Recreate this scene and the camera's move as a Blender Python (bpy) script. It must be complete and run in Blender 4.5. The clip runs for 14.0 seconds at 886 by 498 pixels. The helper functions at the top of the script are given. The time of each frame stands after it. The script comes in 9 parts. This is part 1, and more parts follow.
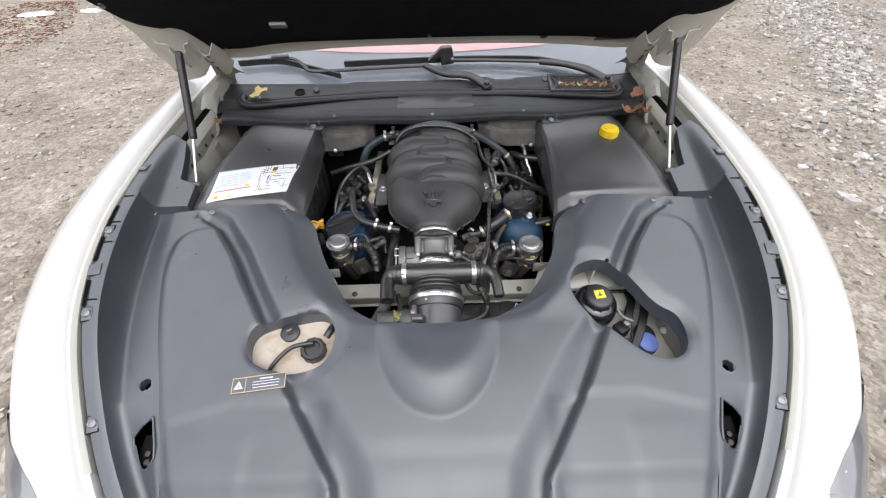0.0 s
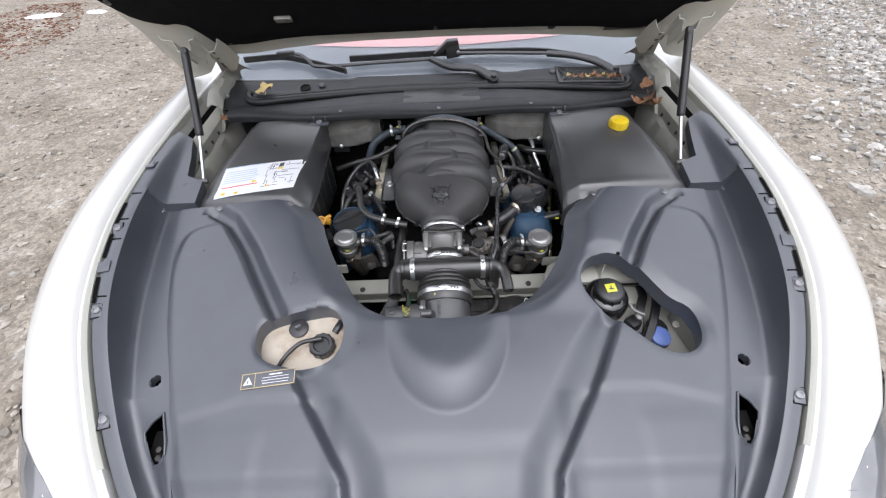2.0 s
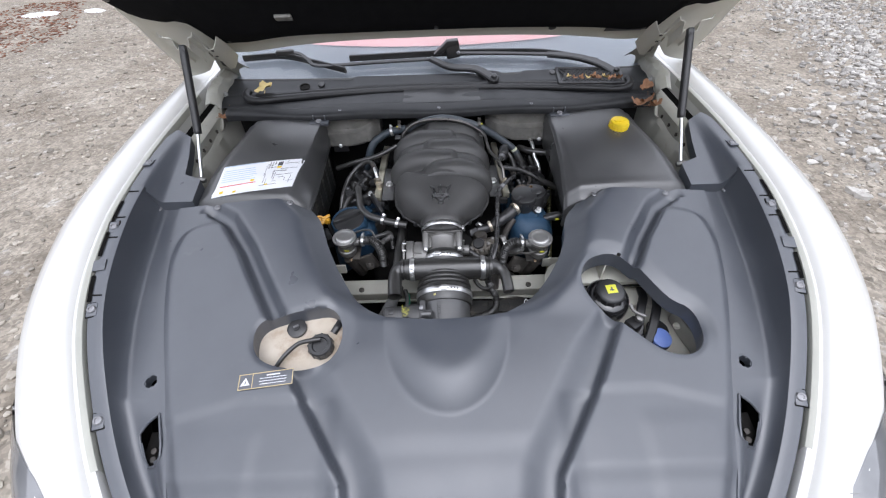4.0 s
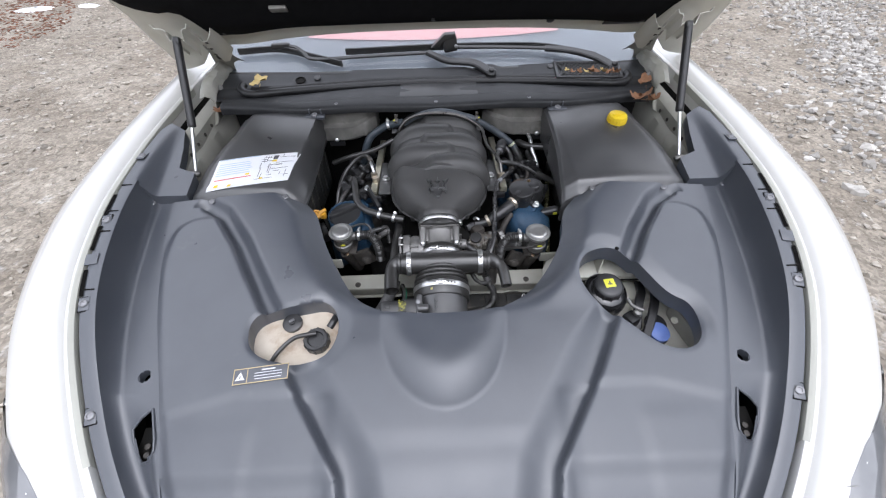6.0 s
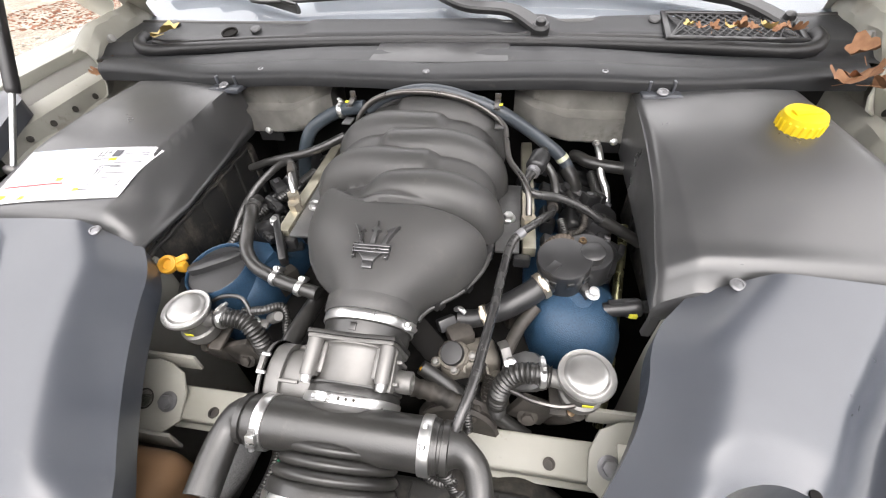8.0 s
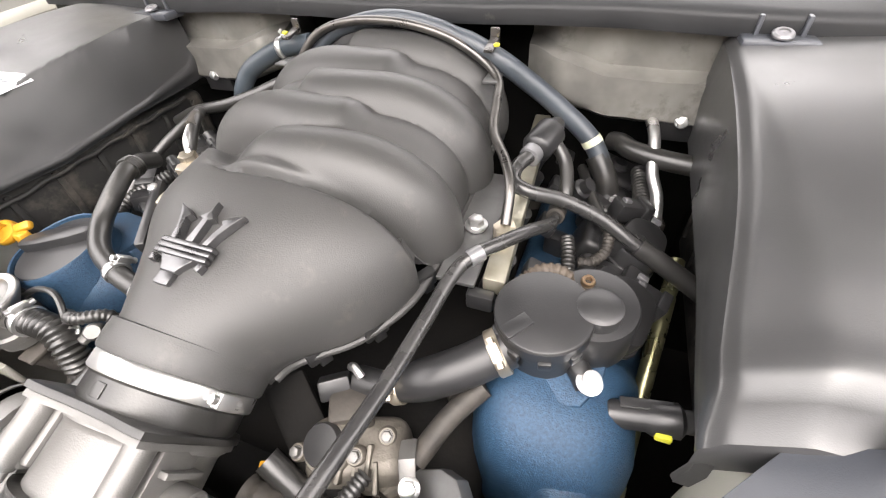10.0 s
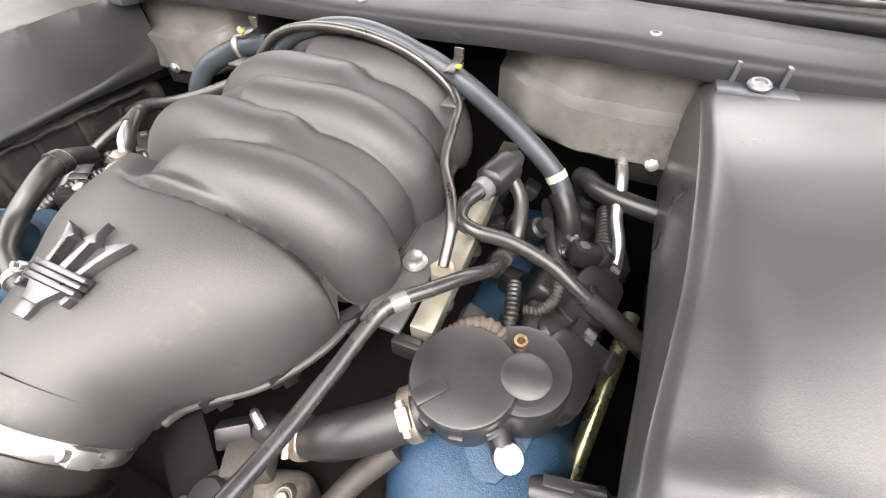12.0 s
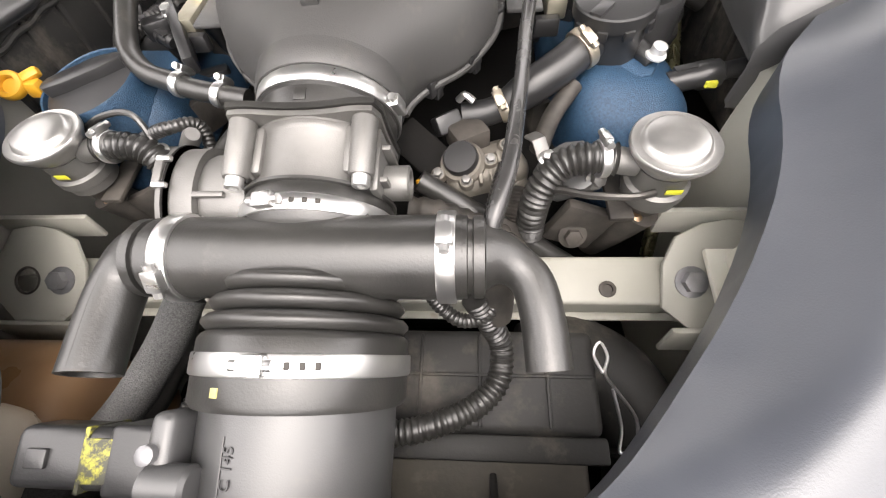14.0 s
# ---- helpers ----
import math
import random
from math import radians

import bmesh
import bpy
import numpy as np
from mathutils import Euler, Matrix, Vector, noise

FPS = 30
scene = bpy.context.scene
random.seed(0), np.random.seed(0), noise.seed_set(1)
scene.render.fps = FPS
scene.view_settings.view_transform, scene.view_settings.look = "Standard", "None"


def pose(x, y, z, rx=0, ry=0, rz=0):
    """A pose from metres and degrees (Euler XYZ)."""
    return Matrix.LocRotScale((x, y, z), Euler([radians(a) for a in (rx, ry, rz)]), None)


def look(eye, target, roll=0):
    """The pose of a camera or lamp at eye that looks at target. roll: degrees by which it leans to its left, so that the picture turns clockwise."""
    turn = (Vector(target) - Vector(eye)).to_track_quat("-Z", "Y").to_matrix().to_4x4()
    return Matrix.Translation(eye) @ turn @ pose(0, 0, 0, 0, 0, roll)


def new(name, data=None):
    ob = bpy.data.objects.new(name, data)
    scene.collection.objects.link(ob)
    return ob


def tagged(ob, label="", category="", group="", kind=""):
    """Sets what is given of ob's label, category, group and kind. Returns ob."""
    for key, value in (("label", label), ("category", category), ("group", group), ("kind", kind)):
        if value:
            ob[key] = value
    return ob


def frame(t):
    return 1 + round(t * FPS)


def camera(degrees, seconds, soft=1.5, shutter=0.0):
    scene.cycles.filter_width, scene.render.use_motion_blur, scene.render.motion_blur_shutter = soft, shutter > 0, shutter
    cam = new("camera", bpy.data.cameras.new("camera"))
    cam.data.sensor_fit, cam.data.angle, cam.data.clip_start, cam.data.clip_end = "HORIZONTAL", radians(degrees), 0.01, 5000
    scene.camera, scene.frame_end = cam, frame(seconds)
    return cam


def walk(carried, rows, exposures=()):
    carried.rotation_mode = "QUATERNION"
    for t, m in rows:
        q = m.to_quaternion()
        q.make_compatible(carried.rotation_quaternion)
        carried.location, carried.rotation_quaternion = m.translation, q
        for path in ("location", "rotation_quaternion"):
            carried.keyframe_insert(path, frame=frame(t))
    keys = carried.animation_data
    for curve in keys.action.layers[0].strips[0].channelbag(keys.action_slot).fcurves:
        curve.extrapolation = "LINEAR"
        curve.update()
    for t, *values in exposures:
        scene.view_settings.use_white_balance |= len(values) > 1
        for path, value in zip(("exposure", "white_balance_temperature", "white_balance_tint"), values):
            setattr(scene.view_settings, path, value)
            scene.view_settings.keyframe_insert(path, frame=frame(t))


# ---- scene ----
cam = camera(95.6, 14.0, soft=1.2)
PATH = [
    (0, (0.012, -0.434, 1.542), (0.026, 1.049, 0.2), -1.4),
    (0.5, (0.015, -0.436, 1.54), (0.011, 1.047, 0.197), -2.0),
    (1, (0.01, -0.431, 1.536), (0.002, 1.045, 0.186), -2.3),
    (1.5, (0.005, -0.432, 1.536), (-0.004, 1.042, 0.184), -2.4),
    (2, (0.005, -0.431, 1.531), (-0.009, 1.043, 0.179), -2.6),
    (2.5, (0.0, -0.429, 1.534), (-0.011, 1.047, 0.185), -2.4),
    (3, (-0.001, -0.425, 1.527), (-0.012, 1.055, 0.181), -2.3),
    (5.5, (-0.001, -0.435, 1.521), (0.013, 1.044, 0.175), -1.5),
    (6, (0.0, -0.429, 1.512), (0.01, 1.043, 0.158), -1.7),
    (6.5, (0.024, -0.329, 1.471), (0.028, 1.119, 0.091), -2.4),
    (7, (0.067, -0.127, 1.378), (0.003, 1.328, 0.008), -4.1),
    (7.2, (0.088, -0.066, 1.346), (-0.038, 1.396, -0.013), -2.6),
    (9.3, (0.189, 0.237, 1.144), (-0.305, 1.651, -0.181), -7.9),
    (9.5, (0.191, 0.249, 1.136), (-0.32, 1.643, -0.204), -7.4),
    (10, (0.237, 0.315, 1.101), (-0.336, 1.668, -0.256), -3.9),
    (10.5, (0.277, 0.388, 1.078), (-0.275, 1.757, -0.271), 3.2),
    (11, (0.293, 0.406, 1.089), (-0.247, 1.791, -0.248), 4.3),
    (11.5, (0.298, 0.397, 1.094), (-0.254, 1.791, -0.231), 3.1),
    (12, (0.267, 0.374, 1.102), (-0.282, 1.743, -0.249), 1.5),
    (12.5, (0.198, 0.3, 1.107), (-0.298, 1.604, -0.326), -0.8),
    (13, (0.147, 0.211, 1.081), (-0.21, 1.464, -0.436), -2.1),
    (13.5, (0.123, 0.151, 1.067), (-0.107, 1.323, -0.537), -4.4),
    (14, (0.109, 0.123, 1.038), (-0.053, 1.27, -0.593), -6.8),
]
EXPOSURES = [(0, 0.66, 6400, 14), (3, 0.57, 6100, 14), (5.5, 0.59, 6050, 14), (6.5, 0.64, 6100, 14), (7.2, 1.16, 6450, 13), (9.5, 2.00, 6950, 15), (11, 2.40, 7050, 15), (12.5, 2.25, 7050, 15), (14, 1.92, 7050, 15)]
walk(cam, [(t, look(eye, target, roll)) for t, eye, target, roll in PATH], EXPOSURES)

# world: overcast sky, weak wide sun
world = bpy.data.worlds.new("world")
scene.world = world
world.use_nodes = True
wn, wl = world.node_tree.nodes, world.node_tree.links
sky = wn.new("ShaderNodeTexSky")
sky.sky_type = "NISHITA"
sky.sun_disc = False
sky.sun_elevation, sky.sun_rotation = radians(65), radians(164)
sky.air_density, sky.dust_density, sky.ozone_density = 1.0, 4.0, 1.0
hue = wn.new("ShaderNodeHueSaturation")
hue.inputs["Saturation"].default_value = 0.12
wl.new(sky.outputs["Color"], hue.inputs["Color"])
veil = wn.new("ShaderNodeMix")
veil.data_type = "RGBA"
veil.inputs["Factor"].default_value = 0.72
veil.inputs["B"].default_value = (5.1, 5.2, 5.35, 1)  # even cloud cover over the clear sky
wl.new(hue.outputs["Color"], veil.inputs["A"])
wl.new(veil.outputs["Result"], wn["Background"].inputs["Color"])
wn["Background"].inputs["Strength"].default_value = 0.24
sun_data = bpy.data.lights.new("sun", "SUN")
sun_data.energy, sun_data.angle, sun_data.color = 0.60, radians(70), (1.0, 0.98, 0.95)
sun = new("sun", sun_data)
sun.matrix_world = look((0.6, -1.7, 5.4), (0, 0.3, 0.8))


# ---- materials ----
def mat(name, c1, c2=None, rough=0.5, metal=0.0, scale=12.0, bump=0.1, bscale=300.0, spec=0.5, coat=0.0, rvar=0.12,
        trans=0.0, dirt=None, dirt_amount=0.0, dirt_scale=9.0):
    """Two-scale noise in colour, roughness and relief; dirt: a second colour laid on in patches."""
    c2 = c2 or tuple(min(1, v * 1.25) for v in c1)
    m = bpy.data.materials.new(name)
    m.use_nodes = True
    n, l = m.node_tree.nodes, m.node_tree.links
    b = n["Principled BSDF"]
    co = n.new("ShaderNodeTexCoord")
    def noise_tex(s, detail=4, rough_=0.55):
        t = n.new("ShaderNodeTexNoise")
        t.inputs["Scale"].default_value, t.inputs["Detail"].default_value, t.inputs["Roughness"].default_value = s, detail, rough_
        l.new(co.outputs["Object"], t.inputs["Vector"])
        return t
    big, fine = noise_tex(scale), noise_tex(bscale, 2)
    def ramp(fac, lo, hi):
        r = n.new("ShaderNodeMapRange")
        r.inputs["From Min"].default_value, r.inputs["From Max"].default_value = lo, hi
        l.new(fac, r.inputs["Value"])
        return r.outputs["Result"]
    mix = n.new("ShaderNodeMix")
    mix.data_type = "RGBA"
    mix.inputs["A"].default_value, mix.inputs["B"].default_value = (*c1, 1), (*c2, 1)
    l.new(ramp(big.outputs["Fac"], 0.3, 0.7), mix.inputs["Factor"])
    colour = mix.outputs["Result"]
    if dirt:
        patch = noise_tex(dirt_scale, 8, 0.7)
        m2 = n.new("ShaderNodeMix")
        m2.data_type = "RGBA"
        m2.inputs["B"].default_value = (*dirt, 1)
        l.new(colour, m2.inputs["A"])
        l.new(ramp(patch.outputs["Fac"], 0.72 - 0.4 * dirt_amount, 0.85 - 0.25 * dirt_amount), m2.inputs["Factor"])
        colour = m2.outputs["Result"]
    l.new(colour, b.inputs["Base Color"])
    r = n.new("ShaderNodeMapRange")
    r.inputs["From Min"].default_value, r.inputs["From Max"].default_value = 0.3, 0.7
    r.inputs["To Min"].default_value, r.inputs["To Max"].default_value = max(0.02, rough - rvar / 2), min(1, rough + rvar / 2)
    l.new(big.outputs["Fac"], r.inputs["Value"])
    l.new(r.outputs["Result"], b.inputs["Roughness"])
    b.inputs["Metallic"].default_value = metal
    b.inputs["Specular IOR Level"].default_value = spec
    b.inputs["Coat Weight"].default_value = coat
    b.inputs["Coat Roughness"].default_value = 0.05
    b.inputs["Transmission Weight"].default_value = trans
    if bump:
        bp = n.new("ShaderNodeBump")
        bp.inputs["Strength"].default_value, bp.inputs["Distance"].default_value = bump, 0.001
        l.new(fine.outputs["Fac"], bp.inputs["Height"])
        l.new(bp.outputs["Normal"], b.inputs["Normal"])
    return m


PLASTIC = mat("grey_black_plastic", (0.059, 0.065, 0.078), (0.074, 0.081, 0.095), 0.36, scale=11, bump=0.12, bscale=1000, rvar=0.18, spec=1.0,
              dirt=(0.105, 0.108, 0.116), dirt_amount=0.22, dirt_scale=9)
PLASTIC_E = mat("black_moulded_plastic", (0.050, 0.0503, 0.0515), (0.066, 0.0663, 0.0675), 0.37, scale=11, bump=0.10, bscale=1200, rvar=0.20, spec=1.0,
                dirt=(0.085, 0.081, 0.074), dirt_amount=0.24, dirt_scale=35)
PLASTIC_D = mat("black_plastic", (0.018, 0.018, 0.019), (0.028, 0.028, 0.029), 0.36, spec=0.7, scale=30, bump=0.1, bscale=700, dirt=(0.05, 0.048, 0.044), dirt_amount=0.16, dirt_scale=30)
SEAL = mat("black_seal_rubber", (0.010, 0.010, 0.011), (0.017, 0.017, 0.018), 0.42, spec=0.5, scale=25, bump=0.12, bscale=500)
COWL = mat("weathered_black_plastic", (0.020, 0.021, 0.023), (0.032, 0.033, 0.035), 0.50, scale=14, bump=0.12, bscale=900, rvar=0.16, spec=0.4,
           dirt=(0.075, 0.071, 0.064), dirt_amount=0.26, dirt_scale=26)
MANIFOLD = mat("manifold_plastic", (0.046, 0.0455, 0.045), (0.056, 0.055, 0.054), 0.49, scale=9, bump=0.22, bscale=950, rvar=0.14, spec=0.75,
               dirt=(0.082, 0.078, 0.072), dirt_amount=0.34, dirt_scale=30)
RUBBER = mat("black_rubber", (0.020, 0.0195, 0.019), (0.032, 0.031, 0.029), 0.34, spec=0.9, scale=25, bump=0.14, bscale=600, dirt=(0.062, 0.058, 0.052), dirt_amount=0.30, dirt_scale=32)
DUSTY = mat("dusty_black_plastic", (0.020, 0.020, 0.020), (0.032, 0.031, 0.029), 0.6, scale=20, bump=0.15, bscale=400,
            dirt=(0.13, 0.115, 0.095), dirt_amount=0.55, dirt_scale=14)
GRIME = mat("grimy_metal", (0.03, 0.028, 0.026), (0.09, 0.08, 0.07), 0.6, metal=0.3, scale=40, bump=0.3, bscale=250)
# near-black base puts the deep bay's shade in colour; also for gaps, grille, guard
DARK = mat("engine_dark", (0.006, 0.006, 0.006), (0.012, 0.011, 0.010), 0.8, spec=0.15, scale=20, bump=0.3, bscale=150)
ALU = mat("cast_aluminium", (0.185, 0.181, 0.175), (0.25, 0.245, 0.237), 0.50, metal=0.7, scale=30, bump=0.20, bscale=1000, rvar=0.12,
          dirt=(0.11, 0.105, 0.095), dirt_amount=0.22, dirt_scale=28)
PRESSED = mat("pressed_aluminium", (0.46, 0.455, 0.445), (0.55, 0.545, 0.53), 0.38, metal=0.9, scale=50, bump=0.06, bscale=700, rvar=0.15)
STEEL = mat("bright_steel", (0.72, 0.72, 0.72), (0.80, 0.80, 0.79), 0.33, metal=0.95, scale=40, bump=0.05, bscale=500)
PIPE = mat("coated_steel_pipe", (0.13, 0.125, 0.12), (0.20, 0.19, 0.18), 0.32, metal=0.9, scale=40, bump=0.05, bscale=400)
SATIN = mat("satin_black_pipe", (0.035, 0.035, 0.036), (0.055, 0.054, 0.053), 0.26, metal=0.2, spec=0.9, scale=40, bump=0.04, bscale=400)
BAND = mat("plated_band", (0.55, 0.48, 0.38), (0.66, 0.60, 0.50), 0.4, metal=0.9, scale=80, bump=0.1)
BRASS = mat("brass", (0.55, 0.38, 0.24), (0.66, 0.48, 0.32), 0.35, metal=1.0, scale=80, bump=0.1)
LIP = mat("cream_lip_paint", (0.36, 0.36, 0.32), (0.42, 0.42, 0.37), 0.4, scale=8, bump=0.05, bscale=300)
# cream of BODY with shade darkened into its base; the patches are dirt
BAYPAINT = mat("shaded_dirty_cream", (0.23, 0.225, 0.20), (0.30, 0.295, 0.265), 0.45, scale=9, bump=0.08, bscale=300,
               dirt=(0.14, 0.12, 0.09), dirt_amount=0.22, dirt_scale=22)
# cream of BODY at mid tone: bay shadow in its base, dirt in patches
MIDPAINT = mat("half_shaded_dirty_cream", (0.30, 0.297, 0.255), (0.38, 0.374, 0.33), 0.42, scale=9, bump=0.06, bscale=300,
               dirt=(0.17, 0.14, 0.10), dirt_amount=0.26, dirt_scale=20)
WHITE = mat("pearl_white_paint", (0.66, 0.655, 0.63), (0.69, 0.685, 0.66), 0.25, scale=3, bump=0.02, bscale=900, coat=0.6, rvar=0.05)
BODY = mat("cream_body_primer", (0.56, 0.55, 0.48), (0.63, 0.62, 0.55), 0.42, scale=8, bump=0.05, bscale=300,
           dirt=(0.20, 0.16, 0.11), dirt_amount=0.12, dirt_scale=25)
BLUE = mat("blue_crackle_paint", (0.010, 0.034, 0.072), (0.030, 0.078, 0.14), 0.50, scale=420, bump=0.8, bscale=800, rvar=0.2)
YELLOW = mat("yellow_plastic", (0.80, 0.56, 0.01), (0.86, 0.64, 0.03), 0.4, scale=20, bump=0.03)
ORANGE = mat("orange_plastic", (0.55, 0.27, 0.02), (0.62, 0.33, 0.03), 0.4, scale=20, bump=0.03)
TAG_Y = mat("yellow_paint_mark", (0.62, 0.60, 0.03), (0.70, 0.68, 0.08), 0.5, scale=120, bump=0.05)
BLUECAP = mat("blue_plastic", (0.10, 0.16, 0.42), (0.13, 0.20, 0.48), 0.45, scale=20, bump=0.03)
CREAM = mat("cream_translucent_plastic", (0.44, 0.37, 0.28), (0.60, 0.54, 0.46), 0.30, scale=11, bump=0.03,
            dirt=(0.30, 0.18, 0.10), dirt_amount=0.50, dirt_scale=8)
COOLANT = mat("orange_filled_tank", (0.27, 0.155, 0.080), (0.36, 0.220, 0.125), 0.3, scale=10, bump=0.03)
PAPER = mat("white_label", (0.74, 0.76, 0.80), (0.82, 0.83, 0.85), 0.5, scale=20, bump=0.02)
INK = mat("dark_ink", (0.08, 0.08, 0.09), None, 0.6, scale=50, bump=0)
RED = mat("red_ink", (0.6, 0.05, 0.05), None, 0.6, scale=50, bump=0)
BLUEINK = mat("blue_ink", (0.46, 0.54, 0.64), None, 0.6, scale=50, bump=0)
PAD = mat("black_felt", (0.006, 0.006, 0.007), (0.010, 0.010, 0.011), 0.95, scale=40, bump=0.4, bscale=500, spec=0.1)
FIREWALL = mat("foil_heat_shield", (0.15, 0.145, 0.135), (0.33, 0.32, 0.295), 0.42, metal=0.35, scale=11, bump=0.2, bscale=120,
               dirt=(0.060, 0.054, 0.045), dirt_amount=0.42, dirt_scale=13)
GLASS = mat("windscreen_glass", (0.92, 0.95, 0.96), (0.94, 0.96, 0.97), 0.02, scale=4, bump=0, rvar=0.0, trans=1.0)
LENS = mat("headlamp_lens", (0.11, 0.115, 0.12), (0.30, 0.30, 0.31), 0.05, scale=4, bump=0, coat=1.0, rvar=0.02)
CHROME = mat("chrome", (0.8, 0.8, 0.8), (0.85, 0.85, 0.85), 0.08, metal=1.0, bump=0)
LEAF = mat("dry_leaf", (0.21, 0.10, 0.05), (0.36, 0.19, 0.10), 0.75, scale=60, bump=0.5, bscale=200)
LEAF_Y = mat("yellow_leaf", (0.50, 0.36, 0.12), (0.58, 0.46, 0.2), 0.7, scale=60, bump=0.5, bscale=200)
SNOW = mat("snow", (0.8, 0.82, 0.85), (0.88, 0.89, 0.9), 0.7, scale=20, bump=0.5, bscale=80)
INTERIOR = mat("red_panel", (0.78, 0.46, 0.47), (0.80, 0.52, 0.52), 0.6, scale=20, bump=0.1)


# ---- mesh helpers ----
def base(ob):
    """World place of an object that is only shifted."""
    v = Vector((0, 0, 0))
    while ob:
        v += ob.location
        ob = ob.parent
    return v


def thing(name, at, label, category, group="", kind=""):
    ob = new(name)
    ob.location = at
    ob.empty_display_size = 0.02
    return tagged(ob, label, category, group, kind)


def mesh_of(bm, material, origin, smooth=True, angle=0.6):
    bm.normal_update()
    if smooth:
        for f in bm.faces:
            f.smooth = True
        for e in bm.edges:
            if len(e.link_faces) == 2 and e.calc_face_angle(0) > angle:
                e.smooth = False
    me = bpy.data.meshes.new("mesh")
    bmesh.ops.translate(bm, verts=bm.verts, vec=-origin)
    bm.to_mesh(me)
    bm.free()
    for m_ in (material if isinstance(material, (list, tuple)) else [material]):
        me.materials.append(m_)
    return me


def part(name, bm, material, parent, label="", smooth=True, angle=0.6):
    ob = new(name, mesh_of(bm, material, base(parent), smooth, angle))
    ob.data.name = name
    ob.parent = parent
    return tagged(ob, label)


def single(name, bm, material, label, category, group="", kind="", smooth=True, angle=0.6):
    """A thing that is one mesh, its origin at the middle of its base."""
    vs = [v.co for v in bm.verts]
    lo = Vector([min(v[i] for v in vs) for i in range(3)])
    hi = Vector([max(v[i] for v in vs) for i in range(3)])
    o = Vector(((lo.x + hi.x) / 2, (lo.y + hi.y) / 2, lo.z))
    ob = new(name, mesh_of(bm, material, o, smooth, angle))
    ob.data.name = name
    ob.location = o
    return tagged(ob, label, category, group, kind)


def frame_to(p, axis, up=(0, 0, 1)):
    """A matrix whose z runs along axis, at p."""
    z = Vector(axis).normalized()
    u = Vector(up)
    if abs(z.dot(u.normalized())) > 0.98:
        u = Vector((0, 1, 0))
    x = u.cross(z).normalized()
    y = z.cross(x)
    m = Matrix((x, y, z)).transposed().to_4x4()
    m.translation = p
    return m


def grid_faces(bm, rows, close_u=False, close_v=False):
    vs = [[bm.verts.new(p) for p in r] for r in rows]
    nu, nv = len(vs), len(vs[0])
    for i in range(nu if close_u else nu - 1):
        for j in range(nv if close_v else nv - 1):
            a, b, c, d = vs[i][j], vs[(i + 1) % nu][j], vs[(i + 1) % nu][(j + 1) % nv], vs[i][(j + 1) % nv]
            q = []
            for v in (a, b, c, d):
                if v not in q:
                    q.append(v)
            if len(q) > 2:
                bm.faces.new(q)
    return vs


def lathe(profile, m=None, seg=32, bm=None, arc=None):
    """profile: (radius, height) pairs from below to above."""
    bm = bm or bmesh.new()
    m = m or Matrix()
    rows = []
    for r, h in profile:
        rows.append([m @ Vector((max(r, 1e-5) * math.cos(2 * math.pi * k / seg), max(r, 1e-5) * math.sin(2 * math.pi * k / seg), h)) for k in range(seg)])
    vs = grid_faces(bm, [list(r) for r in zip(*rows)], close_u=True)
    for k in (0, -1):
        if profile[k][0] > 1e-4:
            ring = [v[k] for v in vs]
            bm.faces.new(ring if k == -1 else ring[::-1])
    return bm


def curve_points(pts, step=0.004):
    """A smooth line through pts."""
    p = [Vector(q) for q in pts]
    if len(p) == 2:
        n = max(2, int((p[1] - p[0]).length / step))
        return [p[0].lerp(p[1], k / n) for k in range(n + 1)]
    p = [2 * p[0] - p[1]] + p + [2 * p[-1] - p[-2]]
    out = []
    for i in range(1, len(p) - 2):
        a, b, c, d = p[i - 1:i + 3]
        n = max(2, int((c - b).length / step))
        for k in range(n):
            t = k / n
            out.append(0.5 * ((2 * b) + (c - a) * t + (2 * a - 5 * b + 4 * c - d) * t * t + (3 * b - a - 3 * c + d) * t ** 3))
    out.append(p[-2])
    return out


def tube(pts, r, seg=12, step=0.004, bm=None, ribs=0.0, rib=0.0, hollow=False):
    """A pipe along pts. r: a radius or a function of 0..1; ribs: pitch of corrugation, rib: its height."""
    bm = bm or bmesh.new()
    if ribs:
        step = min(step, ribs / 4)
    line = curve_points(pts, step)
    dist, rows, up, total = 0.0, [], None, sum((b - a).length for a, b in zip(line, line[1:]))
    for i, q in enumerate(line):
        if i:
            dist += (q - line[i - 1]).length
        d = (line[min(i + 1, len(line) - 1)] - line[max(i - 1, 0)]).normalized()
        if up is None:
            up = d.orthogonal().normalized()
        up = (up - d * up.dot(d)).normalized()
        side = d.cross(up)
        rr = r(dist / total) if callable(r) else r
        if ribs:
            rr += rib * (0.5 + 0.5 * math.cos(2 * math.pi * dist / ribs)) ** 0.7
        rows.append([q + rr * (math.cos(2 * math.pi * k / seg) * up + math.sin(2 * math.pi * k / seg) * side) for k in range(seg)])
    vs = grid_faces(bm, rows, close_v=True)
    if hollow:
        for end, a, b in ((vs[0], line[0], line[1]), (vs[-1], line[-1], line[-2])):
            d = (b - a).normalized()
            prev = end
            for shrink, deep in ((0.8, 0.0), (0.78, 0.02)):
                ring = [bm.verts.new(a + (v.co - a) * shrink + d * deep) for v in end]
                for k in range(seg):
                    bm.faces.new((prev[k], prev[(k + 1) % seg], ring[(k + 1) % seg], ring[k]))
                prev = ring
            bm.faces.new(prev)
        bmesh.ops.recalc_face_normals(bm, faces=bm.faces)
    else:
        bm.faces.new(vs[0][::-1])
        bm.faces.new(vs[-1])
    return bm


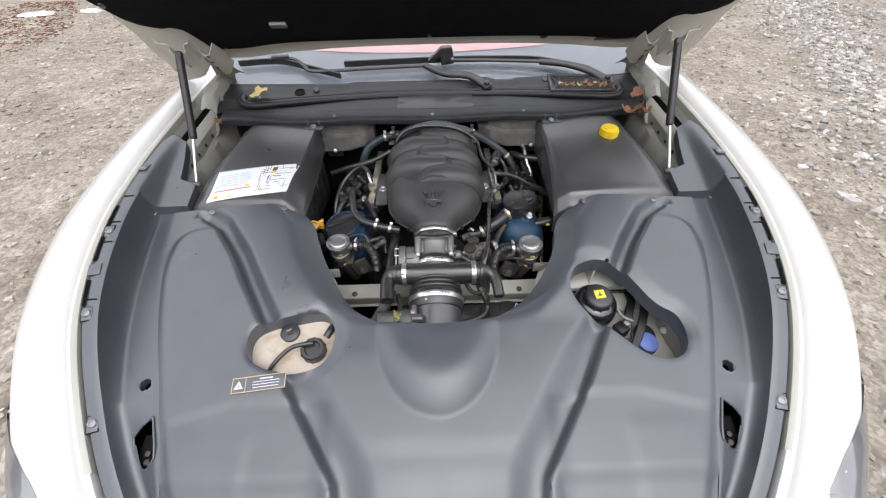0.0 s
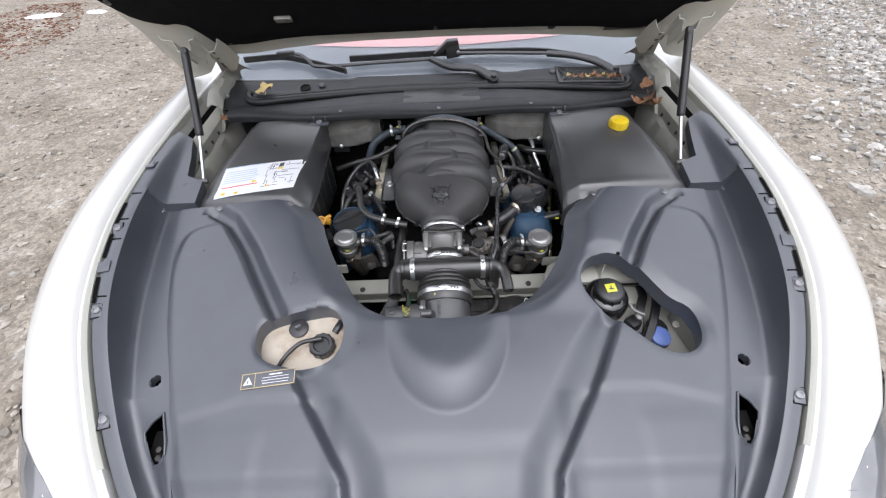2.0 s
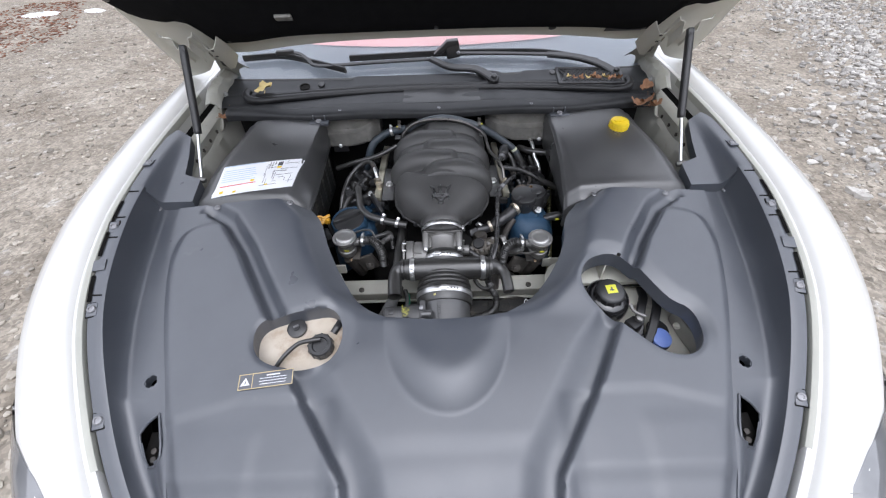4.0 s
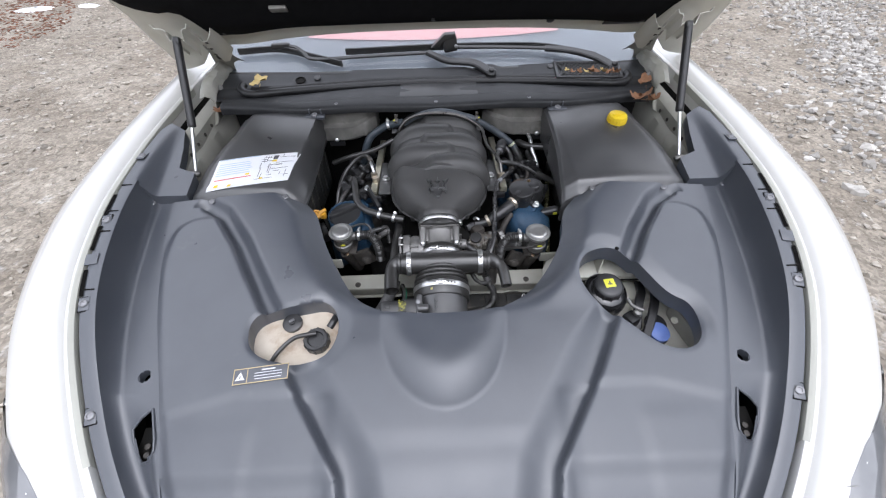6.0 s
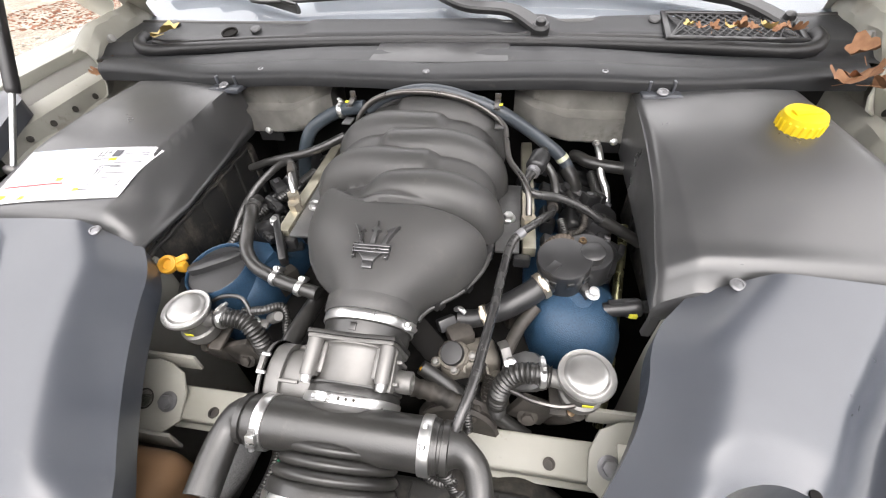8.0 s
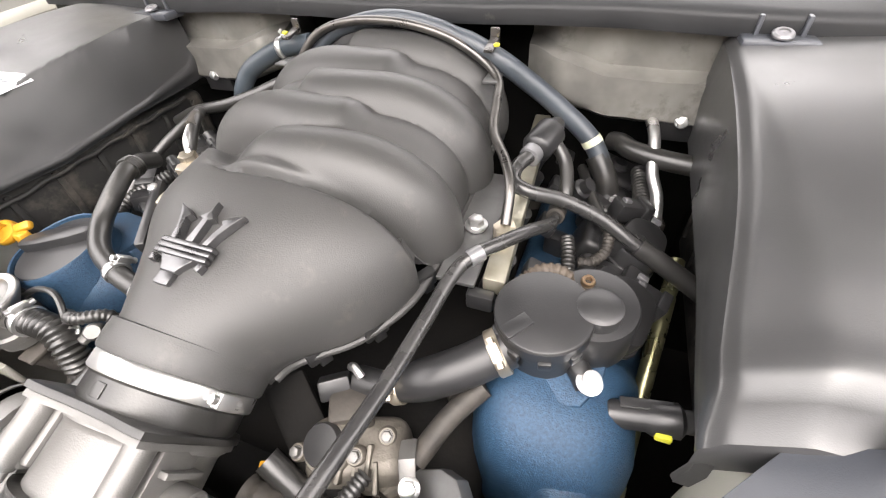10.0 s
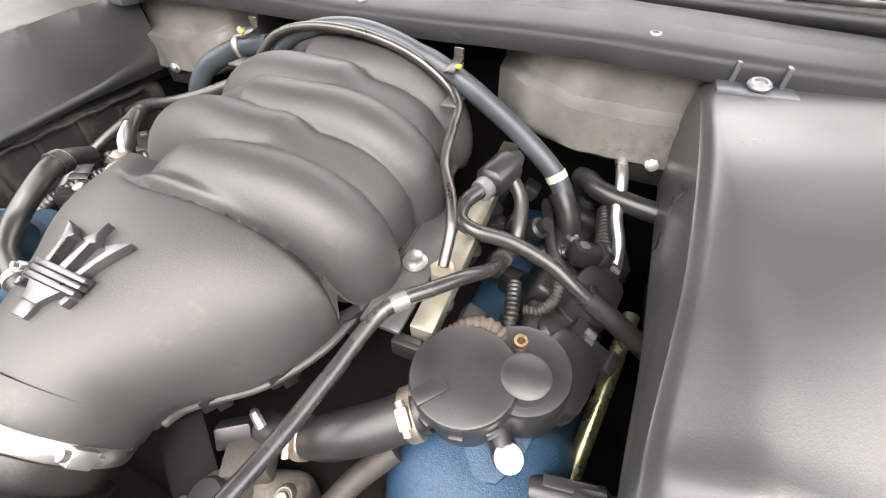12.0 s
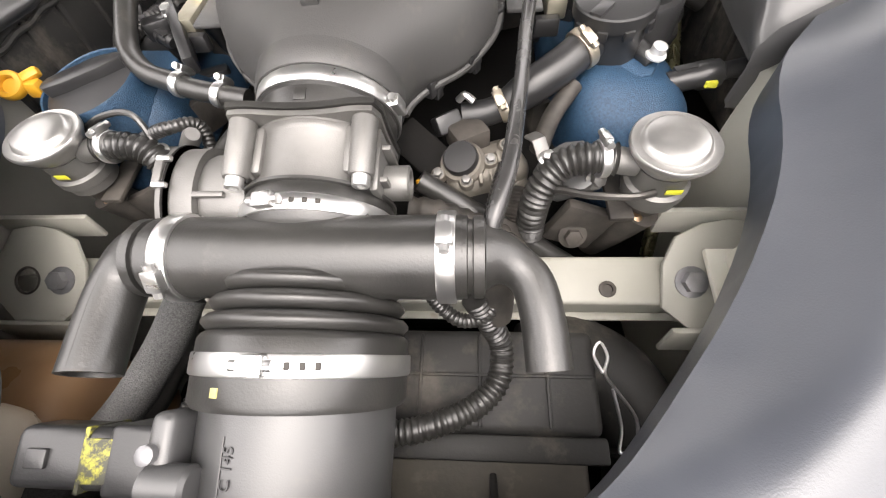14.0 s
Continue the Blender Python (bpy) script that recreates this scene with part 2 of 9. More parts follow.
def box(size, m=None, bevel=0.003, seg=2, bm=None):
    own = bmesh.new()
    bmesh.ops.create_cube(own, size=1.0)
    for v in own.verts:
        v.co = Vector((v.co.x * size[0], v.co.y * size[1], v.co.z * size[2]))
    if bevel:
        bmesh.ops.bevel(own, geom=own.edges[:], offset=min(bevel, min(size) * 0.45), segments=seg, profile=0.5, affect="EDGES")
    bmesh.ops.transform(own, matrix=m or Matrix(), verts=own.verts)
    return join(bm, own)


def join(bm, own):
    if bm is None:
        return own
    me = bpy.data.meshes.new("tmp")
    own.to_mesh(me)
    own.free()
    bm.from_mesh(me)
    bpy.data.meshes.remove(me)
    return bm


def slab(outline, thick, m=None, bevel=0.001, bm=None):
    """A flat plate with that outline (x, y), its underside at z = 0 of m."""
    own = bmesh.new()
    f = own.faces.new([own.verts.new((x, y, 0)) for x, y in outline])
    own.normal_update()
    if f.normal.z < 0:
        f.normal_flip()
    top = bmesh.ops.extrude_face_region(own, geom=[f])
    for v in [g for g in top["geom"] if isinstance(g, bmesh.types.BMVert)]:
        v.co.z += thick
    bmesh.ops.recalc_face_normals(own, faces=own.faces)
    if bevel:
        es = [e for e in own.edges if abs(e.verts[0].co.z - e.verts[1].co.z) < 1e-6 and e.verts[0].co.z > thick / 2]
        bmesh.ops.bevel(own, geom=es, offset=bevel, segments=2, profile=0.5, affect="EDGES")
    bmesh.ops.transform(own, matrix=m or Matrix(), verts=own.verts)
    return join(bm, own)


def hex_bolt(p, axis, r=0.007, h=0.006, flange=1.5, bm=None):
    m = frame_to(p, axis)
    bm = bm or bmesh.new()
    lathe([(r * flange, 0), (r * flange, 0.0015), (r * 1.05, 0.0025)], m, 18, bm)
    pts = [(r * math.cos(math.pi * k / 3), r * math.sin(math.pi * k / 3)) for k in range(6)]
    return slab(pts, h, m @ Matrix.Translation((0, 0, 0.002)), 0.0008, bm)


def clamp_ring(p, axis, r, w=0.010, screw=0.0, name="clamp", parent=None, material=None, label="bright steel hose clamp", slots=0, turn=1):
    """A hose clamp: a band with a raised screw housing at the angle screw (degrees)."""
    m = frame_to(p, axis)
    bm = lathe([(r * 0.96, -w / 2), (r + 0.0012, -w / 2), (r + 0.0018, -w / 2 + 0.001), (r + 0.0018, w / 2 - 0.001), (r + 0.0012, w / 2), (r * 0.96, w / 2)], m, 36)
    a = radians(screw)
    q = m @ Matrix.Rotation(a, 4, "Z") @ Matrix.Translation((r + 0.004, 0, 0))
    box((0.007, 0.014, w * 0.9), q, 0.0012, 2, bm)
    lathe([(0.003, -0.011), (0.003, 0.011)], q @ Matrix.Rotation(math.pi / 2, 4, "X"), 10, bm)
    ring = part(name, bm, material or STEEL, parent, label)
    for i in range(slots):
        q = m @ Matrix.Rotation(a + (0.016 + 0.0075 * i) / r * turn, 4, "Z") @ Matrix.Translation((r + 0.0016, 0, 0))
        part("slot", box((0.0012, 0.0030, w * 0.32), q, 0.0003, 1), GRIME, ring)
    return ring


def smooth01(x, a, b):
    t = min(1, max(0, (x - a) / (b - a)))
    return t * t * (3 - 2 * t)


def seg_dist(px, py, a, b):
    dx, dy = b[0] - a[0], b[1] - a[1]
    t = min(1, max(0, ((px - a[0]) * dx + (py - a[1]) * dy) / (dx * dx + dy * dy)))
    return math.hypot(px - a[0] - t * dx, py - a[1] - t * dy)


def poly_sdf(px, py, poly):
    """Signed distance to a closed outline, minus inside."""
    d, inside = 1e9, False
    for a, b in zip(poly, poly[1:] + poly[:1]):
        d = min(d, seg_dist(px, py, a, b))
        if (a[1] > py) != (b[1] > py) and px < (b[0] - a[0]) * (py - a[1]) / (b[1] - a[1]) + a[0]:
            inside = not inside
    return -d if inside else d


def rounded(poly, k=3):
    """Chaikin corner cutting."""
    for _ in range(k):
        out = []
        for a, b in zip(poly, poly[1:] + poly[:1]):
            out += [(0.75 * a[0] + 0.25 * b[0], 0.75 * a[1] + 0.25 * b[1]), (0.25 * a[0] + 0.75 * b[0], 0.25 * a[1] + 0.75 * b[1])]
        poly = out
    return poly


def sheet(height, outline, holes, step, skirt=0.015, hole_skirt=0.02):
    """A moulded panel: height(x, y) over the outline, with holes, edges turned down."""
    xs, ys = [p[0] for p in outline], [p[1] for p in outline]
    x0, y0 = min(xs) - step, min(ys) - step
    nx, ny = int((max(xs) - x0) / step) + 3, int((max(ys) - y0) / step) + 3

    def field(x, y):
        d = poly_sdf(x, y, outline)
        for h in holes:
            d = max(d, -poly_sdf(x, y, h))
        return d

    P = {}
    for i in range(nx):
        for j in range(ny):
            x, y = x0 + i * step, y0 + j * step
            P[i, j] = [x, y, field(x, y)]
    for key, (x, y, d) in list(P.items()):
        if abs(d) < step * 0.75:
            for _ in range(3):
                e = step * 0.05
                gx, gy = (field(x + e, y) - field(x - e, y)) / (2 * e), (field(x, y + e) - field(x, y - e)) / (2 * e)
                g = math.hypot(gx, gy) or 1
                x, y = x - d * gx / g, y - d * gy / g
                d = field(x, y)
            P[key] = [x, y, 0.0]
    bm = bmesh.new()
    V = {}
    for i in range(nx - 1):
        for j in range(ny - 1):
            q = [(i, j), (i + 1, j), (i + 1, j + 1), (i, j + 1)]
            if all(P[k][2] <= 1e-4 for k in q):
                if all(P[k][2] == 0.0 for k in q) and field(sum(P[k][0] for k in q) / 4, sum(P[k][1] for k in q) / 4) > 0:
                    continue
                polys = [q]
            else:
                tri = [k for k in q if P[k][2] <= 1e-4]
                if len(tri) != 3 or field(sum(P[k][0] for k in tri) / 3, sum(P[k][1] for k in tri) / 3) > 0:
                    continue
                polys = [tri]
            for pl in polys:
                vs = []
                for k in pl:
                    if k not in V:
                        V[k] = bm.verts.new((P[k][0], P[k][1], height(P[k][0], P[k][1])))
                    vs.append(V[k])
                bm.faces.new(vs)
    bmesh.ops.dissolve_degenerate(bm, dist=1e-5, edges=bm.edges)
    bm.normal_update()
    rim = [e for e in bm.edges if e.is_boundary]
    for k in range(2):
        geo = bmesh.ops.extrude_edge_only(bm, edges=rim)["geom"]
        for v in [g for g in geo if isinstance(g, bmesh.types.BMVert)]:
            depth = hole_skirt if any(abs(poly_sdf(v.co.x, v.co.y, h)) < 0.0015 for h in holes) else skirt
            v.co.z -= depth * (0.25 if k == 0 else 0.75)
        rim = [g for g in geo if isinstance(g, bmesh.types.BMEdge)]
    bmesh.ops.recalc_face_normals(bm, faces=bm.faces)
    if sum(f.normal.z for f in bm.faces) < 0:
        bmesh.ops.reverse_faces(bm, faces=bm.faces)
    return bm


def interp(x, xs, ys):
    return float(np.interp(x, xs, ys))


def spline(x, xs, ys):
    """Smooth curve through the pairs (cubic Hermite)."""
    if x <= xs[0]:
        return ys[0] + (x - xs[0]) * (ys[1] - ys[0]) / (xs[1] - xs[0])
    if x >= xs[-1]:
        return ys[-1] + (x - xs[-1]) * (ys[-1] - ys[-2]) / (xs[-1] - xs[-2])
    i = max(k for k in range(len(xs) - 1) if xs[k] <= x)

    def slope(k):
        if k == 0 or k == len(xs) - 1:
            a, b = (0, 1) if k == 0 else (-2, -1)
            return (ys[b] - ys[a]) / (xs[b] - xs[a])
        return (ys[k + 1] - ys[k - 1]) / (xs[k + 1] - xs[k - 1])

    h = xs[i + 1] - xs[i]
    t = (x - xs[i]) / h
    return ((1 + 2 * t) * (1 - t) ** 2 * ys[i] + t * (1 - t) ** 2 * h * slope(i) + t * t * (3 - 2 * t) * ys[i + 1] + t * t * (t - 1) * h * slope(i + 1))


# ---- ground ----
def ground():
    m = mat("gravel_ground", (0.20, 0.17, 0.135), (0.34, 0.305, 0.255), 0.9, scale=1.6, bump=0.0, spec=0.2,
            dirt=(0.56, 0.55, 0.53), dirt_amount=0.35, dirt_scale=5.5)
    n, l = m.node_tree.nodes, m.node_tree.links
    b = n["Principled BSDF"]
    co = n.new("ShaderNodeTexCoord")
    vor = n.new("ShaderNodeTexVoronoi")
    vor.inputs["Scale"].default_value = 20
    vor2 = n.new("ShaderNodeTexVoronoi")
    vor2.inputs["Scale"].default_value = 62
    fine = n.new("ShaderNodeTexNoise")
    fine.inputs["Scale"].default_value, fine.inputs["Detail"].default_value = 34, 8
    for t in (vor, vor2, fine):
        l.new(co.outputs["Object"], t.inputs["Vector"])
    old = b.inputs["Base Color"].links[0].from_socket
    grey = n.new("ShaderNodeSeparateColor")
    l.new(vor.outputs["Color"], grey.inputs["Color"])
    val = n.new("ShaderNodeMapRange")
    val.inputs["To Min"].default_value, val.inputs["To Max"].default_value = 0.78, 1.16
    l.new(grey.outputs[0], val.inputs["Value"])
    grey2 = n.new("ShaderNodeSeparateColor")
    l.new(vor2.outputs["Color"], grey2.inputs["Color"])
    val2 = n.new("ShaderNodeMapRange")
    val2.inputs["To Min"].default_value, val2.inputs["To Max"].default_value = 0.72, 1.22
    l.new(grey2.outputs[1], val2.inputs["Value"])
    mul = n.new("ShaderNodeMath")
    mul.operation = "MULTIPLY"
    l.new(val.outputs["Result"], mul.inputs[0])
    l.new(val2.outputs["Result"], mul.inputs[1])
    mm = n.new("ShaderNodeMix")
    mm.data_type, mm.blend_type = "RGBA", "MULTIPLY"
    mm.inputs["Factor"].default_value = 1.0
    l.new(old, mm.inputs["A"])
    l.new(mul.outputs["Value"], mm.inputs["B"])
    l.new(mm.outputs["Result"], b.inputs["Base Color"])
    add = n.new("ShaderNodeMath")
    add.operation = "ADD"
    l.new(vor.outputs["Distance"], add.inputs[0])
    l.new(fine.outputs["Fac"], add.inputs[1])
    bp = n.new("ShaderNodeBump")
    bp.inputs["Strength"].default_value, bp.inputs["Distance"].default_value = 0.6, 0.012
    bp.invert = True
    l.new(add.outputs["Value"], bp.inputs["Height"])
    l.new(bp.outputs["Normal"], b.inputs["Normal"])
    bm = bmesh.new()
    near = np.concatenate([[-900, -200, -60, -20], np.linspace(-9, 9, 73), [20, 60, 200, 900]])
    rows = []
    for x in near:
        row = []
        for y in near:
            z = 0.03 * noise.noise((x * 0.7, y * 0.7, 0.3)) + 0.012 * noise.noise((x * 2.3, y * 2.3, 1.7)) if abs(x) < 9.5 and abs(y) < 9.5 else 0
            row.append((x, y + 2, z - 0.02))
        rows.append(row)
    grid_faces(bm, rows)
    bmesh.ops.recalc_face_normals(bm, faces=bm.faces)
    if sum(f.normal.z for f in bm.faces) < 0:
        bmesh.ops.reverse_faces(bm, faces=bm.faces)
    ob = new("ground", mesh_of(bm, m, Vector((0, 0, 0))))
    return tagged(ob, "grey-brown gravel ground with pale dusty patches", "ground", kind="structure")


def scatter(name, places, material, label, category, flat=0.6):
    """Many small stones as one mesh; places: x, y, size."""
    own = bmesh.new()
    bmesh.ops.create_icosphere(own, subdivisions=1, radius=1)
    vb = np.array([v.co[:] for v in own.verts])
    fb = np.array([[v.index for v in f.verts] for f in own.faces])
    own.free()
    rng = np.random.default_rng(4)
    V, F = [], []
    for k, (x, y, s) in enumerate(places):
        jit = 1 + rng.uniform(-0.38, 0.38, (len(vb), 1))
        turn = rng.uniform(0, 6.28)
        c, sn = math.cos(turn), math.sin(turn)
        v = vb * jit * [s, s * rng.uniform(0.55, 1.0), s * rng.uniform(0.35, 0.8) * flat / 0.6]
        v = v @ np.array([[c, sn, 0], [-sn, c, 0], [0, 0, 1]])
        gz = 0.03 * noise.noise((x * 0.7, (y - 2) * 0.7, 0.3)) + 0.012 * noise.noise((x * 2.3, (y - 2) * 2.3, 1.7)) - 0.02
        V.append(v + [x, y, gz + s * 0.12])
        F.append(fb + k * len(vb))
    me = bpy.data.meshes.new(name)
    me.from_pydata(np.concatenate(V).tolist(), [], np.concatenate(F).tolist())
    me.materials.append(material)
    return tagged(new(name, me), label, category, kind="stuff")


def stone_material(name, lo, hi):
    m = mat(name, lo, hi, 0.85, scale=30, bump=0.4, bscale=120, spec=0.25)
    n, l = m.node_tree.nodes, m.node_tree.links
    b = n["Principled BSDF"]
    g = n.new("ShaderNodeNewGeometry")
    r = n.new("ShaderNodeMapRange")
    r.inputs["To Min"].default_value, r.inputs["To Max"].default_value = 0.55, 1.25
    l.new(g.outputs["Random Per Island"], r.inputs["Value"])
    mm = n.new("ShaderNodeMix")
    mm.data_type, mm.blend_type = "RGBA", "MULTIPLY"
    mm.inputs["Factor"].default_value = 1.0
    l.new(b.inputs["Base Color"].links[0].from_socket, mm.inputs["A"])
    l.new(r.outputs["Result"], mm.inputs["B"])
    l.new(mm.outputs["Result"], b.inputs["Base Color"])
    return m


ground()
rng = np.random.default_rng(11)
grit = []
for _ in range(16000):
    s = -1 if rng.random() < 0.5 else 1
    x = s * (1.0 + 5.5 * rng.random() ** 1.5)
    y = rng.uniform(-0.6, 8.5)
    grit.append((x, y, 0.007 + 0.026 * rng.random() ** 3))
scatter("gravel", grit, stone_material("gravel_stone", (0.30, 0.265, 0.22), (0.46, 0.425, 0.37)), "small loose grey and tan gravel stones on the ground", "gravel")
rubble = []
for _ in range(2600):
    t = rng.random()
    cx, cy = 2.75 + 3.2 * t, 1.1 + 6.2 * t
    w = rng.normal(0, 0.36 + 0.12 * math.sin(9 * t))
    rubble.append((cx + 0.9 * w + 0.35, cy - 0.46 * w, 0.012 + 0.036 * rng.random() ** 2.4))
for _ in range(700):
    rubble.append((rng.uniform(2.0, 7.5), rng.uniform(2.5, 9), 0.012 + 0.03 * rng.random() ** 2))
scatter("crushed_rock", rubble, stone_material("crushed_rock", (0.36, 0.34, 0.31), (0.52, 0.50, 0.47)), "pale crushed rock heaped in a low strip on the ground", "rocks", 0.8)


def leaf_mesh(size, curl, seed):
    """A lobed, curled dry leaf."""
    r_ = random.Random(seed)
    bm = bmesh.new()
    n = 26
    rim = []
    for k in range(n):
        a = 2 * math.pi * k / n
        lob = 0.62 + 0.38 * abs(math.cos(2.5 * a)) ** 0.8 + r_.uniform(-0.06, 0.06)
        x, y = size * lob * math.cos(a), size * 0.8 * lob * math.sin(a)
        rim.append((x, y, curl * (x * x + 0.5 * y * y) / size + r_.uniform(-0.1, 0.1) * size))
    mid = [bm.verts.new((x * 0.45, y * 0.45, z * 0.3 + 0.04 * size)) for x, y, z in rim]
    out = [bm.verts.new(p) for p in rim]
    c = bm.verts.new((0, 0, 0))
    for k in range(n):
        j = (k + 1) % n
        bm.faces.new((c, mid[k], mid[j]))
        bm.faces.new((mid[k], out[k], out[j], mid[j]))
    for p, q in ((Vector((-size * 0.5, 0, 0)), Vector((-size * 1.5, 0.1 * size, 0.1 * size))),):
        tube([p, q], size * 0.025, 5, size, bm)
    return bm


litter_v = []
for k in range(1800):
    x, y = -5.6 - 2.4 * rng.random(), 5.3 + 3.6 * rng.random()
    if x + 0.55 * (y - 5.3) < -4.9:
        litter_v.append((x, y, 0.012 + 0.022 * rng.random()))
LITTER = stone_material("brown_litter", (0.12, 0.05, 0.03), (0.22, 0.10, 0.06))
scatter("leaf_litter", litter_v, LITTER, "red-brown fallen leaves in a drift at the edge of the gravel", "leaves", 0.25)


def snow_patch(p, sx, sy, seed):
    bm = bmesh.new()
    rows = []
    for i in range(13):
        row = []
        for j in range(28):
            a, r_ = 2 * math.pi * j / 28, i / 12
            w = 1 + 0.35 * noise.noise((math.cos(a) * 1.4 + seed, math.sin(a) * 1.4, seed))
            row.append(Vector(p) + Vector((sx * r_ * w * math.cos(a), sy * r_ * w * math.sin(a), 0.06 * (1 - r_ ** 2) - 0.03 + 0.01 * noise.noise((r_ * 5, a, seed)))))
        rows.append(row)
    grid_faces(bm, rows[1:], close_v=True)
    bmesh.ops.recalc_face_normals(bm, faces=bm.faces)
    return single("snow_patch", bm, SNOW, "thin patch of leftover snow on the gravel", "snow", "snow patches")


snow_patch((-6.9, 7.75, 0.0), 0.42, 0.22, 1.0)
snow_patch((-6.1, 7.9, 0.0), 0.28, 0.12, 4.0)

def backdrop():
    """Unseen dark ring, uneven at the top, added to dim low sky light and reflections."""
    bm = bmesh.new()
    rows = []
    for k in range(160):
        a = 2 * math.pi * k / 160
        r = 70 + 4 * noise.noise((math.cos(a) * 3, math.sin(a) * 3, 0))
        h = 24 + 5 * noise.noise((math.cos(a) * 6, math.sin(a) * 6, 2)) + 2.5 * noise.noise((math.cos(a) * 30, math.sin(a) * 30, 4))
        rows.append([Vector((r * math.cos(a), r * math.sin(a), z)) for z in (-0.5, h * 0.5, h)])
    grid_faces(bm, rows, True)
    bmesh.ops.solidify(bm, geom=bm.faces[:], thickness=1.0)
    m = mat("dim_ring", (0.05, 0.045, 0.035), (0.11, 0.10, 0.08), 0.9, scale=0.5, bump=0, spec=0.1)
    tagged(new("backdrop", mesh_of(bm, m, Vector((0, 0, 0)))), "unseen dark ring added round the open ground to dim low reflections", "backdrop", kind="structure")


backdrop()

# ---- car body ----
# line of the bay's rim: half width and height along y
RY = [-0.55, -0.40, -0.22, -0.07, 0.125, 0.35, 0.568, 0.74, 1.0, 1.3]
RX = [0.10, 0.40, 0.572, 0.668, 0.744, 0.787, 0.803, 0.806, 0.806, 0.806]
RZ = [0.60, 0.645, 0.715, 0.788, 0.882, 0.943, 0.974, 0.992, 1.012, 1.03]


def rim_at(y):
    return spline(y, RY, RX), spline(y, RY, RZ)


def rim_frame(y, s):
    """Place on the rim and the outward direction in plan."""
    x, z = rim_at(y)
    x2, _ = rim_at(y + 0.01)
    t = Vector((x2 - x, 0.01, 0)).normalized()
    out = Vector((t.y, -t.x, 0))
    return Vector((s * x, y, z)), Vector((s * out.x, out.y, 0))


car = thing("car", (0, 0.9, 0), "pearl-white luxury saloon car with its hood raised, parked on gravel", "car")


GREYPIN0 = mat("gap_grey", (0.22, 0.22, 0.21), None, 0.6)


def fender(s):
    bm = bmesh.new()
    prof = [(0.015, -0.05), (0.0155, -0.003), (0.017, 0.000), (0.025, 0.001), (0.028, -0.0015), (0.031, -0.0015), (0.034, 0.002), (0.042, 0.007), (0.056, 0.0115), (0.075, 0.013), (0.10, 0.008), (0.125, -0.006),
            (0.141, -0.03), (0.149, -0.07), (0.152, -0.13), (0.152, -0.25), (0.148, -0.40), (0.13, -0.52)]
    rows = []
    for k in range(64):
        y = -0.52 + 1.82 * k / 63
        p, out = rim_frame(y, s)
        out = out if y > -0.25 else out.lerp(Vector((s * 0.3, -1, 0)), 0.3).normalized()
        rows.append([p + out * a + Vector((0, 0, b)) for a, b in prof])
    grid_faces(bm, rows)
    bmesh.ops.recalc_face_normals(bm, faces=bm.faces)
    bmesh.ops.solidify(bm, geom=bm.faces[:], thickness=-0.0015)
    f = part("fender", bm, WHITE, car, "glossy pearl-white front wing", angle=0.75)
    # seam strip on the inner lip
    bm = bmesh.new()
    rows = []
    for k in range(60):
        y = -0.14 + 1.1 * k / 59
        p, out = rim_frame(y, s)
        rows.append([p + out * a + Vector((0, 0, b + 0.0008)) for a, b in ((0.0110, -0.02), (0.0112, -0.003), (0.0125, 0.0005), (0.018, 0.0022), (0.025, 0.0015), (0.028, -0.001), (0.031, -0.001))])
    grid_faces(bm, rows)
    bmesh.ops.recalc_face_normals(bm, faces=bm.faces)
    part("seal_strip", bm, LIP, f, "cream painted inner lip with a groove", angle=0.6)
    ts = [(0.050, 0.0085), (0.075, 0.0137), (0.10, 0.0095), (0.125, -0.005)]
    pts = []
    for k, (a, b) in enumerate(ts):
        p, out = rim_frame(-0.19 + 0.012 * k, s)
        pts.append(p + out * a + Vector((0, 0, b)))
    part("panel_gap", tube(pts, 0.0010, 6, 0.01), GREYPIN0, f, "fine gap to the bumper")
    return f


fenders = [fender(s) for s in (-1, 1)]


FENDER = [(0.055, 0.010), (0.075, 0.012), (0.10, 0.008), (0.125, -0.006), (0.143, -0.03), (0.153, -0.07), (0.156, -0.13), (0.155, -0.25)]


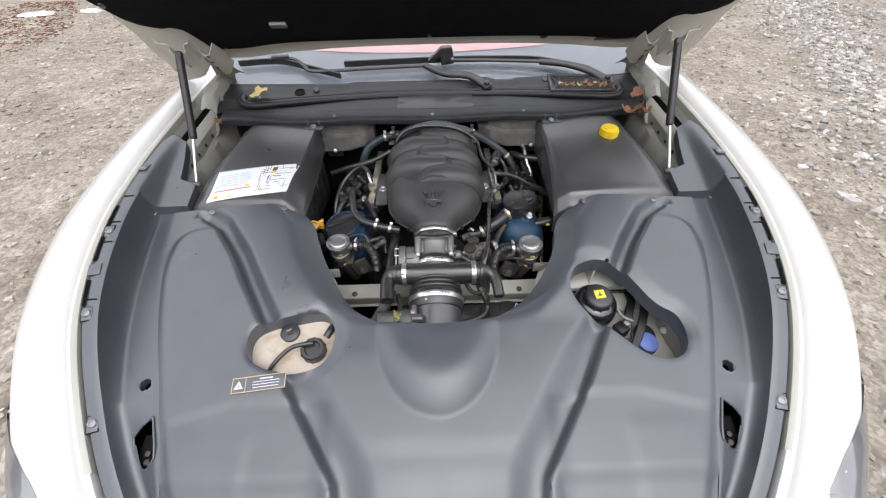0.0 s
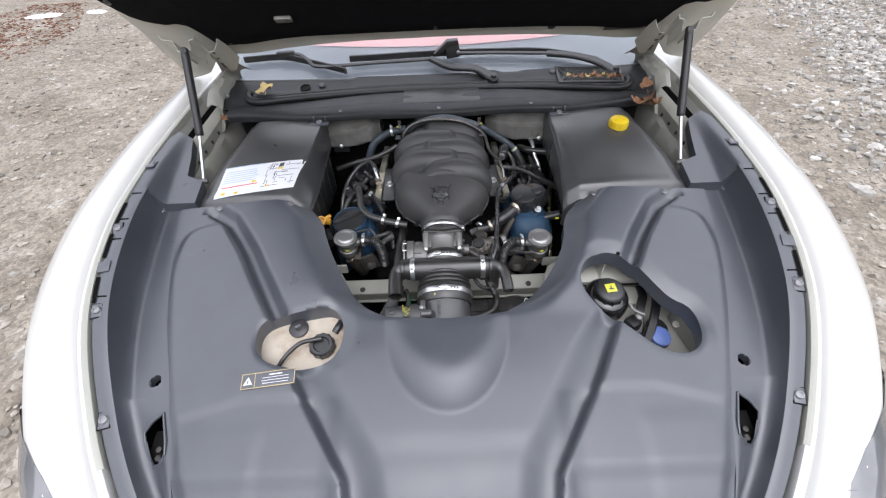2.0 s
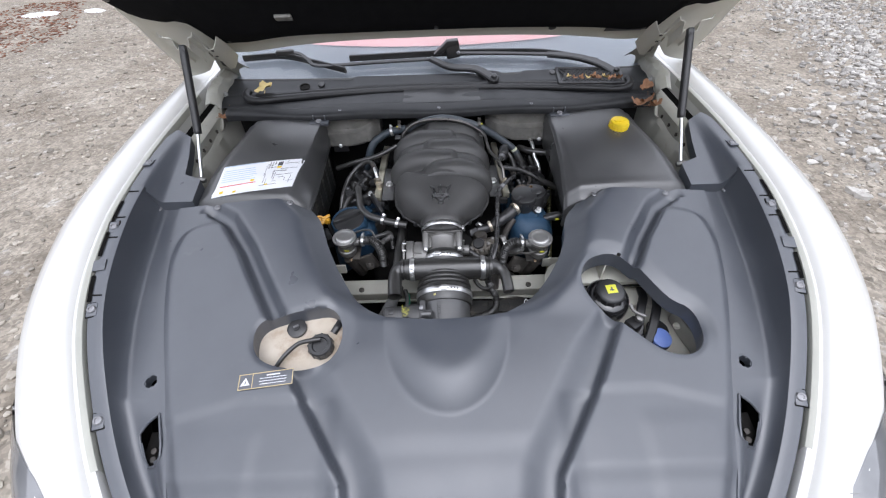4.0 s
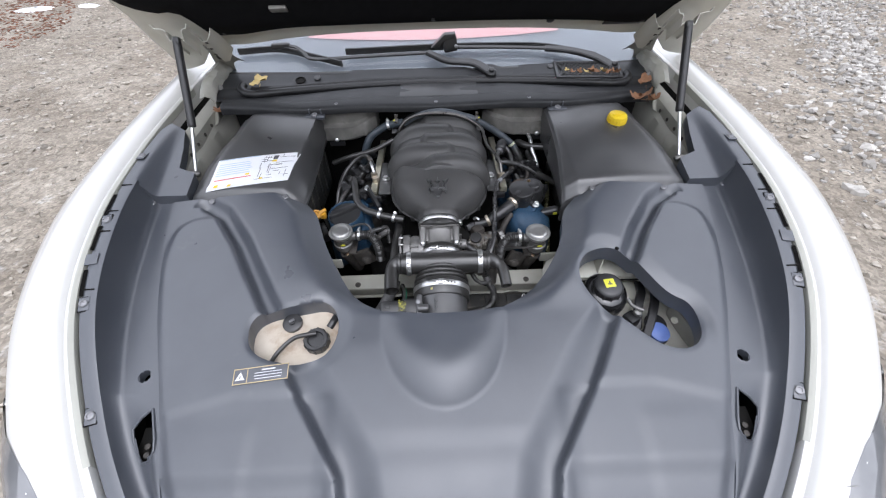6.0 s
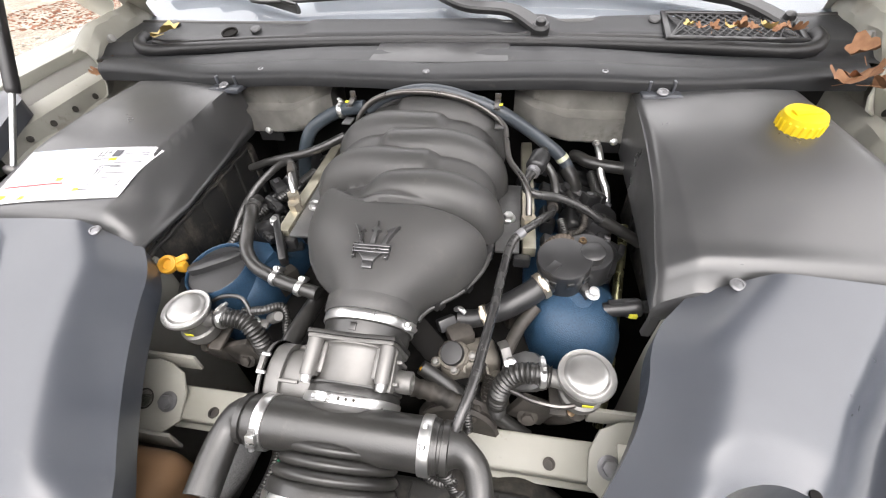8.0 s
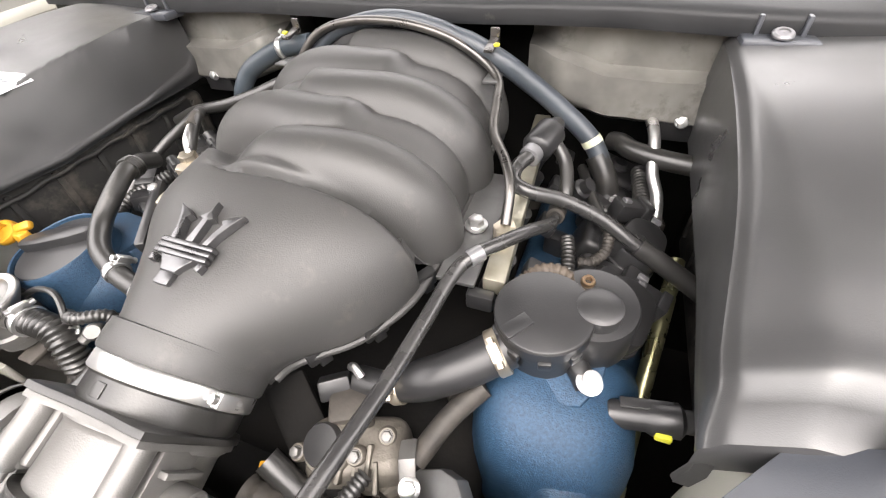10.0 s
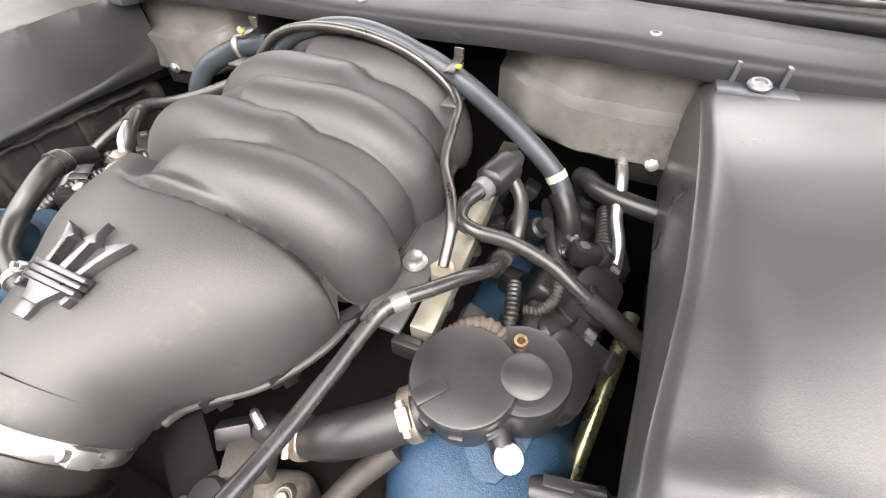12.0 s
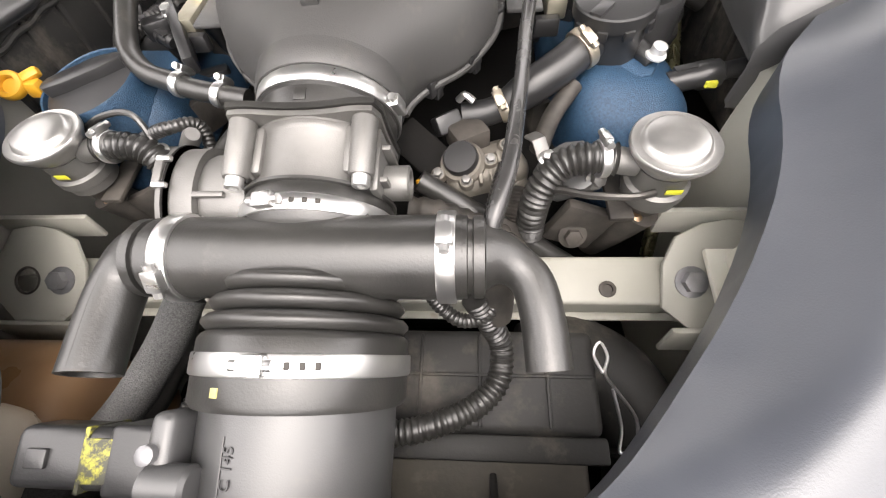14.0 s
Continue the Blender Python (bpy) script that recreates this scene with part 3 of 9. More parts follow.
def headlight(s):
    arc = [0.0]
    for a, b in zip(FENDER, FENDER[1:]):
        arc.append(arc[-1] + math.hypot(b[0] - a[0], b[1] - a[1]))
    bm = bmesh.new()
    rows = []
    for k in range(24):
        t = k / 23
        y = 0.10 - 0.50 * t
        p, out = rim_frame(y, s)
        out = out if y > -0.25 else out.lerp(Vector((s * 0.3, -1, 0)), 0.3).normalized()
        a0, a1 = interp(t, [0, 0.12, 0.26, 0.44, 0.6, 1], [0.138, 0.122, 0.083, 0.036, 0.012, 0.0]), 0.140 + 0.13 * smooth01(t, 0.0, 0.3)
        row = []
        for j in range(10):
            q = a0 + (a1 - a0) * j / 9
            lift = 0.0030 + 0.006 * math.sin(math.pi * j / 9) * smooth01(t, 0, 0.1)
            row.append(p + out * (interp(q, arc, [f[0] for f in FENDER]) + lift) + Vector((0, 0, interp(q, arc, [f[1] for f in FENDER]) + lift * 0.7)))
        rows.append(row)
    grid_faces(bm, rows)
    bmesh.ops.recalc_face_normals(bm, faces=bm.faces)
    h = part("headlight", bm, LENS, car, "clear swept-back headlamp with chrome inside", angle=1.2)
    for k, (y, a, b, w) in enumerate(((-0.06, 0.149, -0.040, 0.018), (-0.10, 0.145, -0.030, 0.024), (-0.15, 0.142, -0.026, 0.020), (-0.19, 0.130, -0.012, 0.022))):
        p, out = rim_frame(y, s)
        m = frame_to(p + out * a + Vector((0, 0, b)), out + Vector((0, 0, 1.0)))
        part("reflector", box((w, w * (0.7 if k % 2 else 1.4), 0.008), m @ Matrix.Rotation(0.5 * k, 4, "Z"), 0.003, 2), CHROME if k % 2 else WHITE, h, "bright reflector piece")
    for y, r_ in ((0.03, 0.012), (-0.03, 0.020), (-0.11, 0.026)):
        p, out = rim_frame(y, s)
        q = p + out * 0.157 + Vector((0, 0, -0.075))
        part("lamp_ring", lathe([(r_, 0), (r_, 0.006), (r_ * 0.8, 0.008), (r_ * 0.75, 0.002), (r_ * 0.3, 0.0)], frame_to(q, out + Vector((0, 0, 0.35))), 24), CHROME, h, "chrome lamp ring")


for s in (-1, 1):
    headlight(s)


def car_shell():
    """Plain body that closes the car behind and below the bay."""
    bm = bmesh.new()
    rows = []
    for k in range(30):
        y = 1.28 + 2.9 * k / 29
        rise = smooth01(y, 1.3, 1.6)
        w = 0.955 - 0.06 * smooth01(y, 3.2, 4.2)
        rows.append([Vector((a * w, y, z)) for a, z in ((-1, 0.30), (-1, 0.62), (-0.985, 0.9), (-0.93, 1.0 - 0.0 * rise), (-0.80, 1.03))])
    grid_faces(bm, rows)
    grid_faces(bm, [[Vector((-v.x, v.y, v.z)) for v in r] for r in rows])
    bmesh.ops.recalc_face_normals(bm, faces=bm.faces)
    part("side_panel", bm, WHITE, car, "white body sides")
    bm = bmesh.new()
    rows = []
    for k in range(25):
        y = 1.95 + 2.2 * k / 24
        z = spline(y, [1.95, 2.3, 2.8, 3.4, 4.15], [1.40, 1.43, 1.43, 1.36, 1.06])
        rows.append([Vector((x * (0.60 + 0.02 * math.sin(k / 8)), y, z - 0.05 * x * x - 0.12 * max(0, abs(x) - 0.9))) for x in np.linspace(-1.15, 1.15, 19)])
    grid_faces(bm, rows)
    bmesh.ops.solidify(bm, geom=bm.faces[:], thickness=0.01)
    part("roof", bm, WHITE, car, "white roof")
    for s in (-1, 1):
        bm = bmesh.new()
        rows = [[Vector((s * 0.80, y, 1.02)), Vector((s * 0.69, y, spline(y, [1.25, 1.95, 2.8, 4.15], [1.05, 1.37, 1.38, 1.05]))) ] for y in np.linspace(1.25, 4.15, 20)]
        grid_faces(bm, rows)
        bmesh.ops.solidify(bm, geom=bm.faces[:], thickness=0.01)
        part("side_window", bm, GLASS, car, "dark side glass")
    part("underbody", box((1.5, 4.0, 0.06), Matrix.Translation((0, 1.95, 0.27)), 0.01), DARK, car, "black underbody")
    bm = bmesh.new()
    grid_faces(bm, [[Vector((x, 4.17, z)) for x in (-0.9, -0.4, 0.4, 0.9)] for z in (0.3, 0.7, 1.04)])
    part("tail_panel", bm, WHITE, car, "white tail")
    for s in (-1, 1):
        for y in (0.10, 3.15):
            w = part("wheel", lathe([(0.10, -0.1), (0.30, -0.11), (0.335, -0.08), (0.34, 0), (0.335, 0.08), (0.30, 0.11), (0.10, 0.1)], frame_to((s * 0.74, y, 0.335), (1, 0, 0)), 36), RUBBER, car, "black tyre on alloy wheel")
            part("rim", lathe([(0.22, -0.115), (0.22, -0.105), (0.05, -0.09), (0.05, 0.09), (0.22, 0.105), (0.22, 0.115)], frame_to((s * 0.74, y, 0.335), (1, 0, 0)), 24), ALU, w, "alloy rim")


def bumper():
    """White bumper and dark grille that close the front of the car."""
    bm = bmesh.new()
    rows = []
    for x in np.linspace(-0.80, 0.80, 41):
        u = abs(x) / 0.80
        y = -0.62 + 0.44 * u ** 2.4
        rows.append([Vector((x * a, y + b, z)) for a, b, z in ((0.80, 0.10, 0.50 - 0.02 * u), (0.97, 0.03, 0.49), (1.0, 0.0, 0.44), (1.0, 0.0, 0.34), (0.98, 0.03, 0.26), (0.94, 0.08, 0.22))])
    grid_faces(bm, rows)
    bmesh.ops.recalc_face_normals(bm, faces=bm.faces)
    bmesh.ops.solidify(bm, geom=bm.faces[:], thickness=0.006)
    b = part("bumper", bm, WHITE, car, "white front bumper", angle=0.9)
    bm = bmesh.new()
    ol = [(0.34 * math.cos(2 * math.pi * k / 32), 0.085 * math.sin(2 * math.pi * k / 32)) for k in range(32)]
    m = Matrix.Translation((0, -0.55, 0.555)) @ Matrix.Rotation(math.pi / 2 - 0.12, 4, "X")
    g = part("grille", slab(ol, 0.02, m, 0.004), DARK, car, "black oval grille")
    for k in range(-5, 6):
        h = 0.075 * math.sqrt(1 - (k * 0.055 / 0.34) ** 2)
        part("grille_bar", box((0.006, h * 2, 0.01), m @ Matrix.Translation((k * 0.055, 0, 0.022)), 0.002), CHROME, g, "chrome grille bar")


car_shell()
bumper()

# ---- raised hood ----
HEDGE_X = [0.0, 0.25, 0.45, 0.62, 0.72, 0.80, 0.90]
HEDGE_Y = [0.860, 0.866, 0.888, 0.930, 0.985, 1.06, 1.10]


def hood_z(x, y):
    """Underside of the hood."""
    z = 1.204 + (0.860 - y) * 0.76 + 0.70 * max(0.0, 0.80 - y) - 0.25 * max(0.0, 0.86 - y) ** 2
    return z + 0.05 * (x / 0.8) ** 2 * smooth01(abs(x), 0.5, 0.95) * smooth01(1.06 - y, 0, 0.2)


def hood():
    bm = bmesh.new()
    rows = []
    for k in range(41):
        u = -1 + 2 * k / 40
        row = []
        for j in range(26):
            v = j / 25
            w = interp(v, [0, 0.25, 0.6, 1], [0.93, 0.90, 0.80, 0.52])
            x = u * w
            y0 = spline(abs(x), HEDGE_X, HEDGE_Y)
            y = y0 + v * (0.14 - y0)
            row.append(Vector((x, y, hood_z(x, y) + 0.06)))
        rows.append(row)
    grid_faces(bm, rows)
    bmesh.ops.recalc_face_normals(bm, faces=bm.faces)
    h = part("hood", bm, WHITE, car, "raised pearl-white hood", angle=1.2)
    bmesh_frame = bmesh.new()
    rows = []
    for k in range(61):
        u = -1 + 2 * k / 60
        row = []
        for j in range(64):
            v = (j / 63) ** 1.7
            w = interp(v, [0, 0.25, 0.6, 1], [0.915, 0.885, 0.785, 0.505])
            x = u * w
            y0 = spline(abs(x), HEDGE_X, HEDGE_Y)
            y = y0 + v * (0.155 - y0)
            lip = 0.045 * (1 - smooth01(v, 0.0, 0.008)) + 0.05 * smooth01(abs(u), 0.965, 1.0)
            bead = 0.014 * (smooth01(v, 0.0, 0.008) - smooth01(v, 0.010, 0.028)) * (1 - smooth01(abs(x), 0.55, 0.7))
            row.append(Vector((x, y, hood_z(x, y) + lip - bead)))
        rows.append(row)
    grid_faces(bmesh_frame, rows)
    bmesh.ops.recalc_face_normals(bmesh_frame, faces=bmesh_frame.faces)
    part("inner_frame", bmesh_frame, BODY, h, "cream painted inner hood frame", angle=1.0)
    # felt pad
    bm = bmesh.new()
    rows = []
    for k in range(61):
        u = -1 + 2 * k / 60
        row = []
        for j in range(60):
            v = j / 59
            w = interp(v, [0, 0.12, 0.5, 1], [0.875, 0.86, 0.74, 0.46])
            x = u * w
            edge = spline(abs(x), HEDGE_X, HEDGE_Y) - 0.026 - 0.012 * smooth01(abs(x), 0.2, 0.5)
            notch = spline(abs(x), [0, 0.58, 0.635, 0.66, 0.75, 0.80, 0.87], [0.842, 0.872, 0.873, 0.800, 0.803, 0.803, 0.77])
            y0 = min(edge, notch)
            y = y0 + v * (0.18 - y0)
            edge_in = 0.013 * smooth01(min(v, 1 - v) * 30, 0, 1.2) * smooth01((1 - abs(u)) * 30, 0, 1.2)
            puff = 0.008 * noise.noise((x * 4, y * 4, 0))
            row.append(Vector((x, y, hood_z(x, y) - 0.004 - edge_in + puff * 0.3)))
        rows.append(row)
    grid_faces(bm, rows)
    bmesh.ops.recalc_face_normals(bm, faces=bm.faces)
    pad = part("insulation_pad", bm, PAD, h, "black felt insulation pad", angle=1.2)
    for x, y in ((-0.83, 0.765), (-0.595, 0.845), (0.0, 0.805), (0.33, 0.83), (0.60, 0.850), (0.80, 0.755), (-0.30, 0.50), (0.30, 0.50)):
        p = Vector((x, y, hood_z(x, y) - 0.014))
        part("clip", lathe([(0.0, -0.003), (0.007, -0.0025), (0.011, 0), (0.011, 0.004)], frame_to(p, (0, 0.6, 0.8)), 16), PLASTIC_D, pad, "round black pad clip")
    p = Vector((-0.40, 0.77, 0))
    p.z = hood_z(p.x, p.y) - 0.017
    part("hood_sensor", box((0.045, 0.022, 0.010), frame_to(p, (0, 0.6, 0.8)), 0.003), FIREWALL, pad, "small grey bonnet switch")
    p = Vector((0.55, 0.865, 0))
    p.z = hood_z(p.x, p.y) - 0.005
    part("label", box((0.11, 0.025, 0.002), frame_to(p, (0, 0.6, 0.8)), 0.0005), PLASTIC_D, h, "small dark sticker")
    # brackets that take the struts
    for s in (-1, 1):
        def ribbon(sec, y0, y1, n=5):
            """A folded sheet: its section across x, drawn out along the slope of the hood."""
            own = bmesh.new()
            grid_faces(own, [[Vector((s * x, y0 + (y1 - y0) * k / n, 1.222 + 0.9 * (0.79 - y0 - (y1 - y0) * k / n) + dz)) for x, dz in sec] for k in range(n + 1)])
            bmesh.ops.recalc_face_normals(own, faces=own.faces)
            bmesh.ops.solidify(own, geom=own.faces[:], thickness=0.0025)
            return own
        bm = ribbon([(0.752, 0.016), (0.748, 0.006), (0.722, 0.002), (0.719, -0.002), (0.717, -0.024), (0.714, -0.026), (0.710, -0.020), (0.684, -0.020), (0.680, -0.026), (0.678, -0.002), (0.674, 0.002), (0.664, 0.004), (0.660, 0.014)], 0.780, 0.838)
        br = part("strut_bracket", bm, BODY, h, "cream painted folded bracket", angle=0.7)
        part("gusset", ribbon([(0.664, 0.012), (0.660, 0.000), (0.652, -0.010), (0.636, -0.008), (0.624, 0.008), (0.612, 0.030)], 0.815, 0.905), BODY, br, "folded gusset", angle=0.7)
        for k in range(3):
            q = Vector((s * (0.640 + 0.006 * k), 0.815 + 0.025 * k, 1.209 + 0.9 * (0.79 - 0.815 - 0.025 * k)))
            part("hole", lathe([(0.0045, 0), (0.0045, -0.0012), (0, -0.0012)], frame_to(q, (0, -0.55, -0.8)), 12), GRIME, br, "dark punched hole")
        # hinge arm: a folded strap with bolts
        bm = bmesh.new()
        rows = []
        for t in np.linspace(0, 1, 14):
            c = Vector((s * (0.660 + 0.075 * t), 0.900 + 0.17 * t, 1.150 - 0.135 * t + 0.025 * math.sin(math.pi * t)))
            w = 0.030 - 0.008 * t
            rows.append([c + Vector((s * -w, -0.010, 0.012 + 0.004 * math.sin(9 * t))), c + Vector((s * -w, -0.002, 0.0)), c + Vector((s * -0.3 * w, 0.0, 0.004 * math.sin(14 * t))), c + Vector((s * 0.5 * w, 0.002, 0.002)), c + Vector((s * w, 0.0, 0.0)), c + Vector((s * w, -0.012, 0.014))])
        grid_faces(bm, rows)
        bmesh.ops.recalc_face_normals(bm, faces=bm.faces)
        bmesh.ops.solidify(bm, geom=bm.faces[:], thickness=0.003)
        hi = part("hinge", bm, MIDPAINT, h, "cream painted hood hinge", angle=0.8)
        for t in (0.30, 0.52):
            q = Vector((s * (0.660 + 0.075 * t), 0.895 + 0.17 * t, 1.150 - 0.135 * t + 0.025 * math.sin(math.pi * t)))
            part("bolt", hex_bolt(q, (-s * 0.3, -0.8, 0.5), 0.009, 0.007, 1.35), GRIME, hi, "dull hinge bolt")


hood()


def hood_strut(s):
    a, j, b = Vector((s * 0.690, 0.577, 0.910)), Vector((s * 0.693, 0.662, 1.010)), Vector((s * 0.696, 0.772, 1.205))
    th = thing("hood_strut", a, "black gas strut with a bright rod holding the hood up", "gas strut", "hood struts")
    part("rod", tube([a, j + (b - j) * 0.05], 0.0045, 12, 0.05), STEEL, th, "bright steel piston rod")
    bm = tube([j, b], lambda t: 0.0108 if 0.015 < t < 0.97 else 0.009, 18, 0.004)
    part("cylinder", bm, PLASTIC_D, th, "satin black cylinder")
    part("ball_socket", lathe([(0.006, -0.012), (0.009, -0.006), (0.009, 0.008), (0.005, 0.014)], frame_to(a, (s, 0, 0.2)), 16), ALU, th, "metal ball end")
    part("end_fitting", box((0.018, 0.016, 0.022), frame_to(b, b - j), 0.004, 2), PLASTIC_D, th)


for s in (-1, 1):
    hood_strut(s)

# ---- bay walls ----
def inner_wing(s):
    """Painted inner body panel between the rim and the covers at the rear of the bay, and the bay's sides below the covers."""
    bm = bmesh.new()
    rows = []
    for y in np.linspace(0.60, 1.12, 27):
        x, z = rim_at(y)
        k = 0.004 * math.sin(y * 40)
        rows.append([Vector((s * (x - 0.030), y, z - 0.10)), Vector((s * (x - 0.032), y, z - 0.035)), Vector((s * (x - 0.036), y, z - 0.030)), Vector((s * 0.745, y, z - 0.036)), Vector((s * 0.738, y, z - 0.042)),
                     Vector((s * 0.735, y, z - 0.075 + k)), Vector((s * 0.722, y, z - 0.085 + k)), Vector((s * 0.705, y, z - 0.16)), Vector((s * 0.695, y, 0.62))])
    grid_faces(bm, rows)
    bmesh.ops.recalc_face_normals(bm, faces=bm.faces)
    bmesh.ops.solidify(bm, geom=bm.faces[:], thickness=0.002)
    # mid cream carries the wing's shadow in its base colour
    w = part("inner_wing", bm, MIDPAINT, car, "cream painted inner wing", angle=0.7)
    for k in range(4):
        part("hole", lathe([(0.006, 0), (0.006, 0.0015), (0.0, 0.0015)], frame_to((s * 0.7325, 0.66 + 0.055 * k, rim_at(0.66 + 0.055 * k)[1] - 0.060), (-s, 0, 0.15)), 12), GRIME, w, "dark punched hole")
    # folded, crumpled hinge mount standing on the wing
    bm = bmesh.new()
    rows = []
    for t in np.linspace(0, 1, 18):
        y = 0.845 + 0.20 * t
        row = []
        for k, (dx, z) in enumerate(((0.030, 0.955), (0.012, 0.965), (0.004, 0.985), (0.0, 1.010), (-0.004, 1.035), (0.004, 1.052), (0.022, 1.058), (0.040, 1.050))):
            row.append(Vector((s * (0.705 + dx + 0.007 * noise.noise((y * 30, z * 30, s))), y + 0.010 * noise.noise((y * 18, z * 40, 3 + s)), z + 0.018 * t - 0.030 * (1 - smooth01(t, 0, 0.25)) + 0.008 * noise.noise((y * 26, k, s)))))
        rows.append(row)
    grid_faces(bm, rows)
    bmesh.ops.recalc_face_normals(bm, faces=bm.faces)
    bmesh.ops.solidify(bm, geom=bm.faces[:], thickness=0.003)
    hm = part("hinge_mount", bm, MIDPAINT, w, "cream painted folded hinge mount", angle=0.7)
    for y, z in ((0.875, 1.0), (0.905, 1.03), (0.95, 1.02), (0.93, 0.985)):
        part("bolt", hex_bolt((s * 0.700, y, z), (-s, -0.4, 0.3), 0.007, 0.006, 1.3), GRIME if z < 1.01 else GREYPIN0, hm, "hinge bolt")


for s in (-1, 1):
    inner_wing(s)


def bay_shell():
    # bulkhead, floor and sides near-black: depth shade is in the colour
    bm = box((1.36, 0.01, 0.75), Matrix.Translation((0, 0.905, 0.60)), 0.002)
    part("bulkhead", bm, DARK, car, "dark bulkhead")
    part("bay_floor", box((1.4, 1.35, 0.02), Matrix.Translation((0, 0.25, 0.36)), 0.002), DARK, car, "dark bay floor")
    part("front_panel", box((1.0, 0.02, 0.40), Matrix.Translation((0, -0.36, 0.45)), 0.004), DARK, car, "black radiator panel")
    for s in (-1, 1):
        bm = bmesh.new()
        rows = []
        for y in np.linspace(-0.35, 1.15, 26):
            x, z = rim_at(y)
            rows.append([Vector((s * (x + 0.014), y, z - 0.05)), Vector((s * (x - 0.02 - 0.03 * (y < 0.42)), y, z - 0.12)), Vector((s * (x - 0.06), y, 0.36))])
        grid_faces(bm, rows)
        part("bay_side", bm, DARK, car, "wheel-arch side of the bay, shaded near-black")


bay_shell()


# ---- plastic covers of the bay ----
def cover_base(x, y):
    return 0.812 + 0.235 * y - 0.012 * (x / 0.6) ** 2 - 2.2 * max(0, -0.16 - y) ** 2


GROOVE = [(0.60, 0.425), (0.555, 0.395), (0.487, 0.305), (0.445, 0.235), (0.379, 0.128), (0.292, -0.020), (0.226, -0.115), (0.182, -0.180), (0.165, -0.26)]
RAISED = rounded([(0.36, 0.20), (0.44, 0.32), (0.52, 0.395), (0.62, 0.395), (0.668, 0.36), (0.665, 0.25), (0.62, 0.12), (0.565, -0.02), (0.50, -0.17), (0.44, -0.30),
                  (0.10, -0.29), (0.12, -0.17), (0.18, -0.08), (0.24, 0.02), (0.32, 0.13)], 2)
DOME = rounded([(-0.138, 0.14), (-0.128, 0.06), (-0.118, 0.015), (-0.085, -0.045), (-0.03, -0.082), (0.03, -0.082), (0.085, -0.045), (0.118, 0.015), (0.128, 0.06), (0.138, 0.14)], 2)


PADSIDE = GROOVE + [(0.165, -0.6), (1.2, -0.6), (1.2, 0.425)]


def cover_height(x, y):
    ax = abs(x)
    z = cover_base(x, y)
    # groove: steep wall on the pad's side, gentle on the other
    d = min(seg_dist(ax, y, a, b) for a, b in zip(GROOVE, GROOVE[1:]))
    side = 1 if poly_sdf(ax, y, PADSIDE) < 0 else -1
    q = d * side
    hd = 1.0
    if 0.15 < ax < 0.60 and -0.06 < y < 0.31:
        hd = poly_sdf(x, y, HOLE_L if x < 0 else HOLE_R)
    low = 1 - smooth01(y, 0.02, 0.16)
    deep = (0.022 - 0.003 * low) * smooth01(hd, -0.004, 0.010)
    z += -deep * smooth01(q, -0.038 - 0.030 * low, -0.010) if q < 0.001 else -deep + deep * smooth01(q, 0.001, 0.016)
    r = poly_sdf(ax, y, RAISED)
    z += 0.007 * (1 - smooth01(r, -0.022, 0.002)) * smooth01(q, 0.001, 0.0145)
    # shelves towards the front
    if ax > 0.15:
        z -= 0.005 * (1 - smooth01(y + 0.25 * max(0, ax - 0.40), -0.056, -0.036)) * smooth01(ax, 0.20, 0.24)
        bump = smooth01(ax, 0.34, 0.37) * (1 - smooth01(ax, 0.475, 0.52)) * (1 - smooth01(y, -0.115, -0.075))
        z += 0.0025 * bump
    z -= 0.008 * (1 - smooth01(y, -0.200, -0.165)) * smooth01(ax, 0.19, 0.22)
    z -= 0.003 * (1 - smooth01(y, -0.150, -0.110)) * (1 - smooth01(ax, 0.17, 0.21))
    dm = poly_sdf(x, y, DOME)
    if dm < 0:
        u = min(1.0, -dm / 0.075)
        z += (0.030 - 0.016 * smooth01(y, -0.03, 0.12)) * (1 - (1 - u) ** 2.2)
    # rolled edge of the engine opening
    e = poly_sdf(x, y, OPENING)
    z += interp(e, [0, 0.006, 0.016, 0.044, 0.052, 0.060, 0.070, 0.12, 0.32], [-0.036, -0.031, -0.0225, 0.0035, 0.0085, 0.0105, 0.0110, 0.0095, 0]) * smooth01(y, 0.10, 0.2)
    # hollows round the two service holes
    if hd < 0.1:
        z -= 0.007 * (1 - smooth01(hd, 0.004, 0.034)) * (smooth01(x, -0.285, -0.235) if x < 0 else smooth01(0.7 * (x - 0.42) + 0.7 * (y - 0.13), 0.0, 0.05))
        z -= 0.0035 * (1 - smooth01(hd, -0.001, 0.009))
    z += 0.0008 * noise.noise((x * 9, y * 9, 0.2))
    return z


OPENING = rounded([(-0.40, 0.50), (-0.345, 0.445), (-0.318, 0.41), (-0.305, 0.365), (-0.27, 0.285), (-0.215, 0.190), (-0.165, 0.132), (-0.10, 0.103), (0.0, 0.096), (0.10, 0.103), (0.160, 0.134),
                   (0.210, 0.182), (0.262, 0.246), (0.306, 0.325), (0.318, 0.40), (0.36, 0.445), (0.41, 0.50)], 2)
HOLE_L = rounded([(-0.404, 0.060), (-0.406, 0.104), (-0.376, 0.126), (-0.310, 0.138), (-0.255, 0.147), (-0.228, 0.124), (-0.219, 0.080), (-0.234, 0.036), (-0.272, 0.013), (-0.335, 0.012), (-0.382, 0.030)], 2)
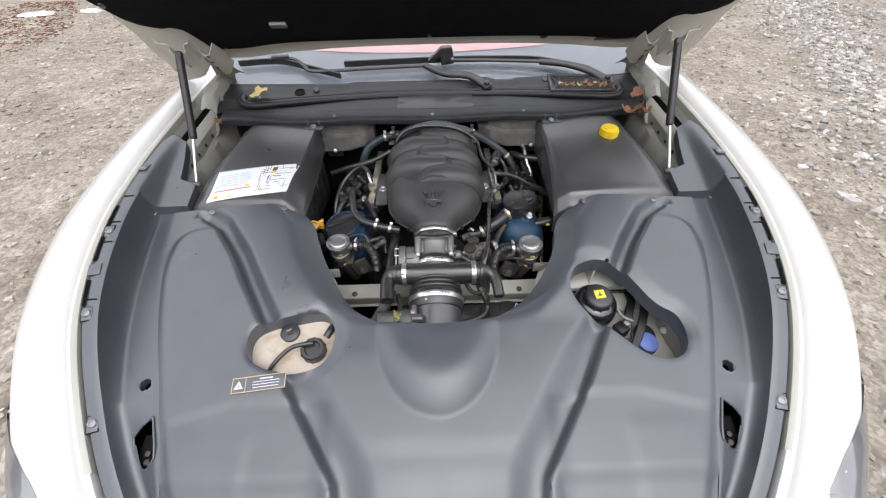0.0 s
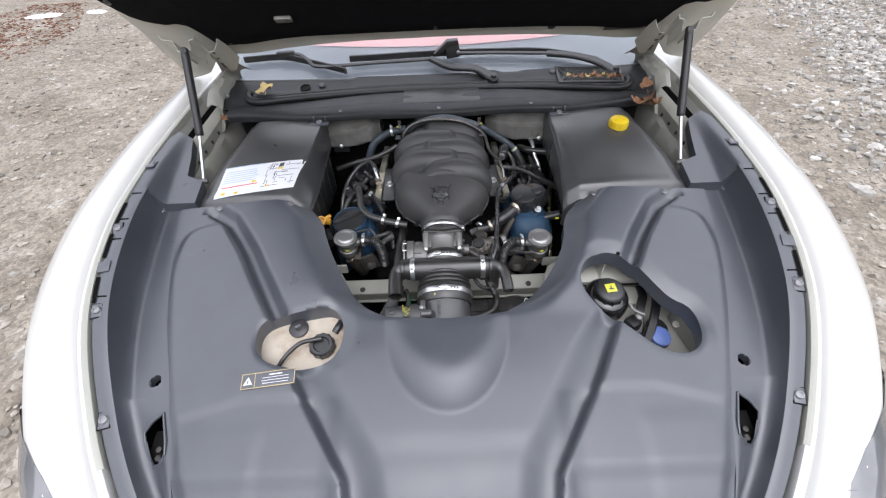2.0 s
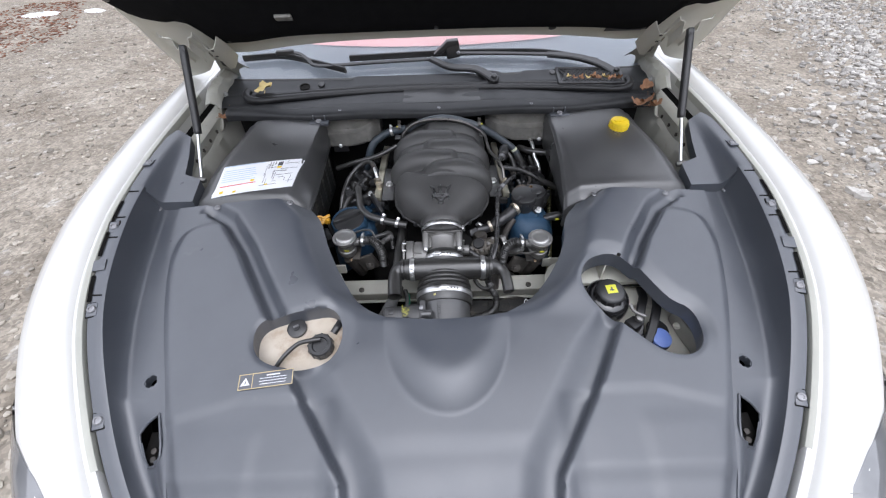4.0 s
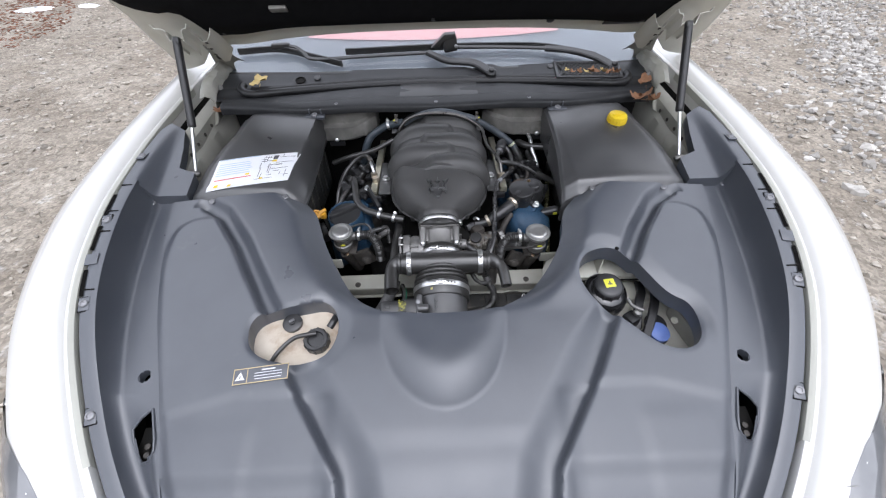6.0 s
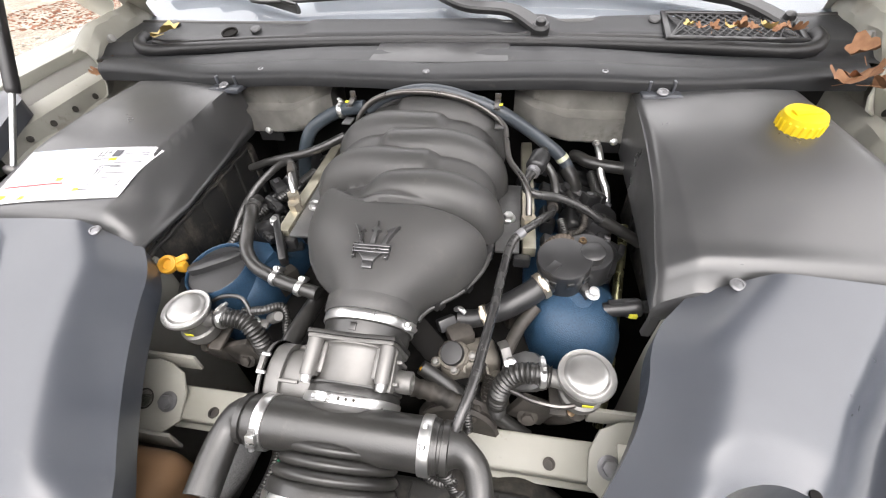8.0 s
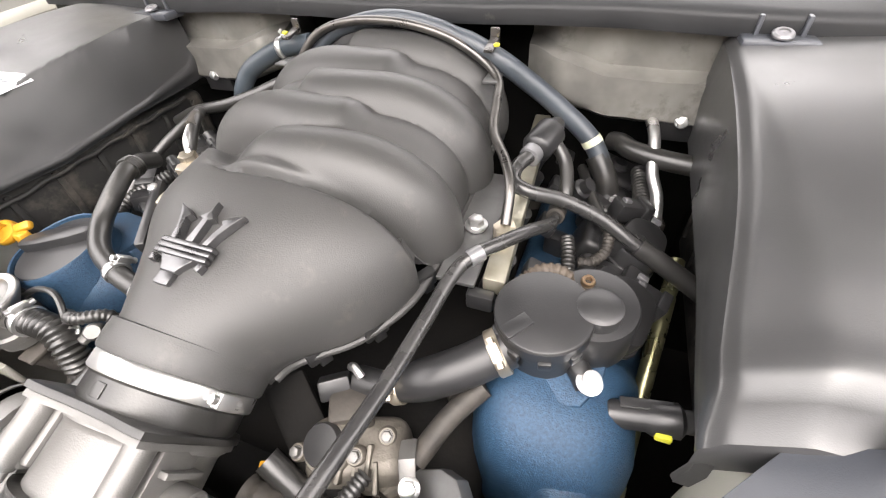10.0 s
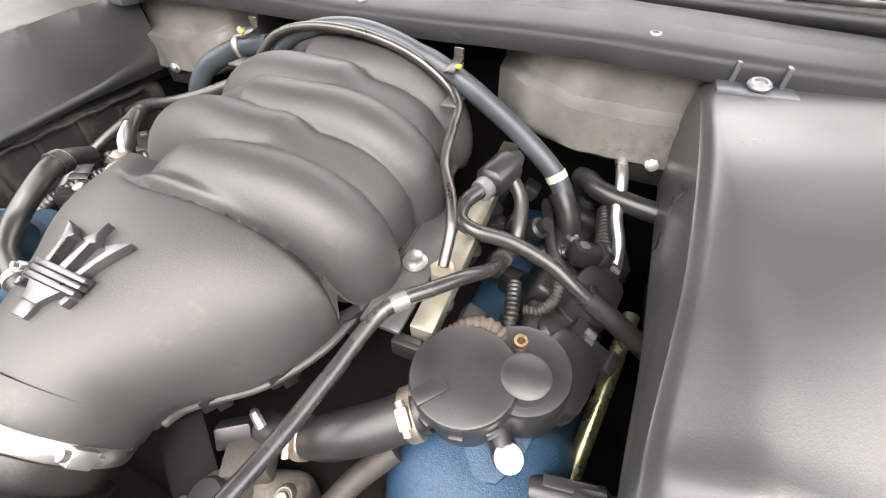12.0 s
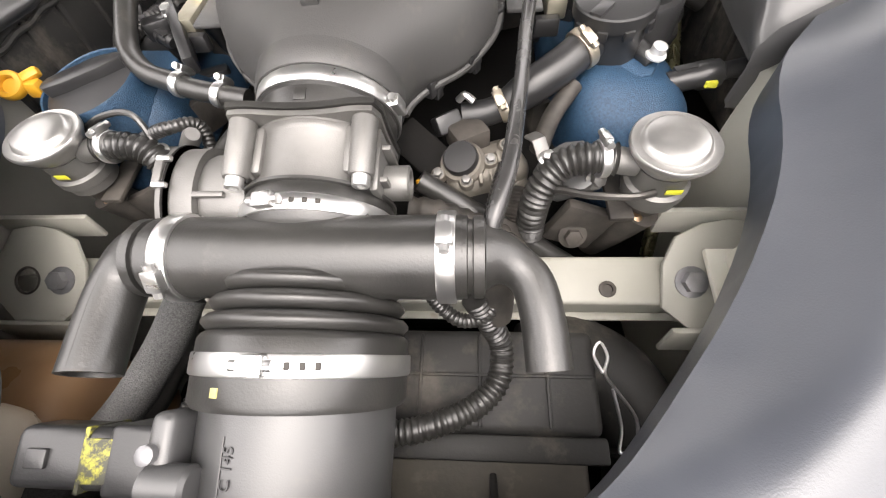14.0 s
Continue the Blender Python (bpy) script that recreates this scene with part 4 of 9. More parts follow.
HOLE_R = rounded([(0.304, 0.170), (0.312, 0.214), (0.345, 0.248), (0.394, 0.262), (0.434, 0.238), (0.466, 0.182), (0.496, 0.138), (0.534, 0.120), (0.540, 0.070), (0.518, 0.026), (0.478, 0.012), (0.432, 0.026), (0.385, 0.072), (0.335, 0.118)], 2)
COVER_X = [0.44, 0.498, 0.556, 0.624, 0.668, 0.690, 0.70]
COVER_Y = [-0.33, -0.184, -0.024, 0.145, 0.30, 0.40, 0.455]


def side_x(y):
    return spline(y, COVER_Y, COVER_X)


edge = [(side_x(y), y) for y in np.linspace(-0.33, 0.452, 22)]
outline = [(-x, y) for x, y in edge[::-1]] + edge + [(0.40, 0.452), (-0.40, 0.452)]
cover = thing("engine_bay_cover", (0, 0, 0.5), "matt grey-black moulded plastic cover over the front of the engine bay", "bay cover")
panel = part("panel", sheet(cover_height, outline, [OPENING, HOLE_L, HOLE_R], 0.0048, 0.030, 0.038), PLASTIC, cover, angle=0.9)


def push_pin(p, axis, parent, material=None, r=0.0085):
    m = frame_to(p, axis)
    bm = lathe([(r, 0), (r, 0.0015), (r * 0.8, 0.003), (r * 0.55, 0.0032), (r * 0.5, 0.002), (r * 0.2, 0.002), (0, 0.0026)], m, 20)
    return part("push_pin", bm, material or GREYPIN, parent, "round grey push pin")


GREYPIN = mat("grey_pin", (0.20, 0.20, 0.21), (0.28, 0.28, 0.29), 0.35, metal=0.5, scale=60, bump=0.05)
for x, y in ((-0.40, 0.443), (-0.597, 0.449), (0.404, 0.445), (0.592, 0.447)):
    z = cover_height(x, y)
    push_pin((x, y, z + 0.002), (0, -0.2, 1), panel)
part("pin_hole", lathe([(0.0045, 0), (0.0045, 0.002), (0.003, 0.0025)], frame_to((0.412, 0.254, cover_height(0.412, 0.254) + 0.0005), (0, -0.2, 1)), 12), DARK, panel, "small dark pin hole")


def warning_label():
    a = Vector((-0.357, -0.0105, 0))
    w, h = 0.106, 0.031
    z0 = cover_height(a.x, a.y)
    sl = (cover_height(a.x, a.y + 0.01) - cover_height(a.x, a.y - 0.01)) / 0.02
    sx = (cover_height(a.x + 0.02, a.y) - cover_height(a.x - 0.02, a.y)) / 0.04
    n = Vector((-sx, -sl, 1)).normalized()
    xa = Vector((1, 0.09, sx + 0.09 * sl)).normalized()
    ya = n.cross(xa)
    m = Matrix((xa, ya, n)).transposed().to_4x4()
    m.translation = (a.x, a.y, z0 + 0.0018)
    th = thing("warning_label", (a.x, a.y, z0), "black warning sticker with a gold border and triangle on the cover", "sticker")
    part("sheet", box((w, h, 0.0008), m, 0.0002), mat("grey_film", (0.10, 0.105, 0.12), (0.12, 0.125, 0.14), 0.4, scale=20), th, "dark grey printed film")
    gold = mat("gold_print", (0.50, 0.40, 0.22), None, 0.5, scale=40, bump=0)
    bm = None
    for sx_, sy_, px, py in ((w, 0.0014, 0, h / 2 - 0.001), (w, 0.0014, 0, -h / 2 + 0.001), (0.0014, h, -w / 2 + 0.001, 0), (0.0014, h, w / 2 - 0.001, 0), (0.0012, h, -w / 2 + 0.027, 0)):
        bm = box((sx_, sy_, 0.0006), m @ Matrix.Translation((px, py, 0.0007)), 0, 1, bm)
    part("border", bm, gold, th, "gold border", smooth=False)
    bm = bmesh.new()
    for r0, zz in ((0.0105, 0.0008),):
        slab([(r0 * math.cos(math.pi / 2 + 2 * math.pi * k / 3), r0 * math.sin(math.pi / 2 + 2 * math.pi * k / 3)) for k in range(3)], 0.0005, m @ Matrix.Translation((-w / 2 + 0.0135, -0.002, 0.0006)), 0, bm)
    part("triangle", bm, PAPER, th, "white warning triangle", smooth=False)
    bm = box((0.0018, 0.006, 0.0004), m @ Matrix.Translation((-w / 2 + 0.0135, -0.002, 0.0013)), 0)
    part("mark", bm, INK, th, smooth=False)
    bm = None
    for k, ww in enumerate((0.026, 0.052, 0.054, 0.050)):
        bm = box((ww, 0.0024 if k == 0 else 0.0010, 0.0005), m @ Matrix.Translation((0.014 + (0.0 if k == 0 else 0.0), 0.0085 - 0.0055 * k, 0.0007)), 0, 1, bm)
    part("text_bars", bm, PAPER, th, "pale lines of small print", smooth=False)


warning_label()


def side_trim(s):
    """Channel-shaped trim between the cover and the wing."""
    th = thing("side_trim", (s * 0.65, 0.1, 0.5), "matt grey-black plastic trim channel along the wing", "bay trim", "side trims")
    bm = bmesh.new()
    rows = []
    ys = np.linspace(-0.34, 0.470, 190)
    for y in ys:
        p, out = rim_frame(y, s)
        xr, zr = rim_at(y)
        xc = side_x(y)
        zc = cover_base(xc, y) - 0.013
        zp = min(cover_base(xr, y) - 0.010, zr - 0.030)
        xw = xr - 0.058
        xi = min(xc + 0.0025, xw - 0.006)
        row = [Vector((s * (xi - 0.02), y, zc - 0.03)), Vector((s * (xi - 0.001), y, zc - 0.003)), Vector((s * (xi + 0.001), y, zc))]
        for t in np.linspace(0.04, 0.96, 16):
            row.append(Vector((s * (xi + (xw - xi) * t), y, zc + (zp - zc) * smooth01(t, 0.1, 1))))
        for t in (0.0, 0.12, 0.25, 0.4, 0.55, 0.7, 0.82, 0.92, 1.0):
            row.append(Vector((s * (xw + 0.031 * t ** 0.8), y, zp + (zr - zp) * t ** 2.0)))
        row += [Vector((s * (xr - 0.024), y, zr + 0.0012)), Vector((s * (xr - 0.010), y, zr + 0.0012)), Vector((s * (xr + 0.0045), y, zr)), Vector((s * (xr + 0.006), y, zr - 0.002)), Vector((s * (xr + 0.006), y, zr - 0.03))]
        rows.append(row)
    grid_faces(bm, rows)
    hole = Vector((s * 0.604, 0.008, 0))
    slot = [(s * (0.566 + a), -0.098 + b) for a, b in ((-0.003, 0.044), (0.033, 0.016), (0.002, -0.037), (-0.032, -0.028))]
    gone = []
    for fc in bm.faces:
        c = fc.calc_center_median()
        if math.hypot(c.x - hole.x, c.y - hole.y) < 0.0125 or poly_sdf(c.x, c.y, slot) < 0.001:
            gone.append(fc)
    bmesh.ops.delete(bm, geom=gone, context="FACES")
    bmesh.ops.recalc_face_normals(bm, faces=bm.faces)
    if sum(f.normal.z for f in bm.faces) < 0:
        bmesh.ops.reverse_faces(bm, faces=bm.faces)
    ch = part("channel", bm, PLASTIC, th, angle=0.6)
    for y in (-0.071, 0.124, 0.33):
        p, out = rim_frame(y, s)
        p -= Vector((s * 0.004, 0, 0))
        m = Matrix.Translation(p + Vector((0, 0, 0.0015))) @ Matrix.Rotation(s * -0.25, 4, "Z") @ Matrix.Rotation(0.35, 4, "X")
        part("tab", box((0.020, 0.030, 0.003), m, 0.001), PLASTIC, ch)
        part("tab_gap", box((0.024, 0.034, 0.0012), m @ Matrix.Translation((0, 0, -0.0006)), 0.0004), DARK, ch, "dark gap round the tab")
        push_pin(p + Vector((0, 0, 0.0040)), (-s * 0.2, -0.3, 1), ch)
    for y0, y1 in ((0.155, 0.30), (0.36, 0.45)):
        for y in (y0, y1):
            p, out = rim_frame(y, s)
            part("notch", box((0.026, 0.003, 0.004), Matrix.Translation(p + Vector((-s * 0.008, 0, 0.001))), 0.0008), DARK, ch, "dark joint in the trim")
    for y0, y1 in ((0.140, 0.200), (0.248, 0.315), (0.345, 0.415)):
        rows = []
        for y in np.linspace(y0, y1, 12):
            xr, zr = rim_at(y)
            rows.append([Vector((s * (xr + a_), y, zr + 0.0020)) for a_ in (0.0005, 0.0095)])
        bm = bmesh.new()
        grid_faces(bm, rows)
        bmesh.ops.solidify(bm, geom=bm.faces[:], thickness=0.001)
        part("gap", bm, DARK, ch, "dark gap between the trim and the wing", smooth=False)
    p, out = rim_frame(0.224, s)
    part("plain_tab", box((0.026, 0.028, 0.0025), Matrix.Translation(p + Vector((-s * 0.002, 0, 0.0035))) @ Matrix.Rotation(s * -0.2, 4, "Z") @ Matrix.Rotation(0.3, 4, "X"), 0.001), PLASTIC, ch)
    push_pin((s * 0.758, 0.456, cover_base(0.758, 0.456) - 0.002), (0, -0.2, 1), ch)
    # rims of the round hole and the square slot
    def plane_z(x, y):
        xr, zr = rim_at(y)
        xc = side_x(y)
        zc = cover_base(xc, y) - 0.013
        zp = min(cover_base(xr, y) - 0.010, zr - 0.030)
        xw = xr - 0.058
        xi = min(xc + 0.0025, xw - 0.006)
        return zc + (zp - zc) * smooth01((abs(x) - xi) / (xw - xi), 0.1, 1)
    z = plane_z(hole.x, hole.y)
    hm = frame_to((hole.x, hole.y, z), (0, -0.22, 1))
    bm = bmesh.new()
    grid_faces(bm, [[hm @ Vector((r * math.cos(2 * math.pi * k / 28), r * math.sin(2 * math.pi * k / 28), h)) for r, h in ((0.0120, -0.02), (0.0122, 0.0002), (0.0128, 0.0010), (0.0150, 0.0010), (0.0172, 0.0004))] for k in range(28)], True)
    bmesh.ops.recalc_face_normals(bm, faces=bm.faces)
    part("hole_rim", bm, PLASTIC, ch, "rim of a round hole")
    corners = [Vector((x, y, plane_z(x, y) + 0.0006)) for x, y in slot]
    part("slot_rim", tube(corners + [corners[0]], 0.0026, 8, 0.02), PLASTIC, ch, "rim of the access slot")
    c = sum(corners, Vector()) / 4
    well = box((0.05, 0.06, 0.004), Matrix.Translation(c + Vector((0, 0, -0.030))) @ Matrix.Rotation(0.235, 4, "X"), 0.001)
    part("slot_well", well, DARK, ch, "dark latch well")
    for k in range(2):
        part("latch_bolt", lathe([(0.0055, 0), (0.0055, 0.004), (0.003, 0.005), (0, 0.005)], frame_to(c + Vector((s * (0.004 - 0.006 * k), -0.006 - 0.016 * k, -0.026)), (0, -0.25, 1)), 14), GRIME, ch, "bolt of the hood latch")
    # raised rear part
    def hgt(x, y):
        ax = abs(x)
        xr, zr = rim_at(y)
        z0 = cover_base(0.72, 0.46) + 0.012 + 0.30 * (y - 0.46) - 0.25 * max(0, y - 0.58) ** 2
        return z0 + (zr - z0) * smooth01(ax, xr - 0.055, xr - 0.02)
    ol = [(s * 0.664, 0.462), (s * (rim_at(0.462)[0] + 0.008), 0.462), (s * (rim_at(0.6)[0] + 0.008), 0.6), (s * (rim_at(0.70)[0] + 0.004), 0.70), (s * 0.795, 0.735), (s * 0.742, 0.70), (s * 0.722, 0.62), (s * 0.712, 0.555), (s * 0.664, 0.535)]
    rp = part("rear_panel", sheet(hgt, ol, [], 0.010, 0.03), PLASTIC, th, angle=0.9)
    p, out = rim_frame(0.568, s)
    part("tab", box((0.022, 0.030, 0.003), Matrix.Translation(p + Vector((0, 0, 0.002))), 0.001), PLASTIC, rp)
    push_pin(p + Vector((0, 0, 0.0035)), (-s * 0.2, -0.3, 1), rp)


for s in (-1, 1):
    side_trim(s)


def box_cover(s):
    """Tall moulded cover at the rear corner of the bay."""
    label = "matt black plastic cover with a white printed sheet on it" if s < 0 else "matt black plastic cover with a yellow cap through it"
    th = thing("box_cover", (s * 0.5, 0.62, 0.5), label, "bay cover", "box covers")
    inner = lambda y: 0.361 - 0.004 * smooth01(0.60 - y, 0, 0.14) if s < 0 else 0.339 - 0.006 * smooth01(0.60 - y, 0, 0.14)

    outer = lambda y: 0.655 - 0.050 * smooth01(y, 0.50, 0.76)

    def top(x, y):
        ax = abs(x)
        z = spline(y, [0.44, 0.50, 0.58, 0.66, 0.74, 0.82], [0.907, 0.928, 0.955, 0.973, 0.982, 0.984])
        z -= 0.004 * ((ax - 0.5) / 0.14) ** 2
        z += 0.0030 * math.exp(-((y - 0.476) / 0.011) ** 2) - 0.018 * (1 - smooth01(y, 0.450, 0.470)) + 0.03 * smooth01(ax, 0.60, 0.68) * (1 - smooth01(y, 0.47, 0.55)) * 0.3
        e = ax - inner(y)
        if s < 0:
            # side facet falling from a slanting crease to the inner edge
            c = interp(y, [0.44, 0.47, 0.53, 0.60, 0.66, 0.79], [0.060, 0.055, 0.038, 0.026, 0.013, 0.007])
            low = interp(y, [0.44, 0.56, 0.69, 0.78, 0.80], [0.886, 0.880, 0.896, 0.916, 0.940])
            g = low + (z - low) * e / c - z
            z += 0.5 * (g - math.sqrt(g * g + 0.000004)) if g < 0.03 else 0.0
            return z - 0.004 * (1 - smooth01(e, 0.0, 0.006)) - 0.018 * smooth01(ax - outer(y), -0.035, 0.0)
        g = inner(y) + 0.037 * min(1, max(0, 0.77 - y) / 0.28) ** 1.2 - ax
        z -= 0.62 * 0.5 * (g + math.sqrt(g * g + 0.000003)) if g > -0.03 else 0.0
        z -= 0.007 * (1 - smooth01(e, 0.0, 0.009)) ** 1.5
        z -= 0.018 * smooth01(ax - outer(y), -0.035, 0.0)
        return z
    bm = bmesh.new()
    rows = []
    for y in np.linspace(0.447, 0.80, 48):
        row = []
        xi = inner(y)
        zt = top(xi, y)
        dep = max(0.012, zt - (0.868 + 0.05 * (y - 0.475))) if s < 0 else zt - (0.838 + 0.08 * (y - 0.448))
        for t in (1.0, 0.97, 0.85, 0.7, 0.5, 0.3, 0.15, 0.06):
            row.append(Vector((s * (xi + (0.010 if t == 1.0 else 0.0) + (0.002 if s < 0 else 0.002) * t - 0.003 * math.sin(math.pi * min(1, t * 1.2))), y, zt - dep * t)))
        for u in np.linspace(0, 1, 44):
            x = xi + (outer(y) - xi) * u ** 1.9
            row.append(Vector((s * x, y, top(x, y))))
        row.append(Vector((s * (outer(y) + 0.006), y, top(outer(y), y) - 0.01)))
        row.append(Vector((s * (outer(y) + 0.010), y, top(outer(y), y) - 0.08)))
        rows.append(row)
    rows.insert(0, [v + Vector((0, -0.002, -0.012)) for v in rows[0]])
    rows.insert(0, [v + Vector((0, 0.004, -0.03)) for v in rows[0]])
    grid_faces(bm, rows)
    bmesh.ops.recalc_face_normals(bm, faces=bm.faces)
    shell = part("shell", bm, PLASTIC_E, th, angle=0.75)
    tray = part("lower_tray", box((0.06, 0.34, 0.14), Matrix.Translation((s * 0.402, 0.62, 0.80)), 0.012, 3), DUSTY, th, "ribbed black lower tray")
    for k in range(6):
        part("tray_rib", box((0.006, 0.008, 0.10), Matrix.Translation((s * 0.371, 0.49 + 0.055 * k, 0.81)), 0.002), DUSTY, tray)
    if s < 0:
        part("tray_lip", tube([(-0.368, 0.46 + 0.0225 * k, 0.850 + 0.0025 * (k % 2) + 0.0013 * k) for k in range(14)], 0.0035, 8, 0.006), DUSTY, tray, "uneven lip along the tray")
    # tab with bolt under the scuttle
    bx = Vector((s * 0.376, 0.774, 0.986))
    bm = box((0.06, 0.035, 0.010), Matrix.Translation(bx + Vector((0, 0.008, -0.008))), 0.003)
    for dx in (-0.018, 0.018):
        box((0.004, 0.02, 0.02), Matrix.Translation(bx + Vector((dx, 0.018, 0.003))), 0.001, 2, bm)
    part("tab", bm, PLASTIC, shell)
    push_pin(bx, (0, -0.3, 1), shell, GREYPIN, 0.009)
    return th, top, shell


boxL, top_box, _ = box_cover(-1)
boxR, _, _ = box_cover(1)


def info_sheet():
    """Printed sheet stuck on the left cover."""
    th = thing("info_sheet", (-0.51, 0.53, 0.95), "white printed information sheet stuck on the black cover", "label sheet")
    c = [(-0.615, 0.468), (-0.405, 0.500), (-0.385, 0.595), (-0.605, 0.570)]

    def at(u, v, lift=0.0018):
        x = (1 - v) * ((1 - u) * c[0][0] + u * c[1][0]) + v * ((1 - u) * c[3][0] + u * c[2][0])
        y = (1 - v) * ((1 - u) * c[0][1] + u * c[1][1]) + v * ((1 - u) * c[3][1] + u * c[2][1])
        return Vector((x, y, top_box(x, y) + lift))

    def patch(u0, v0, u1, v1, lift, n=2, m_=2):
        bm = bmesh.new()
        grid_faces(bm, [[at(u0 + (u1 - u0) * i / n, v0 + (v1 - v0) * j / m_, lift) for j in range(m_ + 1)] for i in range(n + 1)])
        bmesh.ops.recalc_face_normals(bm, faces=bm.faces)
        return bm
    bm = patch(0, 0, 1, 1, 0.0022, 24, 14)
    for v in bm.verts:
        v.co.z += 0.0006 * noise.noise(v.co * 40)
    part("sheet", bm, PAPER, th, "white glossy paper")
    rr = random.Random(5)

    def lines(cells, name, material, label=""):
        bm = bmesh.new()
        for u0, v0, u1, v1 in cells:
            join(bm, patch(u0, v0, u1, v1, 0.0036, max(2, int((u1 - u0) * 24)), max(2, int((v1 - v0) * 14))))
        part(name, bm, material, th, label)
    lines([(0.04, 0.80 - 0.07 * k, 0.04 + rr.uniform(0.28, 0.44), 0.825 - 0.07 * k) for k in range(6)], "text_bars", BLUEINK, "lines of small pale blue print")
    lines([(0.02, 0.955, 0.52, 0.985)], "header_bar", BLUEINK)
    lines([(0.05, 0.30, 0.50, 0.325)], "red_line", RED, "red printed line")
    for cell in ((0.42, 0.36, 0.47, 0.42), (0.70, 0.70, 0.76, 0.76), (0.62, 0.15, 0.66, 0.20), (0.08, 0.06, 0.13, 0.16), (0.25, 0.04, 0.29, 0.12)):
        lines([cell], "colour_mark", YELLOW, "yellow printed mark")
    cells = []
    for k in range(26):
        u, v = rr.uniform(0.56, 0.93), rr.uniform(0.12, 0.9)
        if rr.random() < 0.5:
            cells.append((u, v, min(0.97, u + rr.uniform(0.05, 0.22)), v + 0.014))
        else:
            cells.append((u, v, u + 0.006, min(0.95, v + rr.uniform(0.08, 0.3))))
    cells.append((0.70, 0.78, 0.76, 0.92))
    lines(cells, "diagram", INK, "black line diagram of the bay")


info_sheet()


def filler_cap():
    p = Vector((0.530, 0.686, top_box(0.530, 0.686)))
    th = thing("reservoir_cap", p, "yellow screw cap of a fluid reservoir in the black cover", "cap")
    ax = (0, -0.12, 1)
    m = frame_to(p, ax)
    prof = [(0.0265, -0.02), (0.0265, 0.016), (0.025, 0.020), (0.021, 0.021), (0.0, 0.021)]
    bm = lathe(prof, m, 40)
    cap = part("cap", bm, YELLOW, th)
    for k in range(20):
        a = 2 * math.pi * k / 20
        part("ridge", box((0.003, 0.004, 0.026), m @ Matrix.Rotation(a, 4, "Z") @ Matrix.Translation((0.0268, 0, 0.001)), 0.001, 1), YELLOW, cap)
    bm = box((0.034, 0.012, 0.004), m @ Matrix.Rotation(0.2, 4, "Z") @ Matrix.Translation((0, 0, 0.0215)), 0.001)
    box((0.020, 0.0016, 0.002), m @ Matrix.Translation((0, 0.012, 0.0195)), 0.0004, 1, bm)
    box((0.020, 0.0016, 0.002), m @ Matrix.Translation((0, -0.012, 0.0195)), 0.0004, 1, bm)
    part("raised_mark", bm, YELLOW, cap)


filler_cap()

